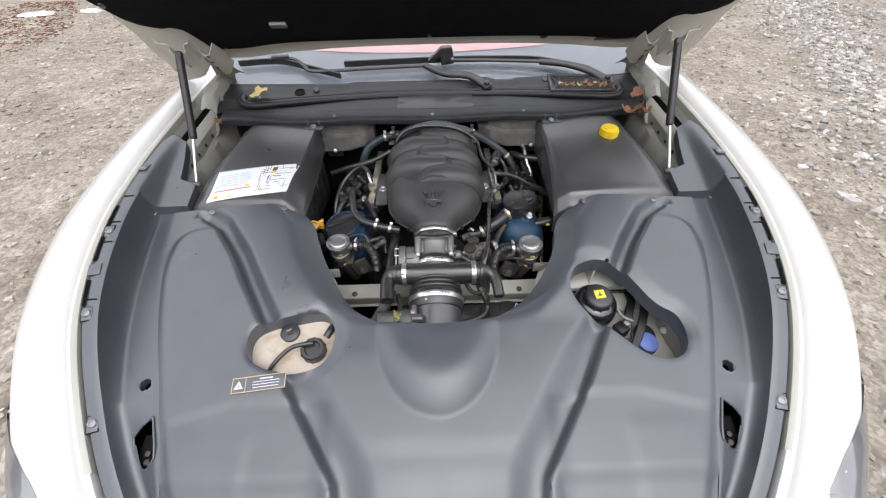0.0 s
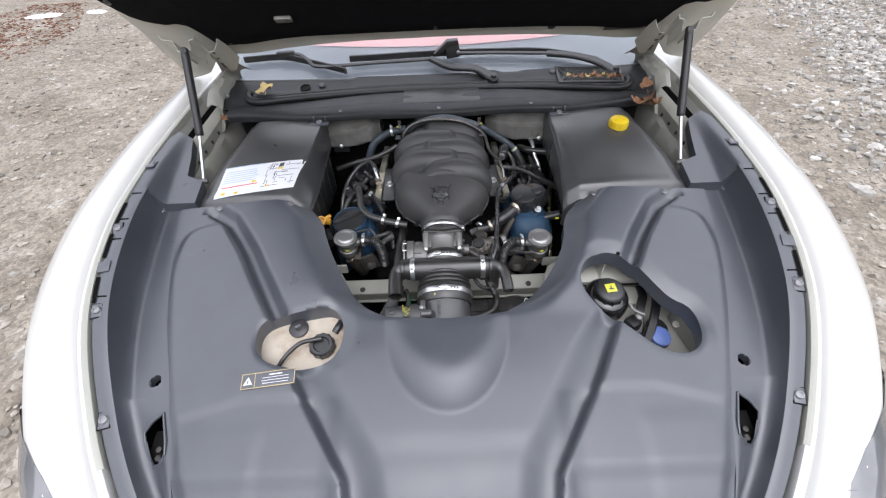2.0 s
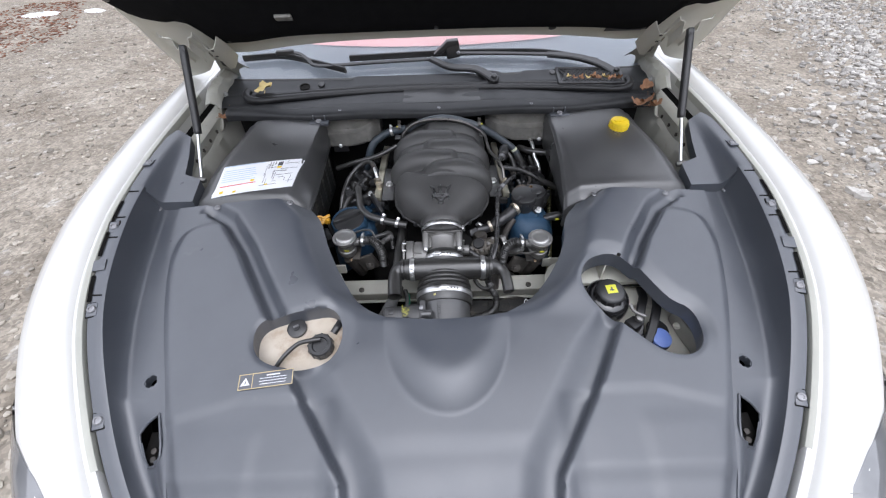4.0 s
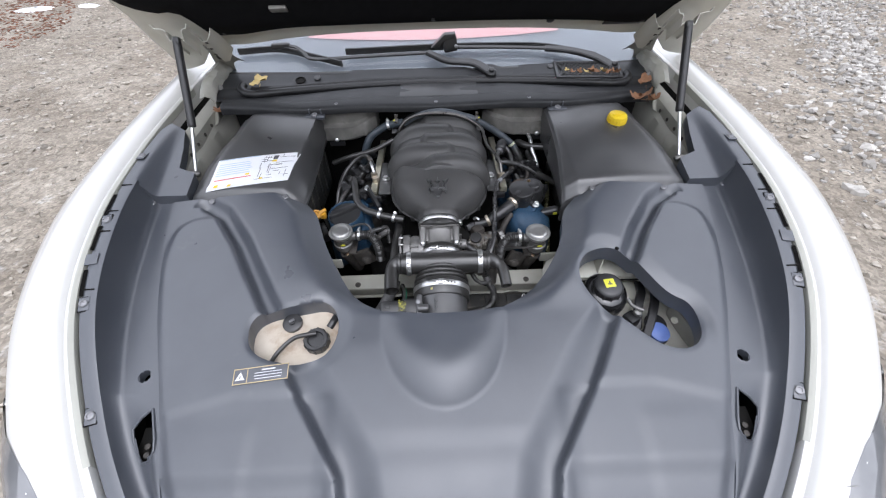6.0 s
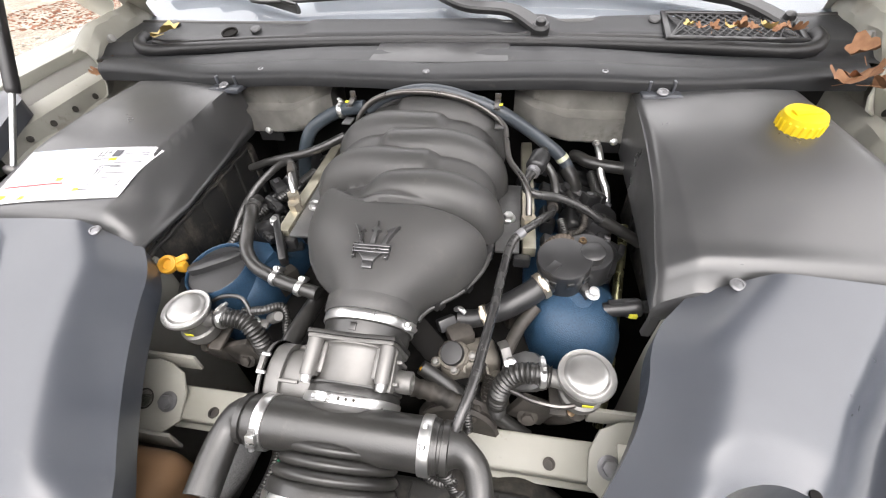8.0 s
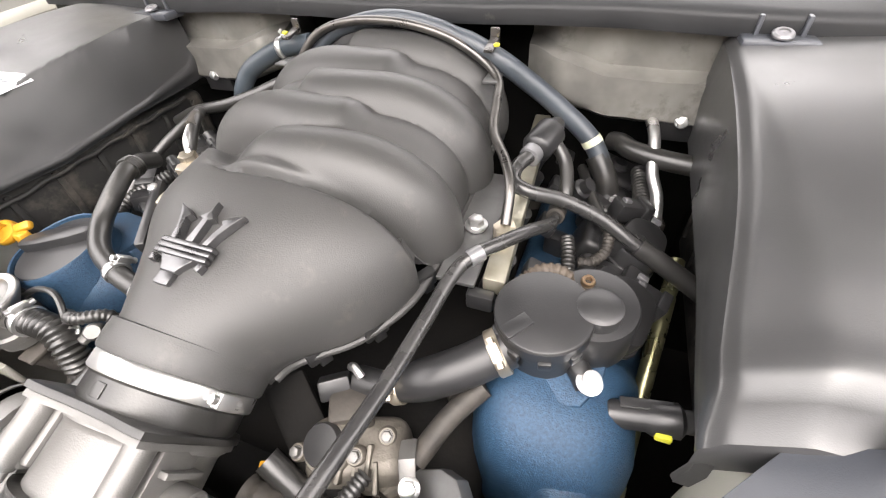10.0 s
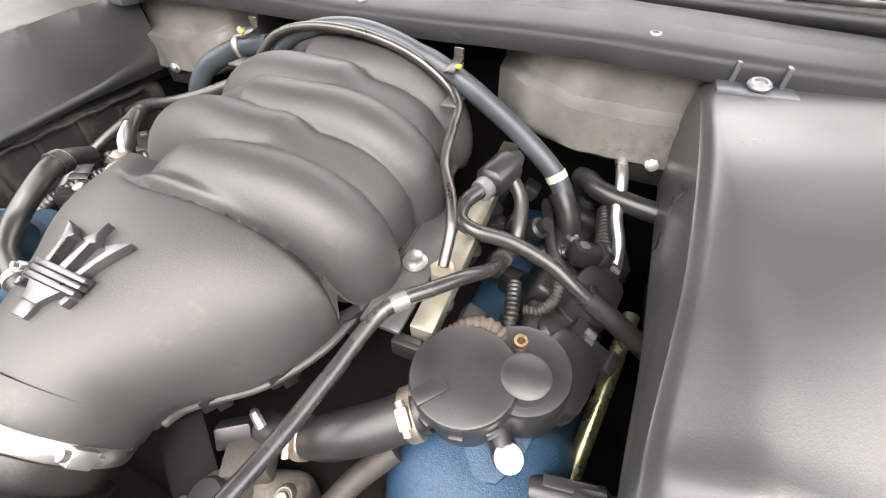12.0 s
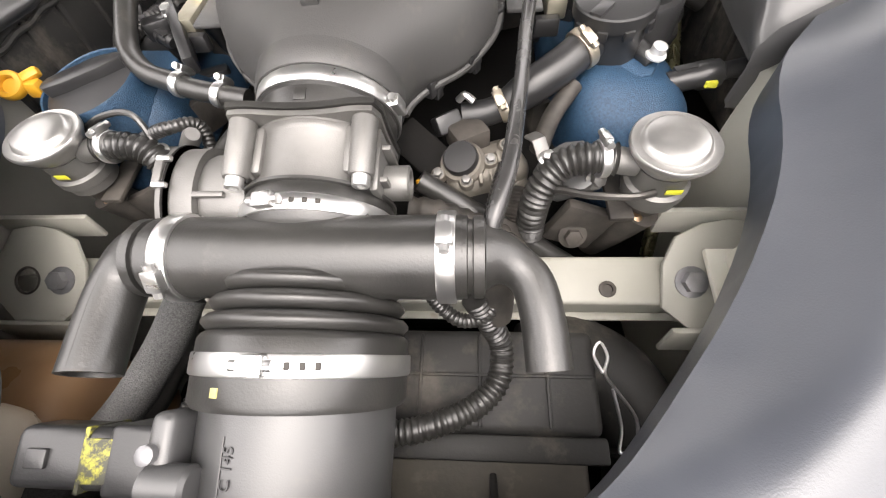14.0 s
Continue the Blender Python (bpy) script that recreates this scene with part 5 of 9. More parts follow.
# ---- scuttle (cowl) at the foot of the windscreen ----
def cowl():
    th = thing("cowl_panel", (0, 0.95, 0.9), "black plastic scuttle panel with a rubber seal along its front edge", "cowl")
    fy = lambda x: 0.784 + 0.035 * smooth01(abs(x), 0.36, 0.66) - 0.012 * math.exp(-(x / 0.16) ** 2)
    sy = lambda x: 0.934 - 0.060 * (x / 0.6) ** 2
    fz = lambda x: 1.003 - 0.008 * smooth01(abs(x), 0.2, 0.5)
    bm = bmesh.new()
    rows = []
    prof = [(0.02, -0.020), (0.0, -0.005), (0.02, 0.0), (0.10, 0.004), (0.28, 0.008), (0.33, 0.008), (0.36, 0.005), (0.45, 0.004), (0.60, 0.006), (0.80, 0.005), (0.92, 0.0), (1.05, 0.0)]
    for x in np.linspace(-0.68, 0.68, 69):
        rows.append([Vector((x, fy(x) + (sy(x) - fy(x)) * a, fz(x) + b + 0.010 * a * smooth01(abs(x), 0.0, 0.1) + 0.0008 * noise.noise((x * 14, a * 12, 0)))) for a, b in prof])
    grid_faces(bm, rows)
    bmesh.ops.recalc_face_normals(bm, faces=bm.faces)
    front = part("front_flange", bm, COWL, th, angle=0.8)
    part("centre_cover", box((0.25, 0.10, 0.006), Matrix.Translation((0.01, 0.880, 1.012)) @ Matrix.Rotation(0.07, 4, "X"), 0.003), PLASTIC_D, front, "flat centre cover")
    for x in (-0.61, -0.31, 0.0, 0.29, 0.58):
        push_pin((x, fy(x) + 0.020, fz(x) + 0.004), (0, -0.1, 1), front, GREYPIN, 0.006)
    # rubber seal: two beads that curl back at the ends
    line = [(x, sy(x), 1.014) for x in np.linspace(-0.58, 0.58, 25)]
    line = [(-0.628, 0.925, 1.030), (-0.632, 0.905, 1.024), (-0.615, 0.884, 1.017)] + line + [(0.615, 0.884, 1.017), (0.632, 0.905, 1.024), (0.628, 0.925, 1.030)]
    seal = part("seal", tube(line, 0.0125, 12, 0.012), SEAL, th, "black rubber bonnet seal")
    part("seal_lip", tube([(x * 0.972, y + 0.021, z + 0.006) for x, y, z in line[2:-2]], 0.0075, 10, 0.012), SEAL, seal, "second rubber bead")
    # rear panel rising to the glass
    bm = bmesh.new()
    rows = []
    for x in np.linspace(-0.71, 0.71, 73):
        row = []
        for t in np.linspace(0, 1, 22):
            y0, y1 = sy(x) - 0.004, 0.992 + 0.04 * (x / 0.78) ** 2
            y = y0 + (y1 - y0) * t
            z = 1.006 + 0.018 * smooth01(t, 0.10, 0.30) + 0.012 * smooth01(t, 0.30, 0.95)
            z += 0.012 * math.exp(-((x - 0.185) / 0.03) ** 2) * smooth01(t, 0.1, 0.3)
            z += 0.006 * (smooth01(x, -0.30, -0.27) - smooth01(x, 0.10, 0.13)) * smooth01(t, 0.2, 0.35)
            z += 0.006 * (smooth01(x, 0.27, 0.30)) * smooth01(t, 0.2, 0.35) * (1 - smooth01(x, 0.42, 0.44))
            row.append(Vector((x, y, z)))
        rows.append(row)
    grid_faces(bm, rows)
    bmesh.ops.recalc_face_normals(bm, faces=bm.faces)
    rear = part("rear_panel", bm, COWL, th, angle=0.9)
    # round hole and pins
    part("washer_hole", lathe([(0.017, 0), (0.017, 0.003), (0.014, 0.003), (0.012, -0.004), (0, -0.006)], frame_to((-0.447, 0.945, 1.0300), (0, -0.3, 1)), 24), DARK, rear, "dark round hole")
    for x, y, z in ((-0.393, 0.957, 1.031), (0.39, 0.976, 1.038), (-0.60, 0.985, 1.036)):
        part("plug", lathe([(0.011, -0.002), (0.011, 0.004), (0.009, 0.006), (0, 0.007)], frame_to((x, y, z), (0, -0.4, 1)), 18), PLASTIC_D, rear, "round plug")
    # intake mesh
    bm = bmesh.new()
    m = Matrix.Translation((0.508, 0.946, 1.036)) @ Matrix.Rotation(0.20, 4, "X") @ Matrix.Rotation(-0.06, 4, "Z")
    for k in range(15):
        u = -0.095 + 0.19 * k / 14
        for d in (1, -1):
            a, b = Vector((u - 0.03 * d, -0.040, 0)), Vector((u + 0.03 * d, 0.040, 0.0))
            a.x, b.x = max(-0.10, min(0.10, a.x)), max(-0.10, min(0.10, b.x))
            tube([m @ a, m @ b], 0.0014, 5, 0.05, bm)
    part("mesh_grille", bm, PLASTIC_D, rear, "black plastic mesh grille")
    bm = None
    for sx, sy_, px, py in ((0.215, 0.010, 0, 0.045), (0.215, 0.010, 0, -0.045), (0.010, 0.10, -0.104, 0), (0.010, 0.10, 0.104, 0)):
        bm = box((sx, sy_, 0.006), m @ Matrix.Translation((px, py, 0)), 0.002, 2, bm)
    part("grille_frame", bm, PLASTIC_D, rear)
    part("grille_well", box((0.20, 0.085, 0.004), m @ Matrix.Translation((0, 0, -0.012)), 0.001), DARK, rear, "dark intake well")


cowl()


def screen_z(x, y):
    return 1.034 + 0.37 * (y - 0.985 - 0.04 * (x / 0.78) ** 2)


def windscreen():
    def pane(lift, t0, t1, xw, edge=0.0):
        bm = bmesh.new()
        rows = []
        for x in np.linspace(-xw, xw, 31):
            row = []
            for t in np.linspace(t0, t1, 14):
                y0 = 0.985 + 0.04 * (x / 0.78) ** 2
                y = y0 + t * (0.99 - 0.02 * (x / 0.78) ** 2) + edge * x * x
                row.append(Vector((x * (1 - 0.16 * t), y, screen_z(x, y) + lift - 0.03 * t * t)))
            rows.append(row)
        grid_faces(bm, rows)
        bmesh.ops.recalc_face_normals(bm, faces=bm.faces)
        if sum(f.normal.z for f in bm.faces) < 0:
            bmesh.ops.reverse_faces(bm, faces=bm.faces)
        return bm
    g = part("windscreen", pane(0.0, 0, 1, 0.78), GLASS, car, "sloping windscreen glass reflecting the sky")
    g.visible_shadow = False
    # pale sheet added just under the glass, its colour standing for reflected sky
    part("sky_tone_sheet", pane(-0.02, 0.0, 0.9, 0.775), SKY_TONE, car, "pale blue-grey sheet added under the windscreen for its sky reflection")
    part("red_dash", pane(-0.012, 0.167, 0.85, 0.47, 0.11), INTERIOR, car, "pale red panel behind the windscreen")
    bm = bmesh.new()
    tube([(x, 0.985 + 0.04 * (x / 0.78) ** 2, screen_z(x, 0.985 + 0.04 * (x / 0.78) ** 2) + 0.001) for x in np.linspace(-0.78, 0.78, 31)], 0.005, 8, 0.02, bm)
    part("screen_seal", bm, RUBBER, car, "black rubber edge of the windscreen")


SKY_TONE = mat("blue_grey_sky_tone", (0.25, 0.275, 0.31), (0.31, 0.335, 0.37), 0.5, scale=5, bump=0.05)
windscreen()


def flat_bar(pts, w, h):
    """A bar of flat section along pts, w across and h high."""
    bm = bmesh.new()
    line_ = curve_points(pts, 0.012)
    rows = []
    for i, q in enumerate(line_):
        d = (line_[min(i + 1, len(line_) - 1)] - line_[max(i - 1, 0)]).normalized()
        side = d.cross(Vector((0, -0.35, 1))).normalized()
        up = side.cross(d)
        t = i / (len(line_) - 1)
        ww, hh = (w(t) if callable(w) else w) / 2, h / 2
        rows.append([q + side * (ww * a) + up * (hh * b) for a, b in ((-1, -0.7), (-1, 0.5), (-0.75, 1), (0.75, 1), (1, 0.5), (1, -0.7), (0.7, -1), (-0.7, -1))])
    vs = grid_faces(bm, rows, close_v=True)
    bm.faces.new(vs[0][::-1])
    bm.faces.new(vs[-1])
    bmesh.ops.recalc_face_normals(bm, faces=bm.faces)
    return bm


def wiper(pivot, thick, slim, blade, clip, label):
    """A thick arm from the pivot, a slim bar on from it, and the blade with its clip."""
    th = thing("wiper", pivot, label, "wiper", "windscreen wipers")
    part("pivot_cap", lathe([(0.017, -0.03), (0.017, 0.004), (0.013, 0.009), (0.010, 0.009), (0.009, 0.016), (0.004, 0.019), (0, 0.019)], frame_to(pivot, (0, -0.35, 1)), 20), PLASTIC_D, th, "round pivot cap with a nut")
    arm = part("arm", flat_bar([pivot] + thick, lambda t: 0.032 - 0.012 * t, 0.014), PLASTIC_D, th, "black wiper arm", angle=0.5)
    part("rod", flat_bar(slim, 0.013, 0.007), PLASTIC_D, arm, "slim black arm rod", angle=0.5)
    bl = part("blade", flat_bar(blade, 0.010, 0.017), RUBBER, th, "black rubber blade", angle=0.5)
    part("spine", flat_bar([Vector(p) + Vector((0, -0.003, 0.010)) for p in blade], 0.006, 0.005), PLASTIC_D, bl, "satin spine of the blade", angle=0.5)
    part("blade_clip", box((0.062, 0.022, 0.020), Matrix.Translation(Vector(clip) + Vector((0, 0, 0.010))) @ Matrix.Rotation(0.1, 4, "Z"), 0.005, 3), PLASTIC_D, bl, "blade clip")
    return th


wiper((0.187, 0.944, 1.036), [(0.130, 0.986, 1.056), (0.044, 0.998, 1.062), (-0.023, 1.038, 1.078)], [(-0.015, 1.036, 1.078), (-0.21, 1.034, 1.074), (-0.405, 1.030, 1.070), (-0.448, 1.058, 1.082), (-0.482, 1.090, 1.093), (-0.545, 1.104, 1.097)],
      [(-0.687, 1.099, 1.080), (-0.545, 1.098, 1.084), (-0.43, 1.060, 1.071), (-0.315, 1.011, 1.057)], (-0.535, 1.098, 1.086), "black windscreen wiper lying along the foot of the glass")
long_wiper = wiper((0.601, 0.965, 1.036), [(0.546, 1.000, 1.058), (0.47, 1.028, 1.072), (0.38, 1.042, 1.078)], [(0.39, 1.041, 1.079), (0.23, 1.050, 1.084), (0.076, 1.054, 1.088)],
                   [(-0.306, 1.067, 1.078), (-0.003, 1.072, 1.083), (0.20, 1.072, 1.082), (0.38, 1.062, 1.077), (0.549, 1.016, 1.057)], (0.047, 1.070, 1.086), "long black windscreen wiper with an upright head on the glass")
head = box((0.048, 0.030, 0.052), Matrix.Translation((0.055, 1.058, 1.100)) @ Matrix.Rotation(-0.15, 4, "Y"), 0.006, 3)
slab([(-0.052, -0.010), (-0.006, 0.030), (0.030, 0.032), (0.034, 0.020), (0.0, 0.012), (-0.030, -0.012)], 0.030, Matrix.Translation((0.042, 1.072, 1.100)) @ Matrix.Rotation(math.pi / 2, 4, "X"), 0.003, head)
head = part("head", head, PLASTIC_D, long_wiper, "upright hooked wiper head")
part("head_pin", lathe([(0.006, 0), (0.006, 0.006), (0.003, 0.008)], frame_to((0.074, 1.041, 1.094), (0, -1, 0.2)), 12), GREYPIN, head, "pale rivet")


def place_leaf(p, size, curl, turn, material, seed, label):
    bm = leaf_mesh(size, curl, seed)
    r_ = random.Random(seed)
    bmesh.ops.transform(bm, matrix=Matrix.Translation(p) @ Matrix.Rotation(turn, 4, "Z") @ Matrix.Rotation(r_.uniform(-0.5, 0.5), 4, "X") @ Matrix.Rotation(r_.uniform(-0.4, 0.4), 4, "Y"), verts=bm.verts)
    return single("leaf", bm, material, label, "leaf", "fallen leaves")


place_leaf((-0.572, 0.917, 1.040), 0.040, 0.3, 2.0, LEAF_Y, 3, "pale yellow lobed leaf lying on the scuttle seal")
for k in range(9):
    r_ = random.Random(40 + k)
    place_leaf((0.43 + 0.019 * k, 0.914 + r_.uniform(-0.006, 0.008) - 0.0025 * k, 1.040 + r_.uniform(0, 0.006)), 0.010 + 0.009 * r_.random(), 0.9, r_.uniform(0, 6), LEAF if k % 3 else LEAF_Y, 60 + k, "brown curled dry leaf caught at the scuttle grille")
for k, p in enumerate(((0.655, 0.80, 1.0), (0.672, 0.86, 1.02), (0.625, 0.79, 0.997), (0.68, 0.79, 0.99), (0.69, 0.90, 1.0), (-0.69, 0.83, 0.985), (-0.685, 0.88, 0.99))):
    place_leaf(p, 0.026 if k < 4 else 0.017, 0.9, 1.3 * k, LEAF, 90 + k, "brown curled dry leaf wedged beside the hood hinge")


# ---- engine bay: body pieces under the covers ----
def chassis_pieces():
    for s in (-1, 1):
        bm = bmesh.new()
        rows = []
        for y in np.linspace(0.26, 0.47, 10):
            x = s * (0.362 + 0.03 * smooth01(y, 0.42, 0.30) + 0.02 * smooth01(y, 0.45, 0.7))
            rows.append([Vector((x + s * 0.05, y, 0.848)), Vector((x + s * 0.004, y, 0.842)), Vector((x, y, 0.83)), Vector((x - s * 0.004, y, 0.74)), Vector((x - s * 0.002, y, 0.55)), Vector((x, y, 0.37))])
        grid_faces(bm, rows)
        bmesh.ops.recalc_face_normals(bm, faces=bm.faces)
        bmesh.ops.solidify(bm, geom=bm.faces[:], thickness=0.003)
        # left leg takes the darker cream, so its shade is in the paint
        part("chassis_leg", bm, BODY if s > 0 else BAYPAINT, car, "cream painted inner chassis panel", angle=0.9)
        # beyond the legs the sides go near-black, standing for deep shade
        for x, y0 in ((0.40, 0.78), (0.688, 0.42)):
            part("bay_side", box((0.004, 0.92 - y0, 0.49), Matrix.Translation((s * x, (y0 + 0.92) / 2, 0.615)), 0.001), DARK, car, "side of the bay, shaded near-black")


chassis_pieces()


def heat_shield(s):
    x0, x1 = (0.150, 0.375) if s > 0 else (0.195, 0.375)
    bm = bmesh.new()
    rows = []
    for u in np.linspace(0, 1, 25):
        x = x0 + (x1 - x0) * u
        row = []
        for v in np.linspace(0, 1, 16):
            z = 0.884 + 0.022 * (1 - smooth01(u, 0.0, 0.5)) + v * 0.105
            y = 0.790 + 0.03 * (1 - smooth01(u, 0.0, 0.18)) + 0.020 * smooth01(v, 0.46, 0.54) + 0.012 * (1 - smooth01(v, 0, 0.08)) + 0.0045 * noise.noise((x * 32, z * 32, s)) + 0.002 * noise.noise((x * 90, z * 90, s))
            row.append(Vector((s * x, y, z)))
        rows.append(row)
    grid_faces(bm, rows)
    bmesh.ops.recalc_face_normals(bm, faces=bm.faces)
    if sum(f.normal.y for f in bm.faces) > 0:
        bmesh.ops.reverse_faces(bm, faces=bm.faces)
    bm.normal_update()
    back = bmesh.ops.extrude_edge_only(bm, edges=[e for e in bm.edges if e.is_boundary])["geom"]
    for v in [g for g in back if isinstance(g, bmesh.types.BMVert)]:
        v.co.y += 0.07
    th = thing("heat_shield", (s * 0.27, 0.82, 0.88), "grey foil-faced heat shield on the bulkhead, stained", "heat shield", "heat shields")
    part("panel", bm, FIREWALL, th, angle=0.8)
    bm = hex_bolt((s * 0.327, 0.790, 0.893), (0, -1, 0.4), 0.006, 0.005, 1.2)
    part("bolt", bm, STEEL, th, "bright bolt")
    part("tab", box((0.05, 0.006, 0.035), Matrix.Translation((s * 0.330, 0.797, 0.885)), 0.002), PLASTIC_D, th, "black fixing tab")


for s in (-1, 1):
    heat_shield(s)

# ---- engine core ----
AX0 = Vector((-0.002, 0.191, 0.777))
AXD = Vector((0, 0.938, 0.347))
AXU = Vector((0, -0.347, 0.938))


def along(s_, x=0.0, up=0.0):
    """A place beside the intake axis."""
    return AX0 + AXD * s_ + Vector((x, 0, 0)) + AXU * up



def axis_frame(s_, x=0.0, up=0.0):
    """z along the intake axis, x to the right, y downward."""
    m = Matrix((Vector((1, 0, 0)), AXD.cross(Vector((1, 0, 0))), AXD)).transposed().to_4x4()
    m.translation = along(s_, x, up)
    return m


engine = thing("engine", (0, 0.6, 0.40), "dark V8 engine block with blue crackle-painted cam covers", "engine")
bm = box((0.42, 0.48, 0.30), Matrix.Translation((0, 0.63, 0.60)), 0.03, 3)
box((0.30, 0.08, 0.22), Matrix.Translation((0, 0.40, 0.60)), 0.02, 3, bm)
part("block", bm, DARK, engine, "engine block, near-black for the bay's shade")
for k in range(16):
    r_ = random.Random(k)
    s_ = -1 if k % 2 else 1
    p = Vector((s_ * r_.uniform(0.12, 0.34), r_.uniform(0.45, 0.80), r_.uniform(0.75, 0.79)))
    part("lug", box((r_.uniform(0.02, 0.05), r_.uniform(0.02, 0.06), r_.uniform(0.03, 0.06)), Matrix.Translation(p) @ Matrix.Rotation(r_.uniform(-0.6, 0.6), 4, "Z"), 0.005), GRIME if k % 3 else PLASTIC_D, engine, "grimy cast lug")


def cam_cover(s):
    """Blue crackle cover of one cylinder bank, rounded at its front end."""
    bm = bmesh.new()
    rows = []
    for k in range(40):
        t = k / 39
        y = 0.412 + 0.42 * t
        nose = min(1, math.sqrt(max(0.0, 1 - (1 - min(1, t / 0.16)) ** 2)) + 0.02)
        cx = 0.255 + 0.01 * t
        w = 0.066 * nose + 0.008 * smooth01(t, 0.2, 0.4)
        top = 0.745 + 0.074 * nose - 0.052 * smooth01(t, 0.24, 0.38)
        row = []
        for j in range(33):
            a = math.pi * (-0.15 + 1.3 * j / 32)
            c, sn = math.cos(a), math.sin(a)
            ex = lambda v: math.copysign(abs(v) ** 0.60, v)
            x = cx + w * ex(c)
            z = 0.72 + (top - 0.72) * max(-0.9, ex(sn)) - 0.20 * (x - cx)
            row.append(Vector((s * x, y, z)))
        rows.append(row)
    grid_faces(bm, rows)
    bmesh.ops.recalc_face_normals(bm, faces=bm.faces)
    c = part("cam_cover", bm, BLUE, engine, "blue crackle-finish cam cover", angle=1.0)
    bm = box((0.05, 0.075, 0.06), Matrix.Translation((s * 0.268, 0.445, 0.755)) @ Matrix.Rotation(s * 0.3, 4, "Y"), 0.02, 3)
    part("chain_housing", bm, BLUE, c, "blue chain housing bulge")
    ol = rounded([(-0.050, 0.035), (0.030, 0.040), (0.036, -0.002), (0.014, -0.038), (-0.036, -0.022)], 1)
    part("neck_pad", slab([(s * a, b_) for a, b_ in ol][::int(s)], 0.012, Matrix.Translation((s * 0.250, 0.500, 0.812)) @ Matrix.Rotation(0.15, 4, "X"), 0.003), BLUE, c, "blue pad under the neck")
    for k in range(4):
        p = Vector((s * 0.272, 0.60 + 0.068 * k, 0.800))
        bm = box((0.055, 0.058, 0.045), Matrix.Translation(p) @ Matrix.Rotation(s * 0.35, 4, "Y"), 0.008, 3)
        lathe([(0.013, 0), (0.013, 0.018), (0.009, 0.022)], Matrix.Translation(p + Vector((0, 0.0, 0.008))) @ Matrix.Rotation(s * 0.35, 4, "Y"), 16, bm)
        part("ignition_coil", bm, PLASTIC_D, engine, "black ignition coil")


for s in (-1, 1):
    cam_cover(s)

# ---- intake manifold ----
MY = [0.399, 0.410, 0.428, 0.450, 0.475, 0.500, 0.530, 0.600, 0.700, 0.770, 0.830, 0.870]
MW = [0.054, 0.057, 0.073, 0.096, 0.115, 0.127, 0.133, 0.137, 0.136, 0.128, 0.105, 0.060]
MT = [0.904, 0.909, 0.917, 0.925, 0.932, 0.937, 0.941, 0.950, 0.962, 0.968, 0.958, 0.930]
MB = [0.803, 0.800, 0.797, 0.797, 0.800, 0.804, 0.808, 0.812, 0.820, 0.830, 0.845, 0.88]
RIGHT_RUNS, LEFT_RUNS = (0.560, 0.658, 0.756), (0.609, 0.707, 0.805)


def run_height(u, y):
    """Height of the intake runners over the sunken body; u: -1 left edge, 0 crown, 1 right edge.
    Each runner stands proud on its own side and goes on lower across the other one."""
    best = 0.0
    for side, runs in ((1, RIGHT_RUNS), (-1, LEFT_RUNS)):
        v = u * side
        for k, y0 in enumerate(runs):
            if side > 0 and k == 0:
                level = smooth01(v, -0.38, 0.02) ** 1.5
                w = 0.035 * (0.60 + 0.40 * smooth01(v, -0.34, 0.02))
            else:
                level = 0.56 + 0.44 * smooth01(v, -0.20, -0.09)
                w = 0.035
            yc = y0 - 0.010 * math.exp(-((v + 0.05) / 0.22) ** 2) + (0.006 if v > 0 else 0.012) * min(1, abs(v)) - (0.035 - w)
            q = abs(y - yc) / w
            if q < 1:
                best = max(best, 0.0350 * level * (1 - q * q) ** 0.52)
    return best


def manifold_point(phi, y, lift=0.0):
    """phi: angle from the crown in radians, plus to the right."""
    w, t, b = spline(y, MY, MW), spline(y, MY, MT), spline(y, MY, MB)
    zc = (t + b) / 2 + (t - min(w, 0.62 * (t - b)) - (t + b) / 2) * smooth01(y, 0.40, 0.46)
    e = 1.0 - 0.16 * smooth01(y, 0.41, 0.5)
    c, sn = math.cos(phi), math.sin(phi)
    ex = lambda v: math.copysign(abs(v) ** e, v)
    h = (t - zc) if c >= 0 else (zc - b) * (1 - 0.62 * smooth01(y, 0.402, 0.44))
    p = Vector((w * ex(sn), y - 0.37 * h * ex(c) * (1 - smooth01(y, 0.40, 0.46)), zc + h * ex(c)))
    if lift:
        n = Vector((sn / w, 0, c / h)).normalized()
        p += n * lift
    return p


def seam_angle(y):
    """Where the two halves of the manifold meet."""
    return radians(122 - 22 * smooth01(y, 0.41, 0.50))


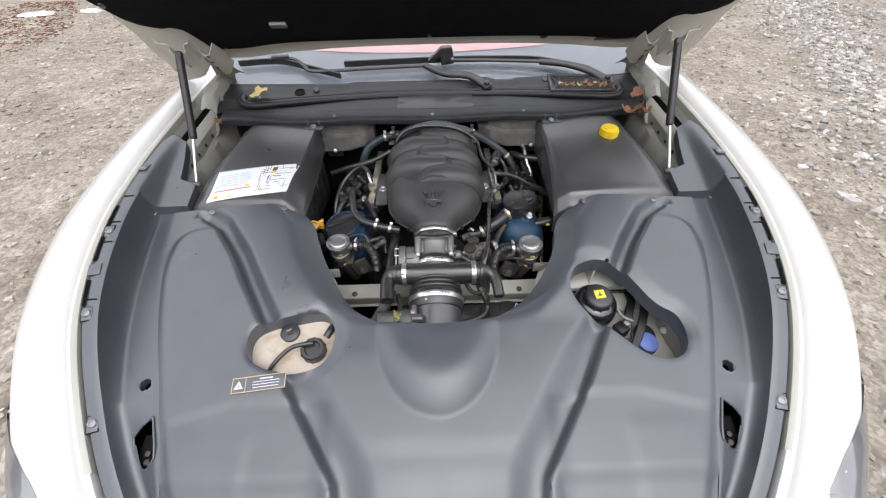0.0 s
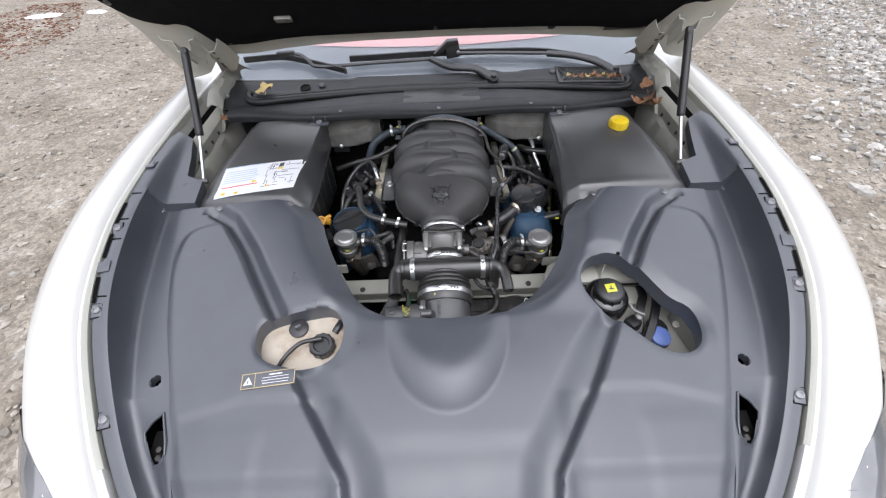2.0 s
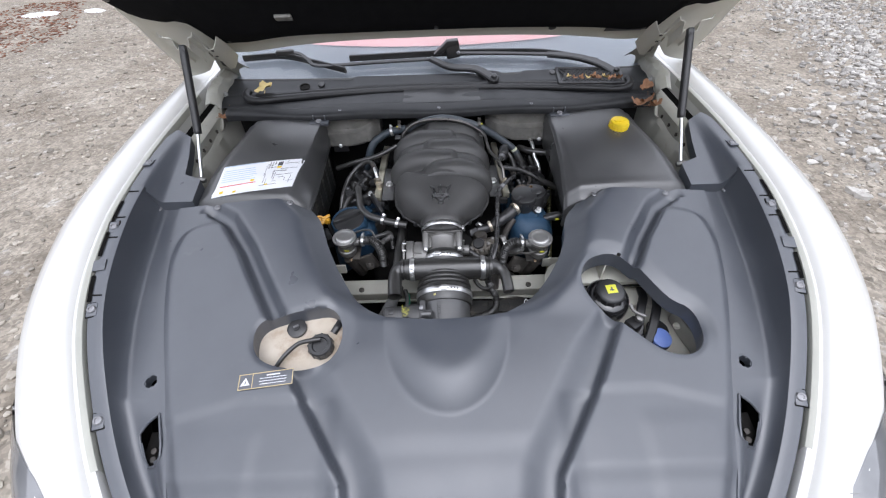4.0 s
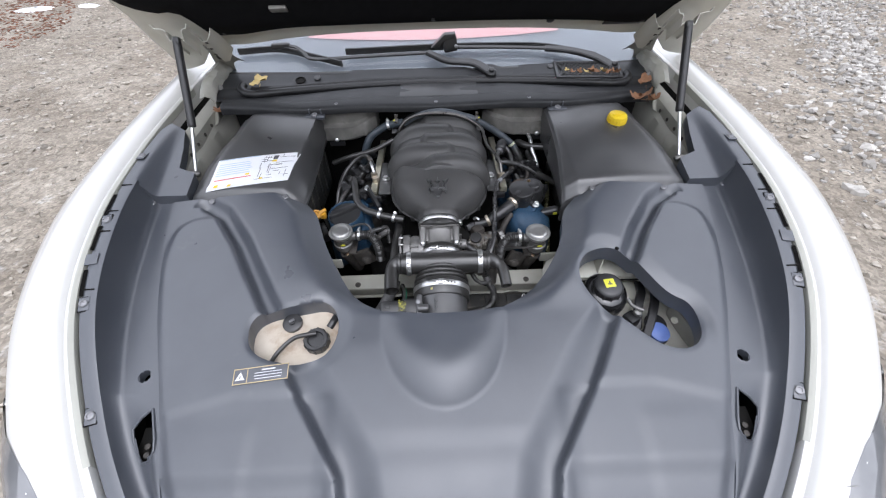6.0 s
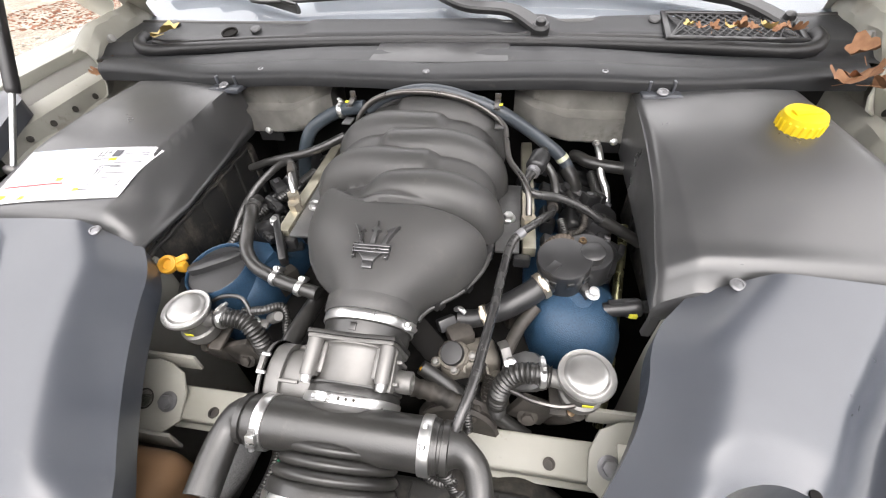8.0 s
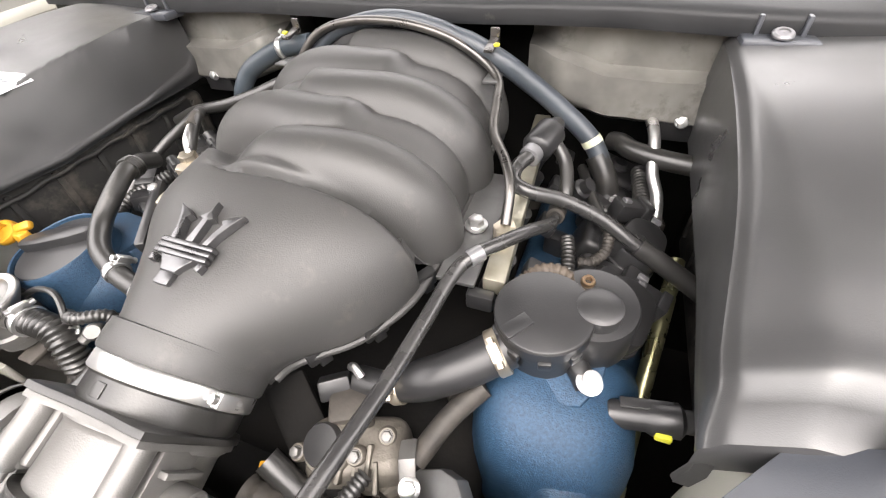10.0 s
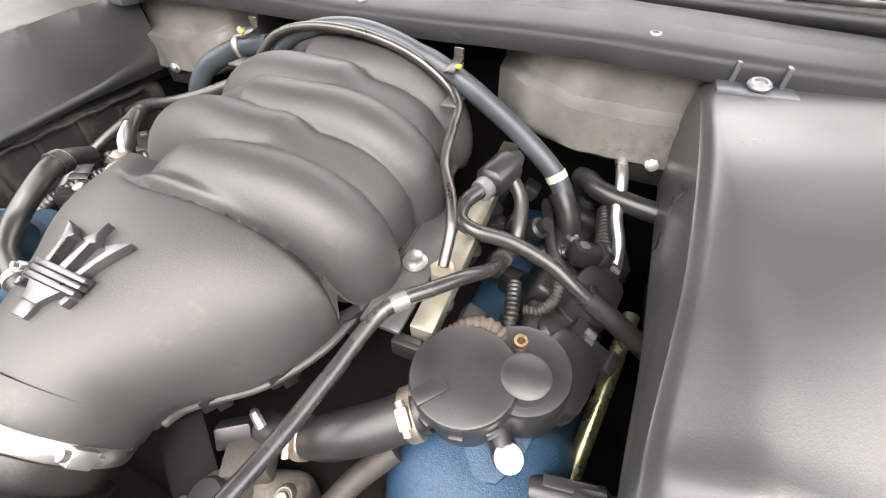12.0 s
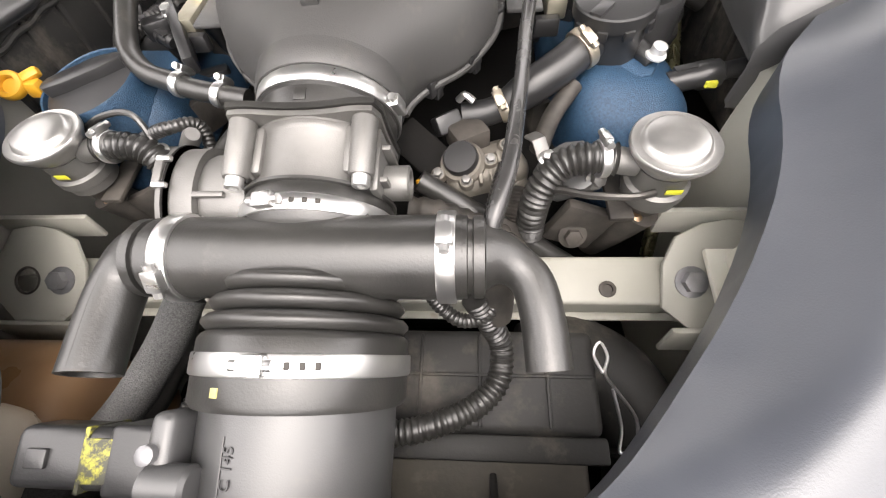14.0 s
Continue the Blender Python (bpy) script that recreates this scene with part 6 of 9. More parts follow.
def manifold():
    th = thing("intake_manifold", (0, 0.6, 0.79), "matt black plastic intake manifold with interleaved curved runners", "intake manifold")
    bm = bmesh.new()
    rows = []
    for y in np.concatenate([np.linspace(0.399, 0.50, 18)[:-1], np.linspace(0.50, 0.87, 230)]):
        row = []
        for j in range(151):
            phi = radians(-150 + 300 * j / 150)
            u = phi / radians(95)
            lift = 0.0
            if abs(u) < 1.3:
                lift = run_height(max(-1, min(1, u)), y) - 0.0215 * smooth01(y - 0.046 * smooth01(-u, 0.10, 0.50), 0.511, 0.531)
            # seam bead round the lower edge, and the narrower lower half
            sm = seam_angle(y)
            lift += 0.003 * math.exp(-((abs(phi) - sm) / 0.05) ** 2) - 0.020 * smooth01(abs(phi), sm + 0.03, sm + 0.16) * smooth01(y, 0.412, 0.44)
            row.append(manifold_point(phi, y, lift if lift else 1e-6))
        rows.append(row)
    grid_faces(bm, rows)
    bmesh.ops.recalc_face_normals(bm, faces=bm.faces)
    body = part("body", bm, MANIFOLD, th, angle=1.1)
    # lower flange with clips
    for s in (-1, 1):
        line = [manifold_point(s * seam_angle(y), y, 0.003) for y in (0.404, 0.412, 0.42, 0.43, 0.44, 0.46, 0.49, 0.52, 0.58, 0.66, 0.74, 0.80)]
        part("flange", tube(line, 0.0036, 10, 0.006), MANIFOLD, body, "moulded flange")
        for y in (0.440, 0.472, 0.525):
            p = manifold_point(s * (seam_angle(y) + 0.12), y, 0.002)
            bm = box((0.010, 0.022, 0.016), Matrix.Translation(p) @ Matrix.Rotation(s * -0.5, 4, "Z"), 0.002)
            box((0.004, 0.010, 0.020), Matrix.Translation(p + Vector((s * 0.004, 0, -0.003))) @ Matrix.Rotation(s * -0.5, 4, "Z"), 0.001, 2, bm)
            part("snap_clip", bm, PLASTIC_D, body, "black snap clip")
    part("collar", lathe([(0.050, -0.010), (0.0550, -0.010), (0.0562, -0.008), (0.0568, 0.003), (0.0565, 0.010), (0.05, 0.012)], axis_frame(0.2195), 56), MANIFOLD, body)
    part("seam", tube([manifold_point(-0.1, y, 0.0001) for y in (0.400, 0.406)], 0.0007, 6, 0.01), MANIFOLD, body)
    # badge: three prongs on a stepped foot
    m = Matrix.Translation((-0.003, 0.443, spline(0.443, MY, MT) + 0.0005)) @ Matrix.Rotation(math.atan(0.27), 4, "X")
    bm = bmesh.new()
    prong = [(0.0115, 0.001), (0.0165, 0.001), (0.0185, 0.010), (0.0230, 0.020), (0.0285, 0.029), (0.0215, 0.0265), (0.0135, 0.0215), (0.0165, 0.0185), (0.0135, 0.010)]
    middle = [(-0.0032, 0.001), (0.0032, 0.001), (0.0022, 0.020), (0.0062, 0.0215), (0.0010, 0.027), (0.0, 0.036), (-0.0010, 0.027), (-0.0062, 0.0215), (-0.0022, 0.020)]
    for outline_ in (prong, [(-x_, y_) for x_, y_ in prong[::-1]], middle):
        slab(outline_, 0.0065, m, 0.0009, bm)
    for k in range(3):
        box((0.046, 0.0040, 0.0066 - 0.0004 * k), m @ Matrix.Translation((0, -0.0005 - 0.0042 * k, 0.0032)), 0.0012, 2, bm)
    slab([(-0.014, -0.011), (0.014, -0.011), (0.0085, -0.018), (0.0065, -0.022), (-0.0065, -0.022), (-0.0085, -0.018)], 0.0060, m, 0.0008, bm)
    box((0.0125, 0.0095, 0.0050), m @ Matrix.Translation((0, -0.0265, 0.0025)), 0.0012, 2, bm)
    for sx in (-1, 1):
        slab([(sx * 0.0185, -0.012), (sx * 0.0225, -0.012), (sx * 0.0215, -0.0175), (sx * 0.0175, -0.0165)], 0.0056, m, 0.0008, bm)
    badge = mat("dark_chrome", (0.15, 0.15, 0.155), (0.22, 0.22, 0.225), 0.30, metal=0.85, scale=60, bump=0.05)
    part("badge", bm, badge, body, "dark chrome three-pronged badge")


manifold()

# ---- throttle body and intake hose ----
def throttle():
    th = thing("throttle_body", along(0.16, 0, -0.05), "cast aluminium throttle body between rubber hoses", "throttle body")
    bm = lathe([(0.042, 0.120), (0.0470, 0.122), (0.0480, 0.126), (0.0475, 0.130), (0.0475, 0.166), (0.0490, 0.169), (0.0510, 0.1705), (0.0510, 0.174), (0.042, 0.175)], axis_frame(0), 56)
    part("barrel", bm, ALU, th)
    # square flange with a rubber gasket and the neck hose behind it
    square = rounded([(-0.050, 0.018), (-0.051, 0.054), (-0.036, 0.0555), (-0.018, 0.0525), (0.0, 0.0515), (0.018, 0.0525), (0.036, 0.0555), (0.051, 0.054), (0.050, 0.018), (0.052, -0.02), (0.03, -0.05), (-0.03, -0.05), (-0.052, -0.02)], 1)
    turn = axis_frame(0.1722) @ Matrix.Rotation(math.pi, 4, "Z")
    part("rear_flange", slab([(x, y) for x, y in square], 0.0042, turn, 0.0008), ALU, th)
    turn = axis_frame(0.1768) @ Matrix.Rotation(math.pi, 4, "Z")
    part("gasket", slab([(x * 1.03, y * 1.03) for x, y in square], 0.0045, turn, 0.001), RUBBER, th, "black gasket")
    for x in (-0.0415, 0.0405):
        bm = lathe([(0.0074, 0.133), (0.0082, 0.135), (0.0086, 0.168), (0.0088, 0.1735)], axis_frame(0, x, 0.044), 24)
        sx = math.copysign(1, x)
        box((0.012, 0.022, 0.038), axis_frame(0.1535, x - sx * 0.002, 0.034), 0.002, 2, bm)
        box((0.008, 0.012, 0.034), axis_frame(0.1545, x - sx * 0.010, 0.036), 0.003, 2, bm)
        post = part("bolt_post", bm, ALU, th, "aluminium bolt post")
        part("bolt", lathe([(0, 0.129), (0.0030, 0.129), (0.0032, 0.126), (0.0052, 0.126), (0.0058, 0.127), (0.0058, 0.133)], axis_frame(0, x, 0.044), 18), STEEL, post, "socket-head bolt")
    # gear housing with its cover facing sideways
    oval = rounded([(-0.032, -0.040), (0.004, -0.046), (0.030, -0.036), (0.040, -0.006), (0.034, 0.026), (0.012, 0.038), (-0.020, 0.036), (-0.036, 0.004)], 2)
    side = Matrix((AXU, AXD, Vector((-1, 0, 0)))).transposed().to_4x4()
    side.translation = along(0.136, -0.040, 0.002)
    bm = slab([(p * 0.86, q * 0.80) for p, q in oval], 0.040, side, 0.010)
    mid = side.copy()
    mid.translation = along(0.136, -0.074, 0.002)
    slab([(p * 0.95, q * 0.94) for p, q in oval], 0.018, mid, 0.003, bm)
    mo = part("motor_housing", bm, ALU, th, "rounded motor housing", angle=0.8)
    part("motor_can", lathe([(0.0, 0.098), (0.014, 0.099), (0.018, 0.103), (0.019, 0.110), (0.019, 0.168), (0.015, 0.171)], axis_frame(0, -0.062, -0.004), 28), ALU, mo)
    part("rib", box((0.034, 0.005, 0.004), axis_frame(0.126, -0.070, 0.035), 0.001), ALU, mo)
    far = side.copy()
    far.translation = along(0.136, -0.0925, 0.002)
    cp = part("cover_plate", slab(oval, 0.0065, far, 0.0018), ALU, mo, "flat cover plate")
    part("seal_line", slab([(p * 1.012, q * 1.012) for p, q in oval], 0.0016, far, 0), DARK, mo, "dark gasket line", smooth=False)
    for s_ in (0.150, 0.131):
        part("cover_clip", box((0.010, 0.004, 0.004), axis_frame(s_, -0.095, 0.041), 0.001), STEEL, cp, "bright clip end")
    part("clip_bridge", box((0.006, 0.003, 0.018), axis_frame(0.1405, -0.098, 0.0405), 0.001), ALU, cp)
    # side port and its ribs
    p = along(0.143, 0.044, 0.010)
    bm = lathe([(0.016, -0.010), (0.016, 0.003), (0.0125, 0.004), (0.0125, 0.021), (0.011, 0.0222), (0.009, 0.0222), (0.009, 0.012), (0, 0.012)], frame_to(p, (1, 0, 0.0)), 28)
    part("side_port", bm, ALU, th, "open side port")
    bm = box((0.010, 0.030, 0.004), axis_frame(0.160, 0.050, 0.016), 0.001)
    box((0.010, 0.030, 0.004), axis_frame(0.137, 0.049, 0.016), 0.001, 2, bm)
    box((0.006, 0.030, 0.045), axis_frame(0.150, 0.046, 0.020), 0.002, 2, bm)
    part("lug", bm, ALU, th)
    neck = part("neck_hose", lathe([(0.048, 0.180), (0.0500, 0.181), (0.0505, 0.184), (0.0510, 0.196), (0.0525, 0.1975), (0.0525, 0.210), (0.050, 0.212)], axis_frame(0), 56), RUBBER, th, "black rubber neck hose")
    part("mould_mark", box((0.008, 0.002, 0.009), axis_frame(0.189, -0.002, 0.0505), 0.0006), RUBBER, neck)
    clamp_ring(along(0.2035), AXD, 0.0525, 0.0115, 165, "neck_clamp", th)


throttle()


SMEAR0 = mat("faded_yellow", (0.42, 0.38, 0.12), (0.52, 0.47, 0.2), 0.6, scale=200, bump=0.1)


def intake_hose():
    th = thing("intake_hose", along(0.03, 0, -0.07), "black rubber intake hose with bellows and a cross tube", "intake hose")
    prof = [(0.046, -0.005), (0.064, -0.004), (0.066, 0.0), (0.066, 0.034), (0.064, 0.037), (0.061, 0.039)]
    for k in range(3):
        c = 0.0440 + 0.0118 * k
        o = 0.0655 - 0.0030 * k
        prof += [(o - 0.008, c - 0.0058), (o - 0.003, c - 0.0044), (o, c - 0.001), (o, c + 0.001), (o - 0.003, c + 0.0044), (o - 0.008, c + 0.0058)]
    prof += [(0.050, 0.077), (0.046, 0.085), (0.047, 0.096), (0.0500, 0.102), (0.0525, 0.104), (0.0525, 0.124), (0.051, 0.128), (0.0535, 0.1285), (0.0535, 0.1305), (0.045, 0.131)]
    body = part("bellows", lathe(prof, axis_frame(0), 56), RUBBER, th, "ribbed rubber bellows", angle=0.9)
    clamp_ring(along(0.114), AXD, 0.0525, 0.0105, 75, "upper_clamp", th, slots=3)
    clamp_ring(along(0.020), AXD, 0.066, 0.0125, 90, "lower_clamp", th, slots=3)
    part("yellow_mark", box((0.005, 0.001, 0.005), axis_frame(0.006, -0.022, 0.0622) @ Matrix.Rotation(-0.3, 4, "Z"), 0.0003), SMEAR0, body, "yellow paint dab")
    # cross tube
    y0 = along(0.085, 0, 0.029)
    L, R = Vector((-0.102, y0.y, y0.z)), Vector((0.113, y0.y, y0.z))
    ct = part("cross_tube", tube([L + Vector((0.012, 0, 0)), R - Vector((0.012, 0, 0))], lambda t: 0.0262 + 0.0012 * (abs(t - 0.5) < 0.006), 32, 0.004), RUBBER, th, "black rubber cross tube", angle=1.0)
    clamp_ring((-0.077, y0.y, y0.z), (1, 0, 0), 0.0268, 0.011, 150, "tube_clamp", th)
    clamp_ring((0.092, y0.y, y0.z), (1, 0, 0), 0.0268, 0.011, 100, "tube_clamp", th)
    for s, e in ((-1, L), (1, R)):
        if s < 0:
            pts = [e - Vector((s * 0.014, 0, 0)), e, e + Vector((-0.008, -0.003, -0.001)), e + Vector((-0.015, -0.014, -0.004)), e + Vector((-0.017, -0.036, -0.009)), e + Vector((-0.015, -0.072, -0.016))]
        else:
            pts = [e - Vector((s * 0.014, 0, 0)), e, e + Vector((0.014, -0.002, -0.001)), e + Vector((0.028, -0.012, -0.005)), e + Vector((0.034, -0.032, -0.011)), e + Vector((0.037, -0.062, -0.022))]
        r1 = 0.0166 if s < 0 else 0.0130
        elb = part("elbow", tube(pts, lambda t: 0.0235 - (0.0235 - r1) * smooth01(t, 0.05, 0.4), 28, 0.004, hollow=True), RUBBER, th, "black rubber elbow with an open end", angle=0.9)
        part("seam_line", tube([q + Vector((0, -0.001, r1 - 0.0003)) for q in pts[3:]], 0.0005, 6, 0.004), RUBBER, elb)
        for k in range(2):
            part("collar", lathe([(0.022, -0.004), (0.0255, -0.003), (0.0255, 0.003), (0.022, 0.004)], frame_to(e - Vector((s * (0.012 - 0.010 * k), 0, 0)), (1, 0, 0)), 32), RUBBER, elb)
    # lower sensor pipe
    bm = lathe([(0.040, -0.16), (0.0560, -0.155), (0.0575, -0.10), (0.0595, -0.02), (0.0595, -0.004), (0.05, -0.004)], axis_frame(0), 56)
    low = part("sensor_pipe", bm, PLASTIC_E, th, "grey-black plastic air meter pipe")
    part("seam", tube([along(-0.015, -0.016, 0.0575), along(-0.10, -0.016, 0.056)], 0.0006, 6, 0.1), PLASTIC_D, low)
    return th


hose = intake_hose()


def air_meter_text():
    """Moulded lettering on the pipe."""
    for txt, x, ang, size in (("C 145", -0.0255, -9, 0.0085),):
        cu = bpy.data.curves.new("lettering", "FONT")
        cu.body, cu.size, cu.extrude = txt, size, 0.0003
        ob = bpy.data.objects.new("tmp_text", cu)
        scene.collection.objects.link(ob)
        dg = bpy.context.evaluated_depsgraph_get()
        me = bpy.data.meshes.new_from_object(ob.evaluated_get(dg))
        scene.collection.objects.unlink(ob)
        bpy.data.objects.remove(ob)
        b2 = bmesh.new()
        b2.from_mesh(me)
        bpy.data.meshes.remove(me)
        n = Vector((math.sin(radians(ang)), 0, 0)) + AXU * math.cos(radians(ang))
        xdir = AXD
        ydir = n.cross(xdir)
        m = Matrix((xdir, ydir, n)).transposed().to_4x4()
        m.translation = along(-0.040) + n * 0.0598
        bmesh.ops.transform(b2, matrix=m, verts=b2.verts)
        part("lettering", b2, PLASTIC_D, hose, "moulded lettering", smooth=False)


air_meter_text()


SMEAR = mat("smeared_yellow", (0.03, 0.03, 0.025), (0.05, 0.05, 0.03), 0.45, scale=60, bump=0.1, dirt=(0.70, 0.66, 0.05), dirt_amount=0.62, dirt_scale=70)


def air_meter_plug():
    c = along(-0.030, -0.098, 0.038)
    th = thing("sensor_plug", c + Vector((0, 0, -0.03)), "black electrical plug with yellow paint marks on the air meter", "plug")
    m = Matrix.Translation(c) @ Matrix.Rotation(math.atan(0.37), 4, "X")
    part("plug_body", box((0.058, 0.032, 0.026), m @ Matrix.Translation((-0.012, 0, 0)), 0.006, 3), PLASTIC_D, th)
    part("socket", box((0.030, 0.036, 0.030), m @ Matrix.Translation((0.030, 0, 0)), 0.004, 3), PLASTIC_D, th)
    part("mount_plate", box((0.014, 0.060, 0.038), m @ Matrix.Translation((0.048, -0.004, 0.002)), 0.005, 3), PLASTIC_E, th)
    part("boss", lathe([(0.010, 0), (0.010, 0.022), (0.008, 0.024)], frame_to(c + Vector((0.045, -0.014, 0.014)), (1, 0, 0)), 16), PLASTIC_E, th)
    part("yellow_band", box((0.022, 0.022, 0.0012), m @ Matrix.Translation((0.014, 0, 0.0142)), 0.0004), SMEAR, th, "smeared yellow paint")
    part("yellow_clip", box((0.003, 0.033, 0.0275), m @ Matrix.Translation((0.002, 0, 0)), 0.001), SMEAR, th, "yellow locking clip")
    part("yellow_mark", box((0.030, 0.008, 0.001), m @ Matrix.Translation((0.058, -0.026, 0.018)), 0.0003), SMEAR, th, "yellow paint mark")
    part("screw", lathe([(0.005, 0), (0.005, 0.004), (0.003, 0.005)], m @ Matrix.Translation((0.045, 0.006, 0.021)), 12), GREYPIN, th)
    part("latch", box((0.012, 0.010, 0.003), m @ Matrix.Translation((-0.024, 0, 0.0135)), 0.001), PLASTIC_D, th)


air_meter_plug()


# ---- air valves with corrugated hoses ----
def air_valve(s, p):
    p = Vector(p)
    th = thing("air_valve", p - Vector((0, 0, 0.07)), "bright metal air valve with a domed round top", "valve", "air valves")
    ax = Vector((-0.02 * s, -0.10, 1))
    m = frame_to(p, ax)
    prof = [(0.019, -0.022), (0.024, -0.016), (0.028, -0.010), (0.0308, -0.006), (0.0315, -0.004), (0.0315, -0.0015), (0.0305, -0.0003), (0.0265, -0.0012), (0.0245, -0.0008), (0.0225, 0.0032), (0.0205, 0.0044), (0.010, 0.0046), (0.0, 0.0046)]
    part("dome", lathe(prof, m, 48), PRESSED, th, "pressed bright domed cap", angle=0.9)
    bm = lathe([(0.020, -0.060), (0.023, -0.058), (0.023, -0.050), (0.0255, -0.048), (0.0255, -0.040), (0.022, -0.038), (0.022, -0.020)], m, 40)
    body = part("body", bm, ALU, th)
    part("bottom", lathe([(0.009, -0.085), (0.012, -0.080), (0.016, -0.070), (0.018, -0.060)], m, 24), GRIME, body)
    part("nub", lathe([(0.004, 0), (0.006, 0.002), (0.006, 0.010), (0.003, 0.013)], m @ Matrix.Translation((-0.008 * s, -0.014, -0.085)), 14), BRASS, body, "brass drain nub")
    part("yellow_mark", box((0.012, 0.001, 0.005), m @ Matrix.Translation((0.004, -0.0233, -0.030)), 0.0003), TAG_Y, body, "yellow paint mark")
    part("bracket", box((0.020, 0.050, 0.006), m @ Matrix.Translation((-s * 0.024, 0.0, -0.064)), 0.002), GRIME, body, "dark steel bracket")
    # inlet stub, hose and small steel clip
    a = p + Vector((-s * 0.020, 0.002, -0.022))
    b = p + Vector((-s * 0.040, 0.004, -0.020))
    part("stub", tube([a, b], 0.0105, 20, 0.01), ALU, body)
    pts = [b + Vector((s * 0.004, 0, 0)), p + Vector((-s * 0.055, 0.006, -0.020)), p + Vector((-s * 0.074, 0.006, -0.026)), p + Vector((-s * 0.088, 0.000, -0.042)), p + Vector((-s * 0.094, -0.006, -0.066)), p + Vector((-s * 0.094, -0.006, -0.10))]
    part("corrugated_hose", tube(pts, 0.0102, 16, 0.002, ribs=0.0052, rib=0.0028), RUBBER, th, "black corrugated hose", angle=1.2)
    clamp_ring(p + Vector((-s * 0.046, 0.005, -0.020)), (1, 0.1 * s, 0), 0.0130, 0.007, 80, "hose_band", th)
    # thin vacuum line
    c = p + Vector((-s * 0.010, -0.022, -0.030))
    vac = [c, c + Vector((-s * 0.018, -0.004, 0.000)), c + Vector((-s * 0.045, 0.0, -0.002)), c + Vector((-s * 0.075, 0.016, -0.014)), c + Vector((-s * 0.09, 0.02, -0.05))] if s > 0 else \
          [p + Vector((0.012, 0.024, -0.016)), p + Vector((0.035, 0.030, -0.006)), p + Vector((0.066, 0.028, -0.004)), p + Vector((0.082, 0.012, -0.028)), p + Vector((0.088, 0.0, -0.06))]
    part("vacuum_line", tube(vac, 0.0030, 8, 0.004), PIPE if s > 0 else RUBBER, th, "thin vacuum line")
    # foot down to the engine
    bm = tube([p + Vector((0, 0.0, -0.075)), p + Vector((-s * 0.01, 0.01, -0.11)), p + Vector((-s * 0.02, 0.03, -0.16))], 0.016, 16, 0.01)
    part("feed_pipe", bm, GRIME, th, "dark cast feed pipe")
    bm = box((0.05, 0.012, 0.05), Matrix.Translation(p + Vector((-s * 0.050, 0.0, -0.095))) @ Matrix.Rotation(0.4 * s, 4, "Y"), 0.004)
    hex_bolt(p + Vector((-s * 0.055, -0.008, -0.100)), (0, -1, 0.5), 0.008, 0.006, 1.6, bm)
    part("mount_plate", bm, GRIME, th, "dark mounting plate with a bolt")


air_valve(1, (0.252, 0.357, 0.838))
air_valve(-1, (-0.262, 0.386, 0.838))


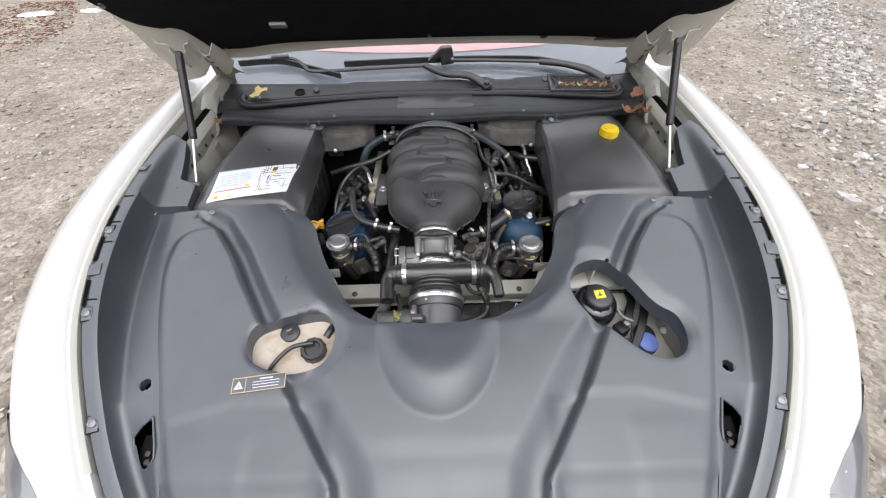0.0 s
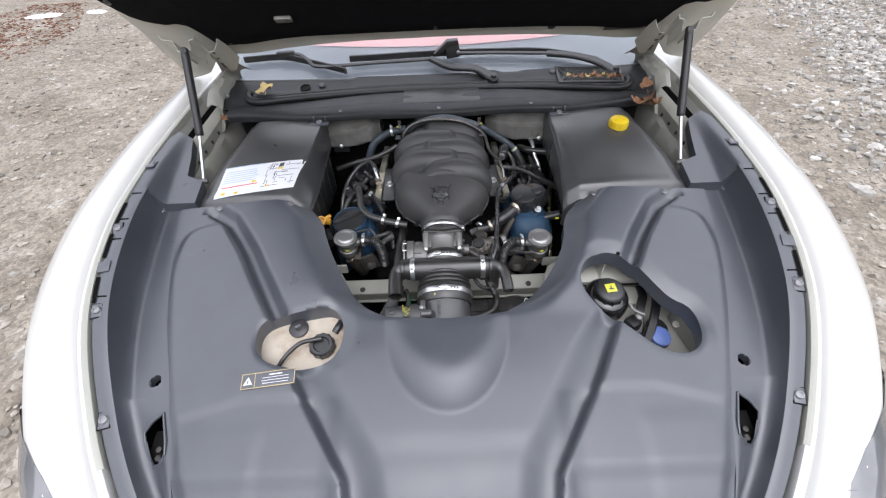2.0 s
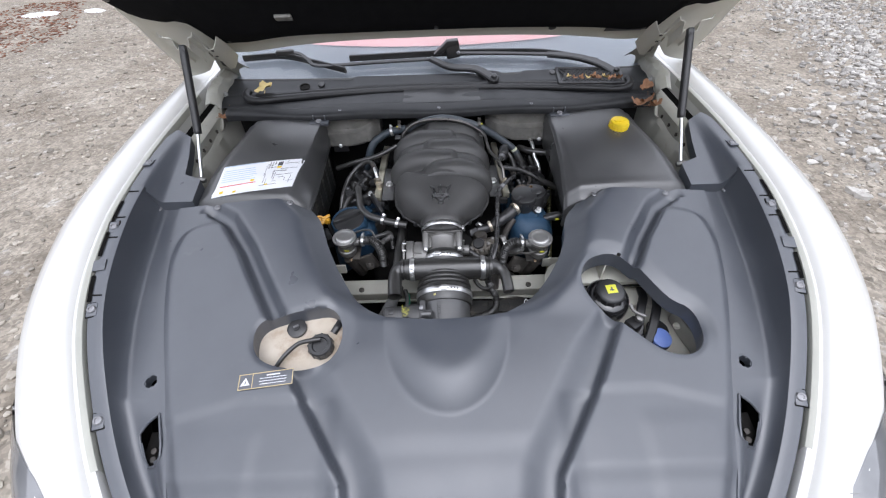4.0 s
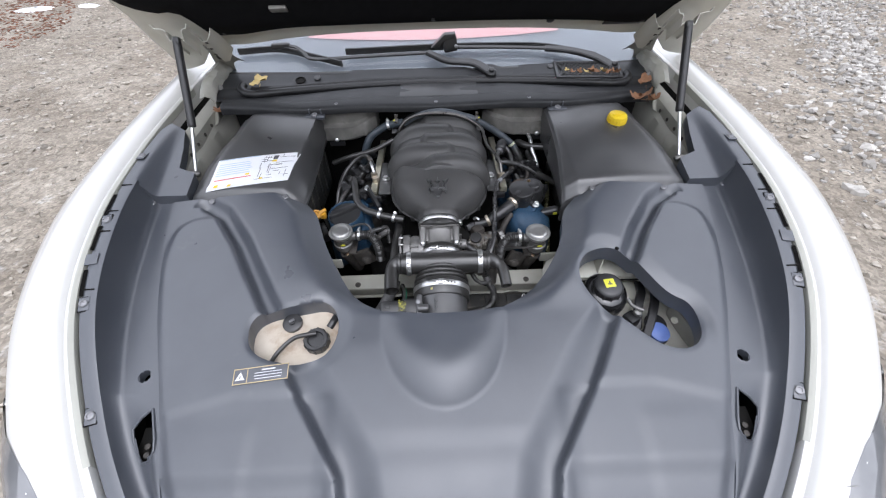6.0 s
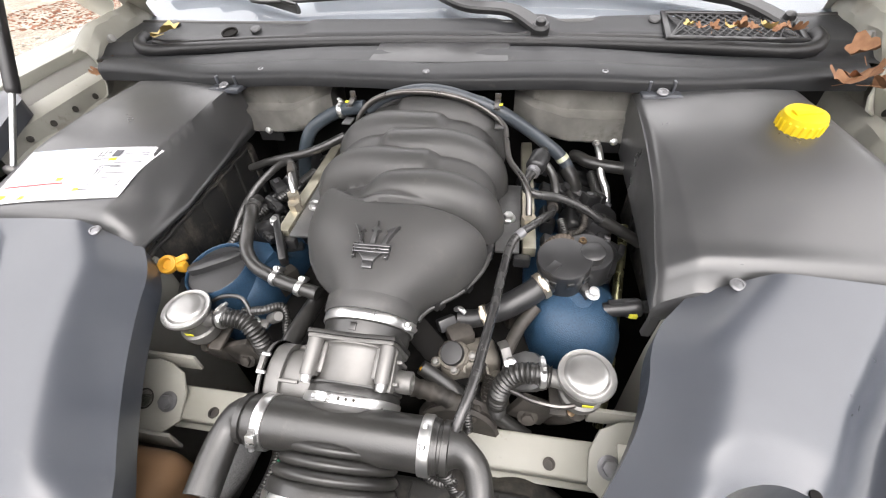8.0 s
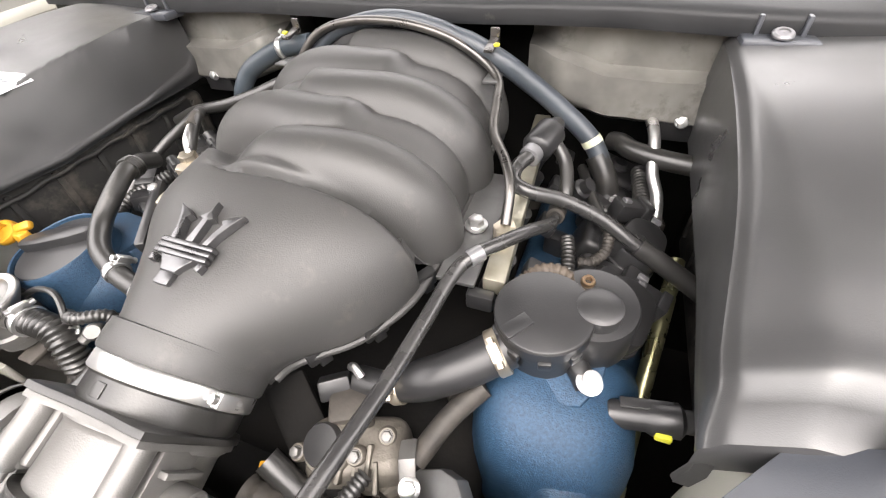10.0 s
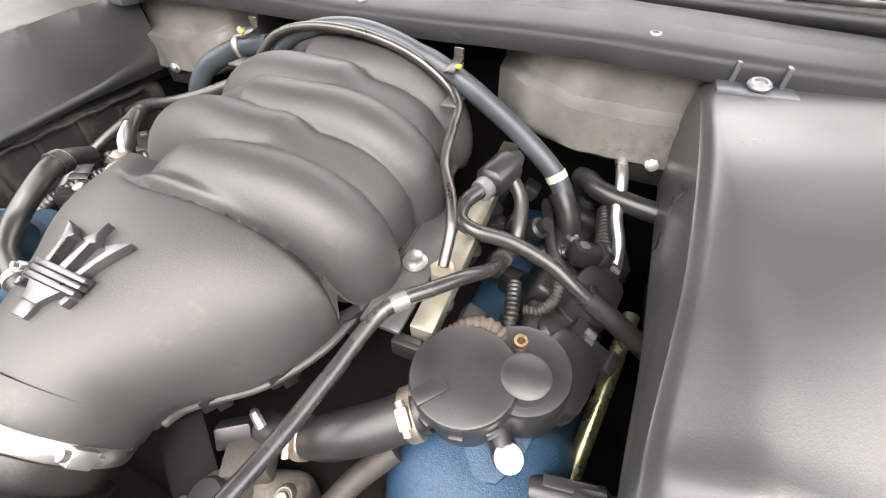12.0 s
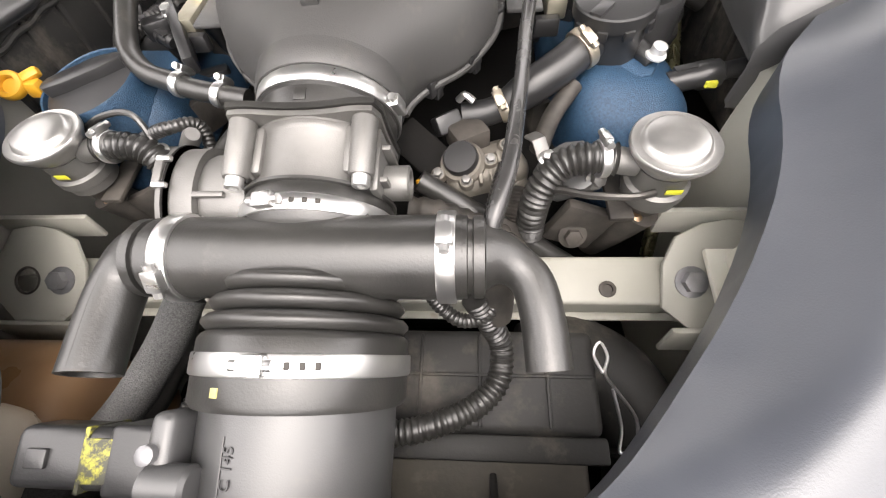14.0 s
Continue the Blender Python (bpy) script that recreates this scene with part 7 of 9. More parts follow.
# ---- filler caps ----
def breather():
    p = Vector((0.231, 0.505, 0.872))
    th = thing("oil_breather", (0.245, 0.515, 0.80), "black plastic twin-drum oil separator on the blue cam cover", "oil separator")
    ax = Vector((-0.05, -0.12, 1))
    m = frame_to(p, ax)
    m2 = frame_to(Vector((0.264, 0.528, 0.866)), ax)
    part("rear_drum", lathe([(0.030, -0.045), (0.033, -0.042), (0.0335, -0.004), (0.032, -0.001), (0.028, 0.0), (0.0, 0.0)], m2, 44), PLASTIC_D, th, "rear drum")
    part("front_drum", lathe([(0.024, -0.055), (0.030, -0.050), (0.032, -0.020), (0.032, -0.012)], m, 44), PLASTIC_D, th, "front drum")
    lid = part("lid", lathe([(0.034, -0.014), (0.0355, -0.013), (0.0355, -0.0015), (0.0345, 0.0), (0.033, 0.0006), (0.0, 0.0008)], m, 48), PLASTIC_D, th, "flat round lid", angle=0.5)
    part("pointer", box((0.022, 0.011, 0.0025), m @ Matrix.Rotation(radians(-130), 4, "Z") @ Matrix.Translation((0.024, 0, 0.0015)), 0.0006), PLASTIC_D, lid, "raised pointer tab")
    for k in range(6):
        a = radians(-150 + 36 * k)
        part("lug", box((0.004, 0.009, 0.009), m @ Matrix.Rotation(a, 4, "Z") @ Matrix.Translation((0.0355, 0, -0.015)), 0.001), PLASTIC_D, lid)
    part("side_bump", lathe([(0.016, -0.010), (0.016, 0.001), (0.013, 0.003), (0.0, 0.0035)], m @ Matrix.Translation((0.037, 0.012, 0)), 28), PLASTIC_D, th, "raised round boss")
    part("neck", lathe([(0.034, -0.085), (0.031, -0.070), (0.028, -0.052), (0.028, -0.045)], m, 40), BLUE, th, "blue neck")
    # outlet pipe to the manifold
    pts = [Vector((0.212, 0.488, 0.842)), Vector((0.190, 0.472, 0.832)), Vector((0.160, 0.456, 0.820)), Vector((0.127, 0.447, 0.803)), Vector((0.098, 0.446, 0.798))]
    pipe = part("outlet_pipe", tube(pts, lambda t: 0.0165 - 0.004 * smooth01(t, 0.5, 0.75), 24, 0.004), PLASTIC_D, th, "glossy black outlet pipe")
    clamp_ring((0.205, 0.482, 0.839), (-0.8, -0.5, -0.35), 0.0168, 0.009, 60, "band", pipe, BAND, "yellowish steel band")
    clamp_ring((0.134, 0.449, 0.806), (-0.9, -0.2, -0.35), 0.0135, 0.009, 60, "band", pipe, BAND, "yellowish steel band")
    # bolt with white cap
    q = Vector((0.272, 0.484, 0.826))
    part("bolt_arm", tube([q + Vector((-0.018, 0.022, 0.004)), q + Vector((-0.006, 0.008, 0.0)), q + Vector((0, 0, -0.004))], 0.009, 12, 0.006), PLASTIC_D, th, "black fixing arm")
    bm = lathe([(0.0095, 0), (0.0095, 0.002), (0.0065, 0.003), (0.0065, 0.010), (0.004, 0.0115), (0, 0.0115)], frame_to(q + Vector((0, 0, 0.003)), (0.1, -0.2, 1)), 20)
    part("bolt", bm, mat("zinc", (0.75, 0.75, 0.74), (0.82, 0.82, 0.81), 0.35, metal=0.5, scale=60), th, "pale zinc bolt")


breather()


def oil_cap():
    p = Vector((-0.262, 0.462, 0.834))
    th = thing("oil_filler_cap", p - Vector((0, 0, 0.03)), "black oil filler cap with a raised grip on a blue neck", "oil cap")
    m = frame_to(p, (-0.08, -0.16, 1))
    part("neck", lathe([(0.055, -0.05), (0.050, -0.02), (0.0475, -0.010), (0.0478, 0.004), (0.0465, 0.006), (0.0452, 0.005), (0.0445, -0.004)], m, 56), BLUE, th, "blue neck")
    cap = part("cap", lathe([(0.0440, -0.006), (0.0442, 0.001), (0.0420, 0.003), (0.030, 0.0035), (0.0, 0.004)], m, 56), PLASTIC_D, th)
    bar = m @ Matrix.Rotation(radians(24), 4, "Z")
    part("grip", slab(rounded([(-0.043, 0.003), (-0.036, -0.008), (0.036, -0.006), (0.043, 0.004), (0.030, 0.012), (-0.030, 0.014)], 1), 0.012, bar @ Matrix.Translation((0, 0.006, 0.002)), 0.003), PLASTIC_D, cap, "raised bar grip")


oil_cap()


def dipstick():
    p = Vector((-0.340, 0.458, 0.840))
    th = thing("dipstick", p - Vector((0, 0, 0.12)), "orange plastic dipstick ring at the side of the engine", "dipstick")
    m = frame_to(p, (0.15, -0.55, 0.80))
    part("ring", lathe([(0.0075, -0.004), (0.0130, -0.004), (0.0142, -0.002), (0.0142, 0.003), (0.0130, 0.005), (0.0088, 0.005), (0.0075, 0.003), (0.0075, -0.004)], m, 32), ORANGE, th, "orange finger ring")
    part("web", lathe([(0, -0.002), (0.0080, -0.002), (0.0080, 0.000), (0, 0.000)], m, 24), ORANGE, th)
    part("lug", box((0.020, 0.010, 0.008), m @ Matrix.Rotation(0.35, 4, "Z") @ Matrix.Translation((0.020, 0, 0)), 0.003, 2), ORANGE, th)
    part("stem", box((0.016, 0.012, 0.016), Matrix.Translation(p + Vector((0.018, 0.004, -0.006))), 0.003), ORANGE, th)
    part("tube", tube([p + Vector((0.02, 0.004, -0.012)), p + Vector((0.025, 0.01, -0.06)), p + Vector((0.05, 0.03, -0.12))], 0.005, 10, 0.01), PIPE, th, "dark steel guide tube")


dipstick()


# ---- rails, pipes and hoses ----
def fuel_rail(s):
    th = thing("fuel_rail", (s * 0.18, 0.65, 0.84), "pale metal fuel rail with a bolted bracket beside the manifold", "fuel rail", "fuel rails")
    a, b = Vector((s * 0.187, 0.534, 0.849)), Vector((s * 0.178, 0.80, 0.872))
    d = (b - a).normalized()
    m = frame_to((a + b) / 2, d)
    railm = mat("yellow_zinc", (0.46, 0.43, 0.33), (0.58, 0.56, 0.47), 0.38, metal=0.75, scale=50, bump=0.1)
    part("rail", box((0.019, 0.019, (b - a).length), m, 0.002), railm, th, "square pale rail")
    pl = Matrix.Translation((s * 0.156, 0.600, 0.860)) @ Matrix.Rotation(0.08, 4, "X")
    br = part("bracket", box((0.034, 0.15, 0.005), pl, 0.0018), GREYPLATE, th, "grey steel bracket")
    part("bolt", hex_bolt((s * 0.155, 0.591, 0.8635), (0, -0.08, 1), 0.0075, 0.007, 1.45), STEEL, br, "bright flanged bolt")
    for k, y in enumerate((0.57, 0.64, 0.71, 0.775)):
        q = Vector((s * 0.188, y, 0.852))
        bm = lathe([(0.008, -0.05), (0.009, -0.02), (0.011, -0.012), (0.011, 0.0)], frame_to(q, (s * 0.35, 0, 1)), 16)
        part("injector", bm, PLASTIC_D, th, "black injector")
        bm = box((0.018, 0.022, 0.016), Matrix.Translation(q + Vector((s * 0.026, 0, -0.012))) @ Matrix.Rotation(s * 0.4, 4, "Y"), 0.003)
        part("connector", bm, PLASTIC_D, th, "black injector plug")
    part("tab", box((0.024, 0.012, 0.018), Matrix.Translation((s * 0.178, 0.528, 0.838)), 0.003), PLASTIC_D, th, "black clip")
    part("end_nut", slab([(0.0105 * math.cos(math.pi * k / 3), 0.0105 * math.sin(math.pi * k / 3)) for k in range(6)], 0.016, frame_to((s * 0.184, 0.582, 0.862), (0, -0.1, 1)), 0.001), BAND, th, "copper-coloured hex nut")


GREYPLATE = mat("grey_steel", (0.12, 0.12, 0.12), (0.18, 0.18, 0.18), 0.42, metal=0.6, scale=40, bump=0.08)
for s in (-1, 1):
    fuel_rail(s)


def line(name, pts, r, material, label, category, seg=14, ribs=0.0, rib=0.0, group="", bands=(), extra=()):
    bm = tube(pts, r, seg, 0.004, ribs=ribs, rib=rib)
    if extra:
        th = thing(name, pts[0], label, category, group)
        part("pipe", bm, material, th, angle=1.2)
        for n_, own, m_, lb in extra:
            part(n_, own, m_, th, lb, angle=1.2)
        return th
    if not bands:
        return single(name, bm, material, label, category, group, angle=1.2)
    th = thing(name, pts[0], label, category, group)
    part("pipe", bm, material, th, angle=1.2)
    for p, ax, rr in bands:
        clamp_ring(p, ax, rr, 0.008, 40, "clamp", th)
    return th


# pipe over the back of the manifold, down to the right rail
line("fuel_pipe", [(-0.118, 0.735, 0.925), (-0.112, 0.742, 0.950), (-0.085, 0.748, 0.975), (-0.04, 0.75, 0.988), (0.02, 0.749, 0.989), (0.075, 0.747, 0.978), (0.118, 0.742, 0.957), (0.138, 0.725, 0.945),
                   (0.143, 0.700, 0.935), (0.150, 0.665, 0.921), (0.170, 0.630, 0.912), (0.181, 0.605, 0.900), (0.184, 0.582, 0.878)], 0.0046, PIPE, "dark satin steel fuel pipe arched over the manifold", "pipe")
BLUEHOSE = mat("blue_grey_hose", (0.045, 0.055, 0.068), (0.065, 0.078, 0.092), 0.42, spec=0.8, scale=30, bump=0.08)
line("vacuum_hose", [(-0.10, 0.757, 0.955), (-0.06, 0.760, 0.978), (0.0, 0.762, 0.990), (0.06, 0.760, 0.983), (0.125, 0.752, 0.960), (0.160, 0.757, 0.937), (0.200, 0.760, 0.908), (0.240, 0.755, 0.876), (0.262, 0.742, 0.842), (0.270, 0.735, 0.82)],
     lambda t: 0.0085 + 0.0022 * smooth01(t, 0.42, 0.47), BLUEHOSE, "blue-grey rubber hose crossing behind the manifold", "hose",
     extra=(("paint_ring", lathe([(0.0107, -0.004), (0.0112, -0.004), (0.0112, 0.004), (0.0107, 0.004)], frame_to((0.240, 0.755, 0.876), (0.62, -0.2, -0.76)), 18), mat("white_paint", (0.6, 0.62, 0.45), None, 0.5), "pale paint ring"),
            ("end_sleeve", tube([(0.248, 0.751, 0.862), (0.262, 0.742, 0.842), (0.270, 0.735, 0.82)], 0.0125, 16, 0.004), RUBBER, "black end sleeve")))


def pipe_clip(s):
    p = Vector((s * 0.124, 0.743, 0.961))
    th = thing("pipe_clip", p - Vector((0, 0, 0.02)), "folded steel clip holding two pipes", "clip", "pipe clips")
    part("strap", box((0.010, 0.030, 0.003), Matrix.Translation(p + Vector((0, 0.004, 0.012))) @ Matrix.Rotation(0.2, 4, "X"), 0.001), PIPE, th)
    part("ear", box((0.010, 0.003, 0.022), Matrix.Translation(p + Vector((0, 0.016, 0.014))), 0.001), PIPE, th)
    part("base_plate", box((0.016, 0.026, 0.003), Matrix.Translation(p + Vector((s * 0.006, -0.012, -0.016))), 0.001), GREYPLATE, th)
    part("yellow_dab", box((0.006, 0.006, 0.003), Matrix.Translation(p + Vector((s * 0.006, 0.0, 0.013))), 0.001), TAG_Y, th, "yellow paint dab")


for s in (-1, 1):
    pipe_clip(s)
# hose from the purge valve, over to the right-hand cover
line("purge_hose", [(0.187, 0.662, 0.902), (0.178, 0.645, 0.897), (0.180, 0.628, 0.892), (0.196, 0.622, 0.888), (0.225, 0.632, 0.878), (0.262, 0.635, 0.862), (0.300, 0.628, 0.842), (0.345, 0.622, 0.820)], 0.0068, SATIN, "dark glossy hose bent from the purge valve", "hose")
line("hose_sleeve", [(0.298, 0.629, 0.843), (0.325, 0.625, 0.829), (0.362, 0.618, 0.810)], 0.0095, RUBBER, "matt black sleeve over a hose end", "sleeve")


def purge_valve():
    th = thing("purge_valve", (0.20, 0.68, 0.88), "black purge valve with a pale collar beside the fuel rail", "valve")
    ax = Vector((0.30, 0.90, 0.20))
    part("barrel", lathe([(0.008, -0.004), (0.014, 0.0), (0.0155, 0.003), (0.0155, 0.030), (0.012, 0.034), (0.007, 0.046)], frame_to((0.190, 0.672, 0.903), ax), 24), PLASTIC_D, th)
    part("collar", lathe([(0.009, 0), (0.0105, 0.001), (0.0105, 0.010), (0.009, 0.011)], frame_to((0.186, 0.660, 0.900), ax), 20), GREYPIN, th, "pale collar")
    part("outlet", tube([(0.206, 0.692, 0.902), (0.220, 0.680, 0.888), (0.226, 0.655, 0.870), (0.224, 0.642, 0.856)], 0.0065, 12, 0.004), RUBBER, th, "short black outlet hose")


purge_valve()
# long hose from the right rail to the front
line("vapour_hose", [(0.222, 0.655, 0.858), (0.222, 0.628, 0.862), (0.218, 0.600, 0.872), (0.205, 0.575, 0.882), (0.188, 0.550, 0.886), (0.172, 0.533, 0.884), (0.160, 0.515, 0.877), (0.152, 0.47, 0.867), (0.146, 0.42, 0.864), (0.138, 0.36, 0.866), (0.130, 0.31, 0.862), (0.118, 0.272, 0.845), (0.112, 0.262, 0.80), (0.112, 0.27, 0.74)],
     0.0058, SATIN, "long glossy black vapour hose running forward beside the manifold", "hose",
     extra=(("braided_sleeve", tube([(0.2225, 0.662, 0.852), (0.222, 0.645, 0.859), (0.2215, 0.625, 0.863)], 0.0078, 14, 0.001, ribs=0.003, rib=0.0008), GRIME, "grey braided sleeve"),
            ("crimp", tube([(0.176, 0.537, 0.8845), (0.168, 0.528, 0.8825)], 0.0068, 14, 0.004), GREYPIN, "crimped collar")))
# hose at the left of the manifold
line("breather_hose", [(-0.262, 0.600, 0.862), (-0.252, 0.575, 0.874), (-0.241, 0.552, 0.877), (-0.236, 0.525, 0.866), (-0.229, 0.495, 0.850), (-0.205, 0.470, 0.842), (-0.175, 0.457, 0.838), (-0.150, 0.450, 0.833), (-0.100, 0.442, 0.826)], 0.0098, RUBBER, "black rubber breather hose with two clamps", "hose",
     bands=(((-0.166, 0.4545, 0.8365), (1, -0.3, -0.15), 0.0102), ((-0.127, 0.446, 0.8295), (1, -0.25, -0.2), 0.0102)))
line("breather_collar", [(-0.248, 0.568, 0.8755), (-0.243, 0.556, 0.877)], 0.0118, RUBBER, "ribbed collar on the breather hose", "collar", ribs=0.003, rib=0.001)
line("fuel_hose", [(-0.189, 0.600, 0.886), (-0.195, 0.620, 0.902), (-0.205, 0.640, 0.908), (-0.225, 0.660, 0.902), (-0.255, 0.660, 0.885), (-0.285, 0.630, 0.860), (-0.300, 0.580, 0.830), (-0.305, 0.54, 0.79)], 0.0062, RUBBER, "thin black fuel hose looping to the side", "hose")


def left_fitting():
    th = thing("fuel_fitting", (-0.189, 0.598, 0.86), "metal hex fitting with a bent steel tube on the fuel rail", "fitting")
    part("hex", slab([(0.010 * math.cos(math.pi * k / 3), 0.010 * math.sin(math.pi * k / 3)) for k in range(6)], 0.018, frame_to((-0.189, 0.594, 0.868), (0.05, -0.1, 1)), 0.001), mat("grey_brass", (0.42, 0.38, 0.31), (0.55, 0.5, 0.42), 0.4, metal=0.9, scale=60), th)
    part("bent_tube", tube([(-0.189, 0.597, 0.884), (-0.193, 0.605, 0.896), (-0.198, 0.622, 0.905)], 0.0048, 12, 0.003), STEEL, th, "bright bent tube")
    part("sleeve", tube([(-0.197, 0.620, 0.904), (-0.205, 0.640, 0.908)], 0.0072, 14, 0.004), GRIME, th, "crimped sleeve")


left_fitting()
line("brake_vacuum_hose", [(-0.105, 0.757, 0.960), (-0.145, 0.757, 0.953), (-0.175, 0.755, 0.942), (-0.205, 0.745, 0.925), (-0.222, 0.735, 0.900), (-0.235, 0.73, 0.86), (-0.25, 0.73, 0.80)], 0.0115, mat("blue_grey_rubber", (0.03, 0.04, 0.05), (0.05, 0.065, 0.08), 0.4, scale=30, bump=0.1), "blue-grey rubber hose bending down behind the engine", "hose",
     bands=(((-0.150, 0.757, 0.952), (1, 0, 0.2), 0.0119),))
line("return_hose", [(-0.135, 0.715, 0.925), (-0.17, 0.70, 0.912), (-0.21, 0.69, 0.900), (-0.27, 0.69, 0.885), (-0.33, 0.70, 0.86)], 0.0072, RUBBER, "thin black hose running to the bulkhead side", "hose")
line("heater_hose", [(0.262, 0.790, 0.862), (0.272, 0.780, 0.866), (0.285, 0.765, 0.866), (0.315, 0.752, 0.866), (0.350, 0.745, 0.866), (0.40, 0.742, 0.862)], 0.0108, RUBBER, "black heater hose going under the yellow-capped cover", "hose")
line("ac_pipe", [(0.298, 0.795, 0.888), (0.300, 0.782, 0.888), (0.304, 0.765, 0.878), (0.308, 0.74, 0.855), (0.318, 0.72, 0.835), (0.322, 0.70, 0.80), (0.322, 0.69, 0.74)], 0.0062, STEEL, "bright aluminium air-conditioning pipe", "pipe")
line("guide_tube", [(0.342, 0.655, 0.812), (0.334, 0.60, 0.792), (0.327, 0.55, 0.768), (0.322, 0.50, 0.735), (0.318, 0.45, 0.69), (0.31, 0.40, 0.63)], 0.0075, mat("olive_zinc", (0.24, 0.23, 0.12), (0.34, 0.33, 0.2), 0.28, metal=0.9, scale=40), "olive zinc-plated guide tube", "pipe")
line("coil_conduit", [(0.236, 0.622, 0.842), (0.240, 0.605, 0.838), (0.243, 0.585, 0.828), (0.244, 0.565, 0.812), (0.244, 0.55, 0.79)], 0.0052, RUBBER, "thin corrugated cable conduit", "conduit", 12, 0.0042, 0.0016)
line("brown_conduit", [(0.205, 0.535, 0.855), (0.222, 0.545, 0.868), (0.238, 0.548, 0.868), (0.250, 0.545, 0.856)], 0.0055, mat("brown_rubber", (0.06, 0.045, 0.035), (0.10, 0.08, 0.06), 0.6, scale=30), "brownish corrugated conduit behind the oil separator", "conduit", 12, 0.0045, 0.0016)
line("ground_strap", [(0.262, 0.66, 0.842), (0.272, 0.640, 0.846), (0.272, 0.622, 0.836), (0.262, 0.612, 0.828), (0.25, 0.61, 0.825)], 0.0045, GRIME, "ribbed grey wire sleeve", "wire", 10, 0.0035, 0.0012)


def quick_connector(p, ax, r, length, label, tag=True, material=None):
    """Round hose connector with an optional coloured lock."""
    th = thing("hose_connector", Vector(p) - Vector((0, 0, r)), label, "connector", "hose connectors")
    m = frame_to(p, ax)
    part("shell", lathe([(r * 0.7, 0), (r, 0.003), (r, length * 0.4), (r * 1.2, length * 0.45), (r * 1.2, length * 0.7), (r * 0.8, length * 0.75), (r * 0.8, length)], m, 20), material or PLASTIC_D, th)
    if tag:
        part("lock", box((length * 0.15, r * 0.8, r * 0.6), Matrix.Translation(Vector(p) + Vector(ax).normalized() * length * 0.56 + Vector((0, -r * 1.1, -r * 0.1))), 0.001), TAG_Y, th, "yellow lock tab")
    part("latch", box((r * 0.8, r * 0.4, length * 0.5), m @ Matrix.Translation((r * 0.4, r * 0.9, length * 0.4)), 0.001), PLASTIC_D, th)


quick_connector((0.268, 0.738, 0.828), (0.1, -0.5, -0.85), 0.012, 0.045, "black quick connector with a yellow lock on the hose end")
quick_connector((0.288, 0.482, 0.800), (0.85, 0.1, 0.12), 0.0105, 0.072, "black sensor plug with a yellow lock on the cam cover", True)
quick_connector((0.226, 0.70, 0.835), (0.5, -0.2, 0.6), 0.009, 0.035, "black elbow connector beside the injectors", False)
quick_connector((0.245, 0.69, 0.825), (0.8, 0.2, 0.1), 0.008, 0.03, "black connector with a pale tip", False)
quick_connector((-0.215, 0.66, 0.845), (-0.6, 0.2, 0.5), 0.009, 0.035, "black elbow connector at the injectors", False)
quick_connector((-0.225, 0.600, 0.842), (-0.6, 0.3, 0.3), 0.009, 0.035, "black connector on a small bracket", False)
quick_connector((-0.21, 0.535, 0.835), (-0.7, 0.4, 0.3), 0.008, 0.03, "black sensor plug near the breather hose", False)


def metal_boss(p, ax, r, label):
    bm = lathe([(r, -0.02), (r, 0.002), (r * 0.85, 0.004), (r * 0.5, 0.004), (r * 0.45, -0.004), (0, -0.004)], frame_to(p, ax), 20)
    return single("boss", bm, BRASS, label, "boss", "metal bosses")


metal_boss((0.258, 0.545, 0.868), (0, -0.3, 1), 0.0055, "small hollow brass boss behind the separator")


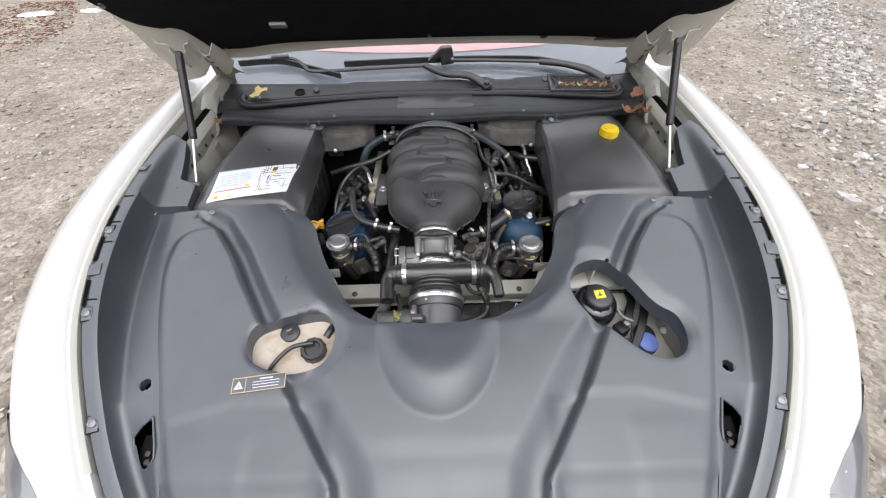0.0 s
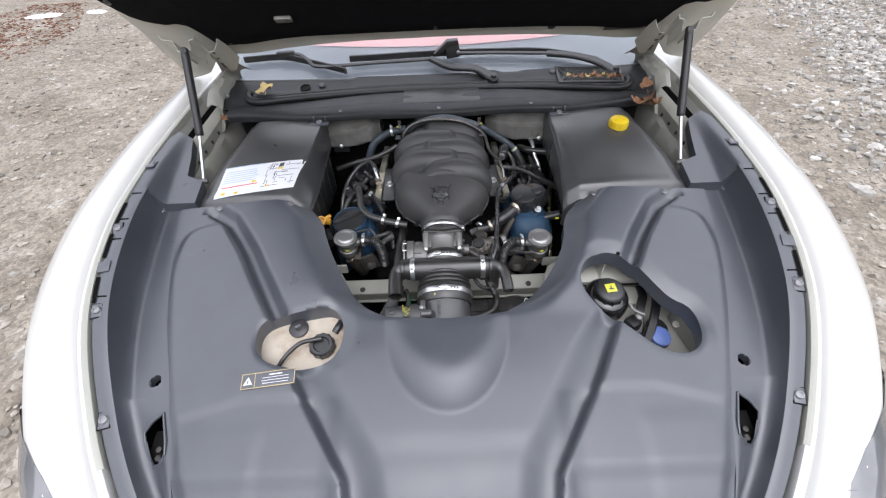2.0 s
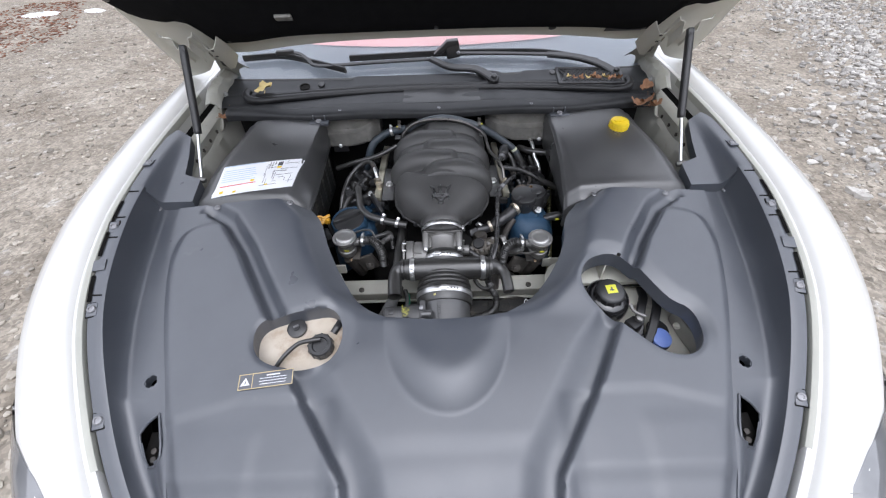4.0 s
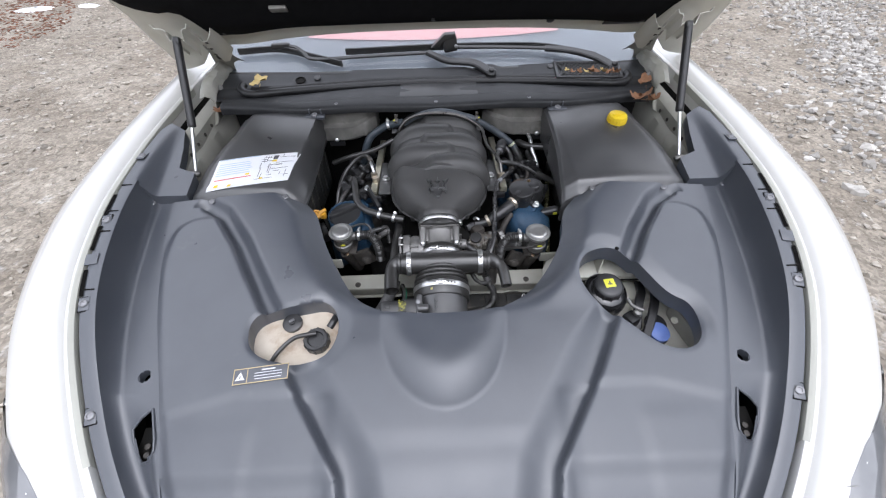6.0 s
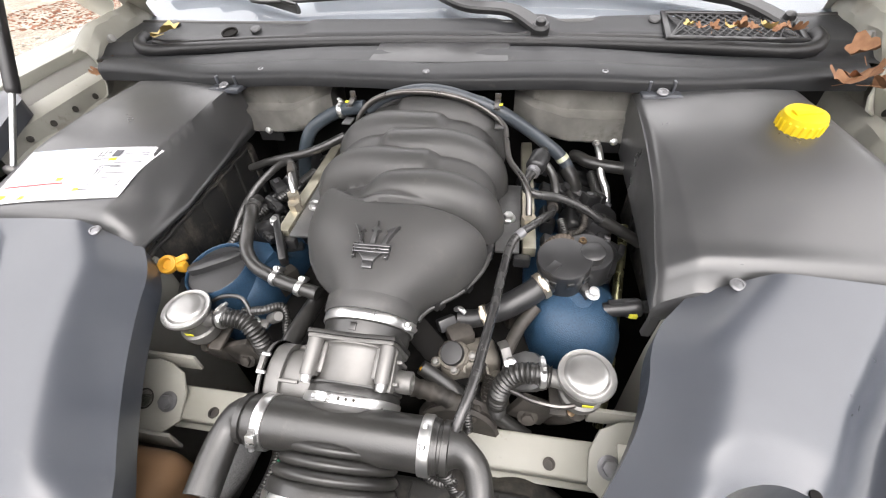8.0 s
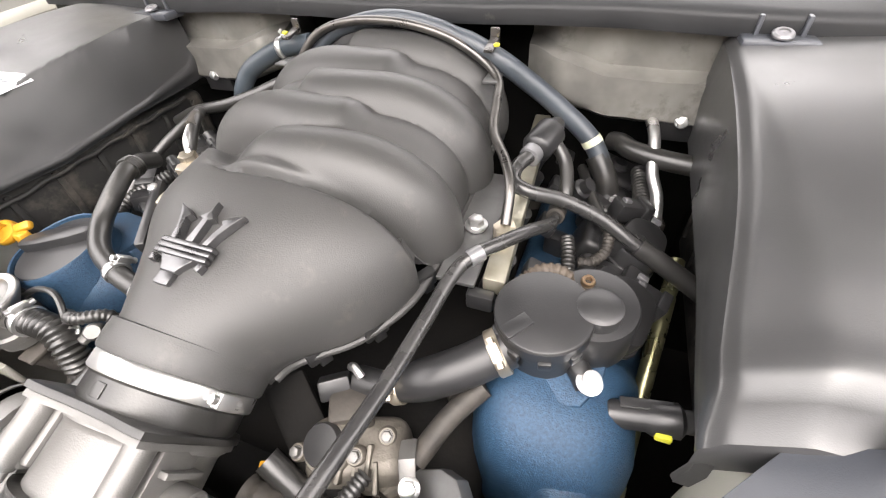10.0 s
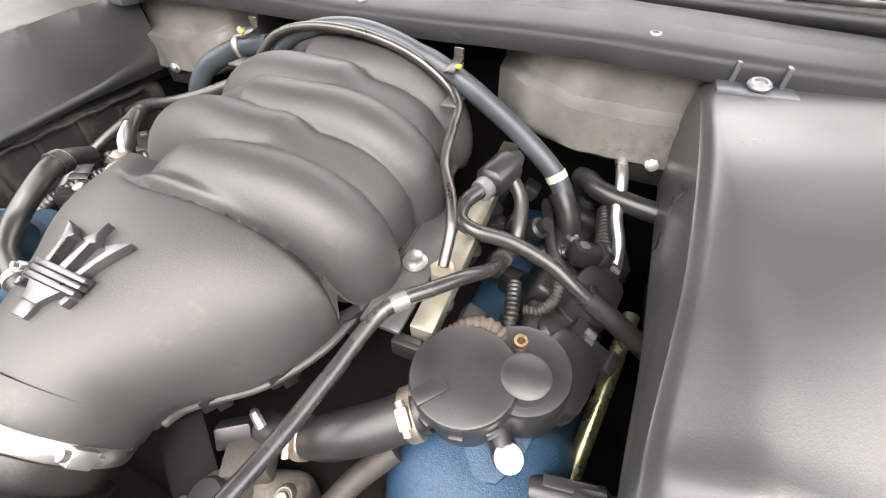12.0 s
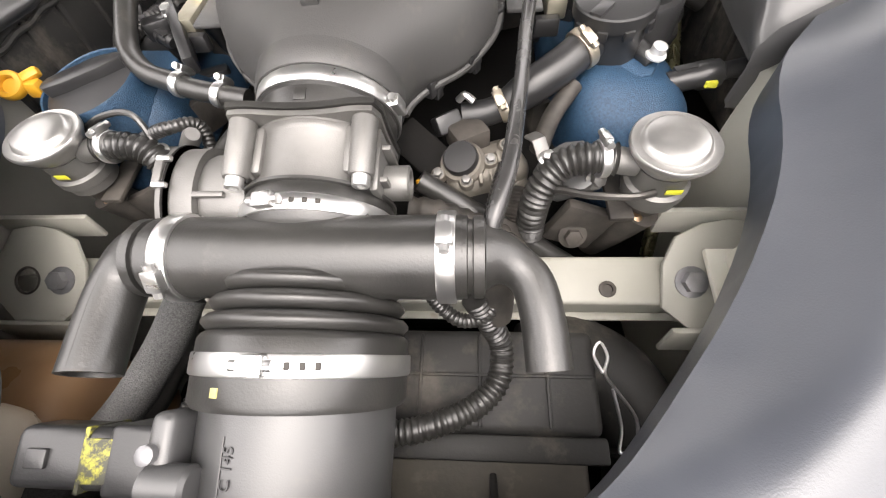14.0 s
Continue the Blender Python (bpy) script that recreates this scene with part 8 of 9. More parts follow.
def throttle_clutter():
    """Cast housings, belts and hoses low down at the front of the engine."""
    th = thing("coolant_housing", (0.11, 0.40, 0.70), "dusty cast aluminium coolant housing with bolts", "housing")
    cast = mat("dusty_cast", (0.15, 0.135, 0.115), (0.25, 0.23, 0.20), 0.55, metal=0.5, scale=60, bump=0.5, bscale=260, dirt=(0.10, 0.085, 0.07), dirt_amount=0.3, dirt_scale=60)
    bm = box((0.082, 0.052, 0.050), Matrix.Translation((0.116, 0.404, 0.760)) @ Matrix.Rotation(0.35, 4, "Z"), 0.016, 4)
    body = part("casting", bm, cast, th, "grimy rounded casting")
    part("neck", lathe([(0.022, -0.02), (0.021, 0.006), (0.018, 0.010)], frame_to((0.098, 0.396, 0.782), (-0.2, -0.45, 1)), 24), cast, body, "cast neck")
    part("sensor", lathe([(0.0155, -0.004), (0.0160, 0.006), (0.0145, 0.009), (0.006, 0.0095), (0, 0.0095)], frame_to((0.097, 0.394, 0.790), (-0.2, -0.45, 1)), 24), PLASTIC_D, body, "round black sensor head")
    part("outlet", tube([(0.128, 0.402, 0.766), (0.142, 0.395, 0.762), (0.158, 0.382, 0.746), (0.165, 0.366, 0.722)], lambda t: 0.0105 + 0.0016 * (0.30 < t < 0.40) + 0.0016 * (0.62 < t < 0.72), 20, 0.002), cast, body, "cast outlet neck")
    rng = random.Random(8)
    for k in range(7):
        q = Vector((0.086 + 0.009 * k, 0.388 + 0.004 * (k % 3), 0.780 + 0.003 * (k % 2)))
        part("cast_rib", box((0.004, 0.020 + 0.008 * rng.random(), 0.010), Matrix.Translation(q) @ Matrix.Rotation(0.5 * rng.random(), 4, "Z") @ Matrix.Rotation(0.4, 4, "X"), 0.0015), cast, body)
    for k, q in enumerate(((0.076, 0.384, 0.783), (0.101, 0.376, 0.782), (0.122, 0.394, 0.790), (0.137, 0.416, 0.787))):
        boss = part("bolt_boss", lathe([(0.0075, -0.014), (0.0072, 0.000), (0.006, 0.002)], frame_to(q, (0.1 * (k - 1), -0.45, 1)), 16), cast, body)
        part("bolt", hex_bolt(q, (0.1 * (k - 1), -0.45, 1), 0.0042, 0.005, 1.3), ALU, boss, "small steel bolt")
    part("braid_wrap", tube([(0.150, 0.385, 0.762), (0.146, 0.366, 0.750), (0.142, 0.345, 0.730)], 0.0105, 14, 0.002, ribs=0.003, rib=0.0008), GRIME, th, "frayed wrap on a pipe")
    clip = part("hose_clip", flat_bar([(0.158, 0.414, 0.800), (0.163, 0.400, 0.806), (0.168, 0.388, 0.796)], 0.012, 0.003), ALU, th, "bright folded clip")
    part("bolt", hex_bolt((0.170, 0.386, 0.797), (0.1, -0.4, 1), 0.0055, 0.006, 1.4), STEEL, clip, "bright clip bolt")
    pl_ = part("bracket_plate", slab(rounded([(-0.028, -0.020), (0.026, -0.026), (0.034, 0.0), (0.018, 0.026), (-0.024, 0.020)], 1), 0.014, Matrix.Translation((0.190, 0.386, 0.778)) @ Matrix.Rotation(-0.5, 4, "Y") @ Matrix.Rotation(0.35, 4, "X"), 0.003), GREYPLATE, th, "grey cast bracket plate")
    part("bolt", hex_bolt((0.208, 0.368, 0.790), (0.3, -0.7, 0.6), 0.0065, 0.007, 1.4), ALU, pl_, "socket bolt")
    part("hose_stub", tube([(0.165, 0.405, 0.79), (0.18, 0.44, 0.80), (0.20, 0.465, 0.815)], 0.0085, 14, 0.006), GRIME, th, "grey hose stub")
    line("drive_belt", [(0.06, 0.37, 0.79), (0.10, 0.36, 0.765), (0.15, 0.35, 0.735), (0.20, 0.34, 0.70)], 0.010, RUBBER, "black ribbed drive belt", "belt", 8)
    pl = thing("belt_pulley", (0.11, 0.335, 0.66), "dark belt pulley low at the front of the engine", "pulley")
    part("wheel", lathe([(0.012, -0.012), (0.050, -0.012), (0.054, -0.008), (0.050, 0.0), (0.054, 0.008), (0.050, 0.012), (0.02, 0.010), (0.012, 0.016)], frame_to((0.11, 0.335, 0.715), (0, -1, 0.15)), 36), GRIME, pl)
    line("coolant_hose", [(-0.115, 0.47, 0.79), (-0.115, 0.42, 0.80), (-0.118, 0.37, 0.80), (-0.122, 0.31, 0.785), (-0.125, 0.26, 0.76), (-0.15, 0.20, 0.72), (-0.20, 0.13, 0.69)], 0.0125, RUBBER, "black coolant hose running forward past the throttle body", "hose")
    line("braided_hose", [(-0.118, 0.265, 0.772), (-0.135, 0.225, 0.752), (-0.165, 0.18, 0.73), (-0.215, 0.13, 0.71)], 0.0145, mat("grey_braid", (0.05, 0.05, 0.05), (0.14, 0.14, 0.14), 0.7, scale=700, bump=0.8, bscale=900), "grey woven braid sleeve on a hose", "hose")
    line("green_wire", [(-0.100, 0.275, 0.74), (-0.092, 0.25, 0.745), (-0.092, 0.22, 0.745), (-0.105, 0.185, 0.735), (-0.12, 0.16, 0.72)], 0.0022, mat("green_plastic", (0.01, 0.12, 0.06), None, 0.5), "thin green wire beside a loom", "wire", 8)
    line("wire_loom", [(-0.104, 0.275, 0.74), (-0.097, 0.25, 0.742), (-0.097, 0.22, 0.742), (-0.110, 0.185, 0.732), (-0.125, 0.16, 0.715)], 0.0055, RUBBER, "black corrugated wire loom", "loom", 10, 0.0035, 0.0013)
    line("corrugated_loom", [(0.108, 0.255, 0.79), (0.118, 0.250, 0.765), (0.128, 0.240, 0.745), (0.125, 0.215, 0.735), (0.105, 0.195, 0.735), (0.07, 0.18, 0.74), (0.04, 0.175, 0.74)], 0.0075, RUBBER, "black corrugated loom curving under the elbow", "loom", 14, 0.0042, 0.0018)
    line("thin_loom", [(0.075, 0.262, 0.79), (0.085, 0.255, 0.775), (0.100, 0.248, 0.770), (0.118, 0.250, 0.778), (0.125, 0.262, 0.79)], 0.0045, RUBBER, "thin black corrugated wire loom", "loom", 12, 0.0035, 0.0013)
    line("loom_sleeve", [(0.124, 0.27, 0.81), (0.124, 0.262, 0.785), (0.123, 0.255, 0.765)], 0.0125, GRIME, "taped loom sleeve behind the elbow", "sleeve")
    line("small_conduit", [(0.135, 0.385, 0.79), (0.128, 0.36, 0.79), (0.122, 0.34, 0.77), (0.125, 0.32, 0.74)], 0.0055, RUBBER, "small corrugated conduit beside the housing", "conduit", 10, 0.0038, 0.0014)
    line("sensor_wire", [(-0.20, 0.41, 0.81), (-0.165, 0.405, 0.825), (-0.145, 0.42, 0.815), (-0.14, 0.40, 0.78)], 0.005, RUBBER, "black sensor wire by the throttle", "wire", 10, 0.004, 0.0014)
    s2 = thing("cam_sensor", (-0.155, 0.40, 0.78), "metal cam sensor with a pale plug", "sensor")
    part("barrel", lathe([(0.008, -0.02), (0.008, 0.01), (0.006, 0.016)], frame_to((-0.150, 0.405, 0.812), (0.6, -0.3, 0.6)), 16), ALU, s2)
    part("ear", box((0.024, 0.014, 0.006), Matrix.Translation((-0.172, 0.400, 0.802)), 0.003), ALU, s2)
    part("bolt", hex_bolt((-0.180, 0.398, 0.805), (0, -0.4, 1), 0.006, 0.006, 1.4), STEEL, s2)
    bracket = thing("coil_bracket", (-0.20, 0.53, 0.81), "dark steel bracket at the side of the manifold", "bracket")
    part("plate", box((0.012, 0.09, 0.022), Matrix.Translation((-0.190, 0.525, 0.846)) @ Matrix.Rotation(0.5, 4, "Z") @ Matrix.Rotation(0.25, 4, "X"), 0.004), PLASTIC_D, bracket)
    part("clip", box((0.03, 0.02, 0.02), Matrix.Translation((-0.225, 0.548, 0.846)) @ Matrix.Rotation(0.6, 4, "Z"), 0.004), PLASTIC_D, bracket)
    part("bolt", hex_bolt((-0.208, 0.552, 0.858), (0, -0.3, 1), 0.006, 0.006, 1.3), STEEL, bracket)


throttle_clutter()


# ---- cross member and front of the bay ----
def cross_member():
    th = thing("cross_member", (0, 0.31, 0.68), "cream painted steel cross bar bolted across the bay", "cross bar")
    # bar and brackets in mid cream, the bay's shade mixed into the base
    m = Matrix.Translation((0, 0.318, 0.700)) @ Matrix.Rotation(0.25, 4, "X")
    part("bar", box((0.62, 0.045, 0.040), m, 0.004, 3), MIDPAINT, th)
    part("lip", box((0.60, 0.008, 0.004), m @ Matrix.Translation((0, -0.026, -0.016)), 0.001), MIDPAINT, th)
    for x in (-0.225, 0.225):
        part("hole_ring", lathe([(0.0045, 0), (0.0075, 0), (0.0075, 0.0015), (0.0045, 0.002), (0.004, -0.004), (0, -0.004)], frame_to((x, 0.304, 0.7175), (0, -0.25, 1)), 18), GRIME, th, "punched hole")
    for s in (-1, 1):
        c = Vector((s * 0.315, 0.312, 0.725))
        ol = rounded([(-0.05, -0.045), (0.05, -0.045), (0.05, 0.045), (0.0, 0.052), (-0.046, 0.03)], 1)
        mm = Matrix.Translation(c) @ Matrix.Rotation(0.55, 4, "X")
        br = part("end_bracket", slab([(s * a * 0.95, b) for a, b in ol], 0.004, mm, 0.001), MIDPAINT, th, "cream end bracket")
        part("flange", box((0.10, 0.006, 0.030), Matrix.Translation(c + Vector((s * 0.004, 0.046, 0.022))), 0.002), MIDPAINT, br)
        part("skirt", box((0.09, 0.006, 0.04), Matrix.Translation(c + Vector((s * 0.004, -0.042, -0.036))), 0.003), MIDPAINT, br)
        part("bolt", hex_bolt(mm @ Vector((-s * 0.022, -0.004, 0.004)), mm.to_3x3() @ Vector((0, 0, 1)), 0.0095, 0.007, 1.45), GREYPIN, br, "dull hex bolt")
        part("hole", lathe([(0.013, 0), (0.014, 0.0012), (0.012, 0.0016), (0.0115, -0.003), (0, -0.003)], mm @ Matrix.Translation((s * 0.014, -0.004, 0.004)), 22), GRIME, br, "round hole")


cross_member()


BROWNDUST = mat("brown_dusted_plastic", (0.05, 0.045, 0.038), (0.10, 0.088, 0.07), 0.7, scale=14, bump=0.2, bscale=300, dirt=(0.16, 0.14, 0.11), dirt_amount=0.4, dirt_scale=18)


def air_box():
    th = thing("air_box", (0.1, 0.15, 0.55), "dusty black air filter box under the intake", "air box")
    m = Matrix.Translation((0.05, 0.185, 0.640)) @ Matrix.Rotation(0.15, 4, "X")
    part("lid", box((0.32, 0.085, 0.10), m @ Matrix.Translation((0, 0.052, 0)), 0.008, 3), DUSTY, th)
    part("front_step", box((0.295, 0.19, 0.07), m @ Matrix.Translation((0.0, -0.098, 0.004)), 0.008, 3), BROWNDUST, th, "lower box coated in brown dust")
    part("rim", box((0.325, 0.020, 0.016), m @ Matrix.Translation((0, 0.000, 0.038)), 0.003), DUSTY, th)
    for x in (0.012, 0.062, 0.118):
        part("rib", box((0.003, 0.075, 0.005), m @ Matrix.Translation((x, 0.052, 0.050)), 0.0012), DUSTY, th)
    part("rib", box((0.19, 0.003, 0.005), m @ Matrix.Translation((0.06, 0.055, 0.050)), 0.0012), DUSTY, th)
    part("fin", box((0.006, 0.05, 0.05), m @ Matrix.Translation((0.072, -0.045, 0.035)) @ Matrix.Rotation(0.6, 4, "X"), 0.002), DUSTY, th)
    w = [(0.213, 0.235, 0.700), (0.206, 0.248, 0.708), (0.211, 0.256, 0.714), (0.217, 0.246, 0.708), (0.215, 0.234, 0.700), (0.226, 0.222, 0.690), (0.240, 0.205, 0.678), (0.240, 0.188, 0.664), (0.228, 0.182, 0.658), (0.230, 0.200, 0.668), (0.222, 0.225, 0.690)]
    part("wire_clip", tube(w, 0.0014, 8, 0.003), STEEL, th, "bent wire spring clip")
    line("air_duct", [(0.16, 0.255, 0.655), (0.20, 0.265, 0.650), (0.245, 0.245, 0.63), (0.27, 0.20, 0.60), (0.275, 0.14, 0.56)], 0.042, DUSTY, "wide dusty black air duct", "duct", 28)
    line("duct_ring", [(0.262, 0.215, 0.611), (0.268, 0.203, 0.603)], 0.046, DUSTY, "ribbed ring on the air duct", "duct ring", 28, 0.005, 0.002)
    part("cross_panel", box((0.9, 0.10, 0.05), Matrix.Translation((0, 0.08, 0.60)), 0.01), DUSTY, th, "dusty black panel below")


air_box()


def coolant_tank():
    th = thing("coolant_tank", (-0.31, 0.10, 0.50), "cream translucent coolant tank stained brown, with black caps", "coolant tank")
    bm = box((0.235, 0.20, 0.09), Matrix.Translation((-0.325, 0.085, 0.748)) @ Matrix.Rotation(0.2, 4, "X"), 0.03, 4)
    part("upper_shell", bm, CREAM, th)
    part("lower_shell", box((0.21, 0.27, 0.17), Matrix.Translation((-0.335, 0.12, 0.642)), 0.03, 4), COOLANT, th, "orange coolant showing in the lower half")
    n = (0, -0.25, 1)
    cap = part("pressure_cap", lathe([(0.024, -0.015), (0.0255, -0.013), (0.0255, 0.008), (0.023, 0.011), (0.017, 0.011), (0.015, 0.007), (0, 0.007)], frame_to((-0.268, 0.070, 0.803), n), 36), PLASTIC_D, th, "black ribbed pressure cap")
    for k in range(12):
        a = 2 * math.pi * k / 12
        part("ridge", box((0.003, 0.004, 0.018), frame_to((-0.268, 0.070, 0.803), n) @ Matrix.Rotation(a, 4, "Z") @ Matrix.Translation((0.0258, 0, -0.001)), 0.001), PLASTIC_D, cap)
    part("sensor_disc", lathe([(0.021, -0.004), (0.021, 0.003), (0.018, 0.005), (0.007, 0.005), (0.006, 0.007), (0, 0.007)], frame_to((-0.329, 0.116, 0.806), n), 32), PLASTIC_D, th, "black round level sensor")
    part("sensor_key", box((0.012, 0.006, 0.003), Matrix.Translation((-0.329, 0.116, 0.815)) @ Matrix.Rotation(0.6, 4, "Z"), 0.001), GREYPIN, th, "grey slotted key")
    part("overflow_hose", tube([(-0.268, 0.078, 0.818), (-0.285, 0.074, 0.820), (-0.315, 0.068, 0.815), (-0.345, 0.045, 0.800), (-0.365, 0.02, 0.78)], 0.0048, 12, 0.004), RUBBER, th, "black overflow hose")
    part("filler_neck", tube([(-0.248, 0.105, 0.800), (-0.240, 0.118, 0.806), (-0.238, 0.135, 0.80)], 0.008, 14, 0.004), PLASTIC_D, th, "black side neck")


coolant_tank()


GLOSSBLACK = mat("glossy_black_plastic", (0.012, 0.012, 0.013), (0.018, 0.018, 0.019), 0.16, scale=20, bump=0.03, bscale=300, spec=1.0, rvar=0.06)


def fluid_reservoir():
    th = thing("steering_reservoir", (0.385, 0.19, 0.62), "black round fluid reservoir with a yellow sticker on its cap", "fluid reservoir")
    n = (0, -0.2, 1)
    m = frame_to((0.386, 0.190, 0.803), n)
    part("bottle", lathe([(0.030, -0.16), (0.046, -0.14), (0.0515, -0.08), (0.0540, -0.040), (0.0530, -0.030), (0.0515, -0.027), (0.0500, -0.018), (0.043, -0.009), (0.036, -0.006), (0.030, -0.004)], m, 48), GLOSSBLACK, th)
    cap = part("cap", lathe([(0.031, -0.010), (0.033, -0.008), (0.033, 0.010), (0.030, 0.014), (0.026, 0.016), (0.0, 0.016)], m, 40), PLASTIC_D, th, "black screw cap")
    for k in range(12):
        part("cap_rib", box((0.004, 0.003, 0.014), m @ Matrix.Rotation(k * math.pi / 6, 4, "Z") @ Matrix.Translation((0.0335, 0, 0.001)), 0.001, 1), PLASTIC_D, cap)
    st = part("sticker", box((0.024, 0.022, 0.001), m @ Matrix.Rotation(radians(186), 4, "Z") @ Matrix.Translation((0, -0.002, 0.0168)), 0.0003), TAG_Y, cap, "square yellow sticker")
    bm = box((0.010, 0.003, 0.0006), m @ Matrix.Translation((0, -0.001, 0.0176)), 0)
    box((0.003, 0.010, 0.0006), m @ Matrix.Translation((0, 0.002, 0.0176)), 0, 1, bm)
    part("symbol", bm, INK, st, "dark printed symbol", smooth=False)
    t2 = thing("washer_filler", (0.49, 0.10, 0.60), "blue cap of the washer bottle in the cover's service hole", "washer cap")
    mm = frame_to((0.490, 0.103, 0.742), (0.1, -0.25, 1))
    part("blue_cap", lathe([(0.023, -0.006), (0.024, 0.0), (0.023, 0.004), (0.020, 0.005), (0.0, 0.006)], mm, 36), BLUECAP, t2, "blue flip cap")
    part("neck", lathe([(0.026, -0.12), (0.026, -0.008), (0.022, -0.006)], mm, 32), PLASTIC_D, t2)
    part("hinge_tab", box((0.014, 0.010, 0.004), mm @ Matrix.Translation((-0.012, 0.024, 0.002)), 0.002), BLUECAP, t2)
    part("open_collar", lathe([(0.016, -0.004), (0.026, -0.004), (0.026, 0.0), (0.016, 0.001)], mm @ Matrix.Translation((0.010, 0.020, -0.004)), 32), SEAL, t2, "black rubber collar")
    t3 = thing("hood_latch_cable", (0.45, 0.14, 0.70), "bright bent metal lever beside the reservoir", "lever")
    part("lever", tube([(0.427, 0.164, 0.792), (0.431, 0.152, 0.787), (0.440, 0.143, 0.784), (0.455, 0.135, 0.783)], 0.0040, 10, 0.003), ALU, t3)
    part("pivot", lathe([(0.008, -0.01), (0.008, 0.004), (0.005, 0.006)], frame_to((0.444, 0.137, 0.774), (0, -0.3, 1)), 16), ALU, t3)
    for name_, pts in (("latch_cable", [(0.490, 0.24, 0.760), (0.482, 0.205, 0.765), (0.468, 0.180, 0.765), (0.456, 0.150, 0.752), (0.448, 0.12, 0.735)]), ("guide_strap", [(0.515, 0.215, 0.765), (0.504, 0.180, 0.768), (0.487, 0.145, 0.760), (0.470, 0.115, 0.750), (0.45, 0.085, 0.74)])):
        part(name_, flat_bar(pts, 0.020, 0.008), SEAL, t3, "black rubber strap")
    part("foot", box((0.03, 0.03, 0.03), Matrix.Translation((0.433, 0.133, 0.752)) @ Matrix.Rotation(0.5, 4, "Z"), 0.004, 2), SEAL, t3)
    t4 = thing("inner_tray", (0.44, 0.16, 0.60), "cream painted body tray below the service hole", "body tray")
    part("tray", box((0.30, 0.30, 0.006), Matrix.Translation((0.45, 0.18, 0.716)) @ Matrix.Rotation(0.2, 4, "X"), 0.002), BODY, t4)
    part("rail", box((0.20, 0.060, 0.03), Matrix.Translation((0.405, 0.282, 0.766)) @ Matrix.Rotation(0.2, 4, "X"), 0.006, 2), BODY, t4, "cream painted rail")
    part("step", box((0.20, 0.050, 0.02), Matrix.Translation((0.455, 0.226, 0.738)) @ Matrix.Rotation(0.2, 4, "X"), 0.005, 2), BODY, t4, "pressed step in the tray")
    for dy in (0.0, 0.024):
        part("bead", tube([(0.40, 0.262 - dy, 0.762 - dy * 0.6), (0.46, 0.258 - dy, 0.760 - dy * 0.6), (0.53, 0.240 - dy, 0.752 - dy * 0.6)], 0.003, 8, 0.01), BODY, t4, "pressed bead")
    # side rail in the darker cream: shade put into its colour
    part("side_rail", box((0.020, 0.16, 0.05), Matrix.Translation((0.566, 0.10, 0.732)) @ Matrix.Rotation(0.15, 4, "Z"), 0.006, 2), BAYPAINT, t4, "cream painted side rail")
    part("rail_bolt", hex_bolt((0.545, 0.140, 0.735), (-0.3, -0.3, 1), 0.006, 0.005, 1.4), BODY, t4, "painted bolt")
    part("seam", box((0.20, 0.004, 0.004), Matrix.Translation((0.44, 0.233, 0.780)) @ Matrix.Rotation(0.2, 4, "X"), 0.001), DARK, t4, "dark seam")


fluid_reservoir()


# ---- small things between the manifold and the front of the engine ----
def port_connector():
    th = thing("port_connector", (0.085, 0.435, 0.79), "black moulded plug with a grey clip under the manifold rim", "plug")
    m = Matrix.Translation((0.083, 0.434, 0.800)) @ Matrix.Rotation(0.6, 4, "Z") @ Matrix.Rotation(0.9, 4, "X") @ Matrix.Scale(0.8, 4)
    part("body", box((0.032, 0.022, 0.020), m, 0.003, 2), PLASTIC_D, th)
    part("grey_block", box((0.034, 0.030, 0.022), Matrix.Translation((0.102, 0.425, 0.792)) @ Matrix.Rotation(0.5, 4, "Z"), 0.004, 2), GRIME, th, "grey cast block")
    part("bright_clip", tube([(0.094, 0.447, 0.815), (0.100, 0.444, 0.822), (0.108, 0.440, 0.818)], 0.0035, 8, 0.003), STEEL, th, "bright wire clip")


port_connector()


def coil_cap(p, turn, size):
    """A black oval coil with a lock and a conduit stub."""
    p = Vector(p)
    th = thing("ignition_coil", p - Vector((0, 0, 0.03)), "glossy black oval ignition coil with a grey lock tab", "coil", "coils beside the separator")
    m = Matrix.Translation(p) @ Matrix.Rotation(turn, 4, "Z") @ Matrix.Rotation(0.35, 4, "Y")
    ol = rounded([(-0.024, -0.034), (0.024, -0.034), (0.027, 0.0), (0.022, 0.036), (-0.020, 0.036), (-0.026, 0.0)], 2)
    cap = part("cap", slab([(a * size, b * size) for a, b in ol], 0.030, m, 0.005), PLASTIC_D, th)
    part("rim", tube([m @ Vector((a * size * 1.04, b * size * 1.04, 0.010)) for a, b in ol[::2] + ol[:1]], 0.0022, 6, 0.01), PLASTIC_D, cap)
    part("socket", box((0.022, 0.026, 0.020), m @ Matrix.Translation((0, 0.044 * size, 0.014)), 0.003, 2), PLASTIC_D, th, "black plug socket")
    part("lock", box((0.010, 0.006, 0.004), m @ Matrix.Translation((0.004, 0.046 * size, 0.026)), 0.001), GREYPIN, th, "grey lock tab")


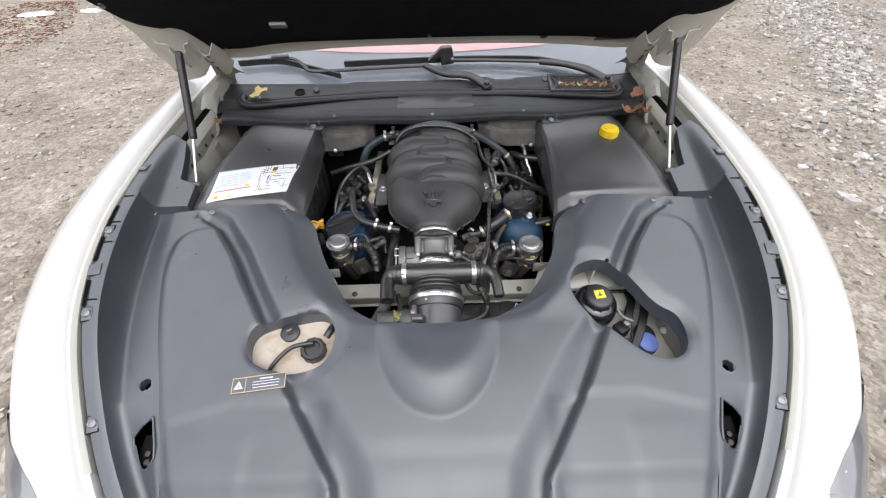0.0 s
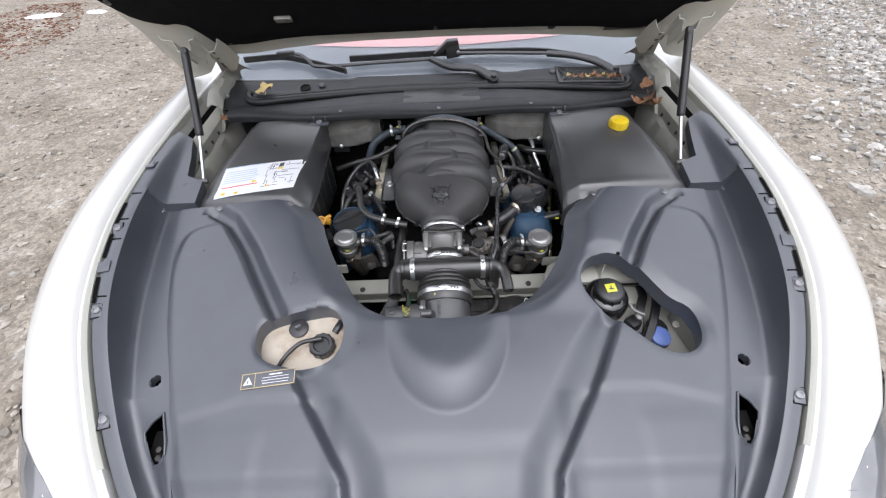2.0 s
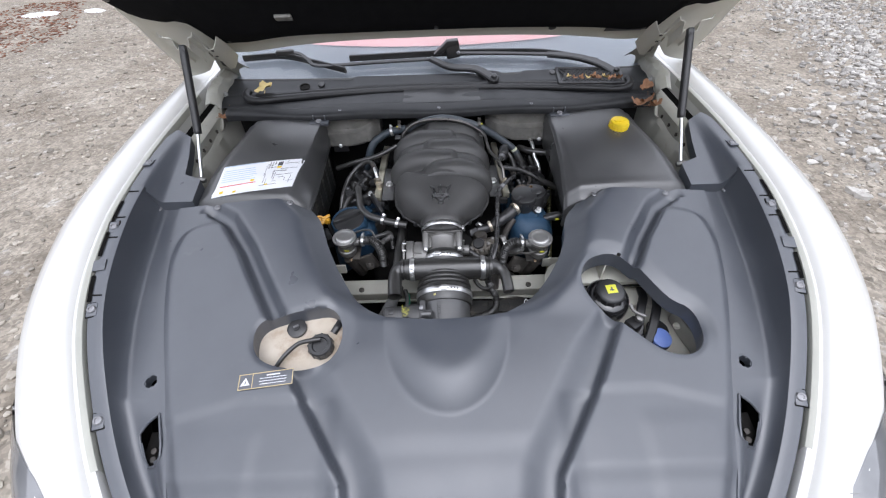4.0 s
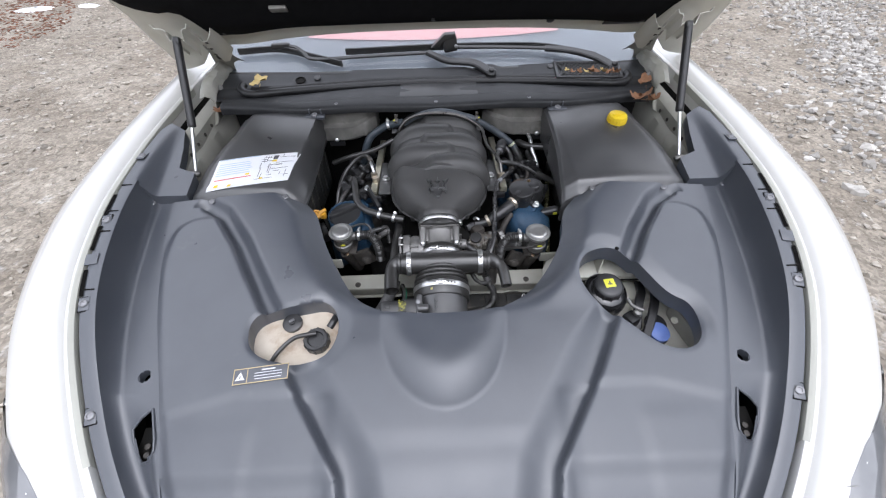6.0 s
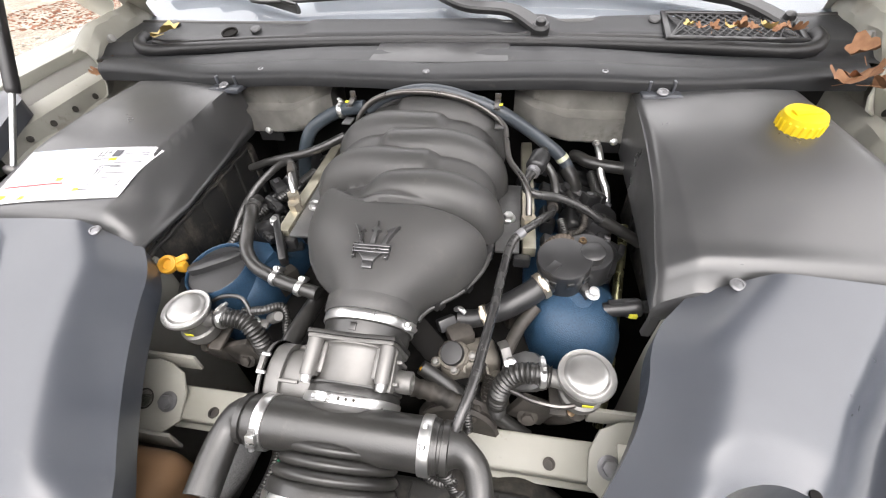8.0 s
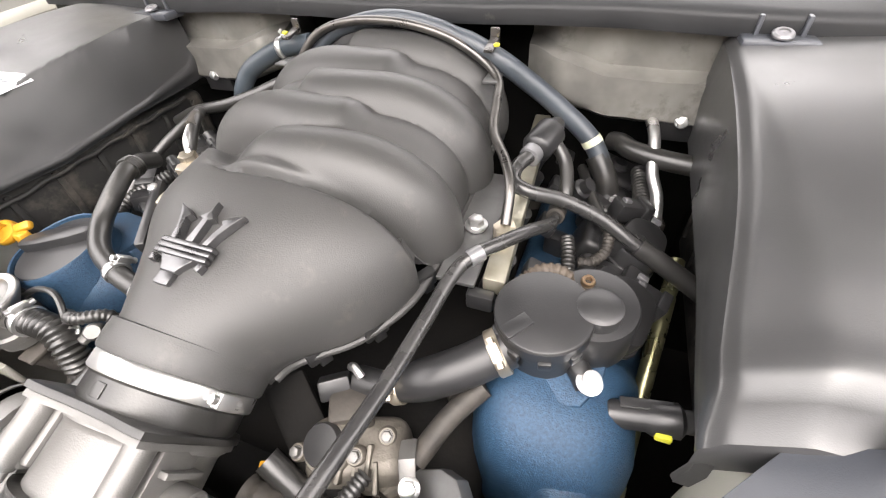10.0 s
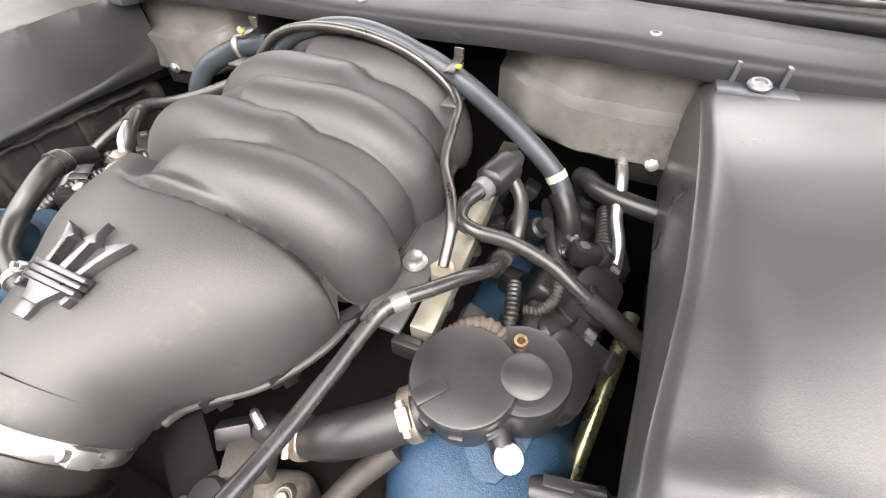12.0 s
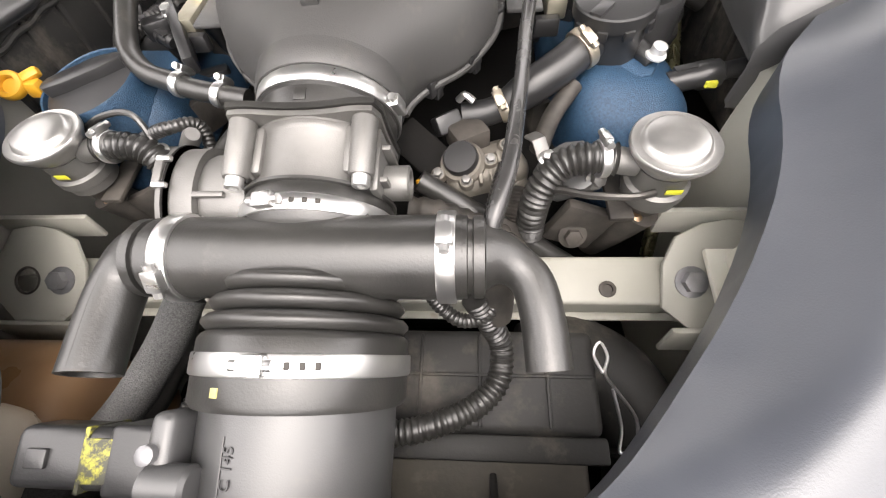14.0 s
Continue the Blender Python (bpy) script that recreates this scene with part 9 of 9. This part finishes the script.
coil_cap((0.285, 0.568, 0.800), -0.25, 1.0)
coil_cap((0.297, 0.655, 0.805), -0.25, 0.9)
single("belt_guard", flat_bar([(0.040, 0.424, 0.800), (0.075, 0.398, 0.782), (0.110, 0.372, 0.758), (0.145, 0.348, 0.730), (0.175, 0.328, 0.70)], 0.034, 0.010), DARK, "flat black belt guard below the throttle body", "guard")
line("idle_hose", [(0.052, 0.350, 0.775), (0.075, 0.348, 0.772), (0.105, 0.343, 0.762), (0.135, 0.338, 0.748)], 0.0105, GRIME, "grimy ribbed hose beside the throttle body", "hose", 14, 0.012, 0.0022)
single("cable_clip", box((0.007, 0.005, 0.004), Matrix.Translation((0.062, 0.366, 0.792)) @ Matrix.Rotation(0.4, 4, "Z"), 0.001), ORANGE, "small yellow cable clip beside the throttle body", "clip")
line("engine_harness", [(0.300, 0.775, 0.835), (0.306, 0.72, 0.825), (0.308, 0.66, 0.812), (0.303, 0.60, 0.80), (0.296, 0.55, 0.79)], 0.0085, RUBBER, "black corrugated harness along the engine", "harness", 12, 0.0050, 0.0016)
line("coil_harness", [(0.236, 0.76, 0.838), (0.248, 0.71, 0.842), (0.262, 0.675, 0.838), (0.286, 0.66, 0.826), (0.305, 0.655, 0.815)], 0.0058, RUBBER, "thin black harness crossing to the coils", "harness", 10)
line("left_harness", [(-0.215, 0.72, 0.845), (-0.235, 0.66, 0.842), (-0.262, 0.61, 0.835), (-0.285, 0.56, 0.825), (-0.30, 0.50, 0.80)], 0.0075, RUBBER, "black corrugated harness beside the blue cover", "harness", 12, 0.0050, 0.0016)
for k, p in enumerate(((0.288, 0.690, 0.838), (0.283, 0.640, 0.832), (0.31, 0.60, 0.81), (-0.262, 0.665, 0.845), (-0.285, 0.60, 0.835))):
    m = Matrix.Translation(p) @ Matrix.Rotation(0.5 - 0.4 * k, 4, "Z") @ Matrix.Rotation(0.3, 4, "Y")
    th = thing("wiring_plug", Vector(p) - Vector((0, 0, 0.012)), "black wiring plug with a pale lock beside the cam cover", "plug", "wiring plugs")
    part("body", box((0.030, 0.020, 0.020), m, 0.003, 2), PLASTIC_D, th)
    part("collar", box((0.010, 0.024, 0.024), m @ Matrix.Translation((0.018, 0, 0)), 0.002, 2), PLASTIC_D, th)
    part("lock", box((0.008, 0.008, 0.004), m @ Matrix.Translation((-0.006, 0, 0.011)), 0.001), TAG_Y if k == 1 else GREYPIN, th, "pale lock tab")
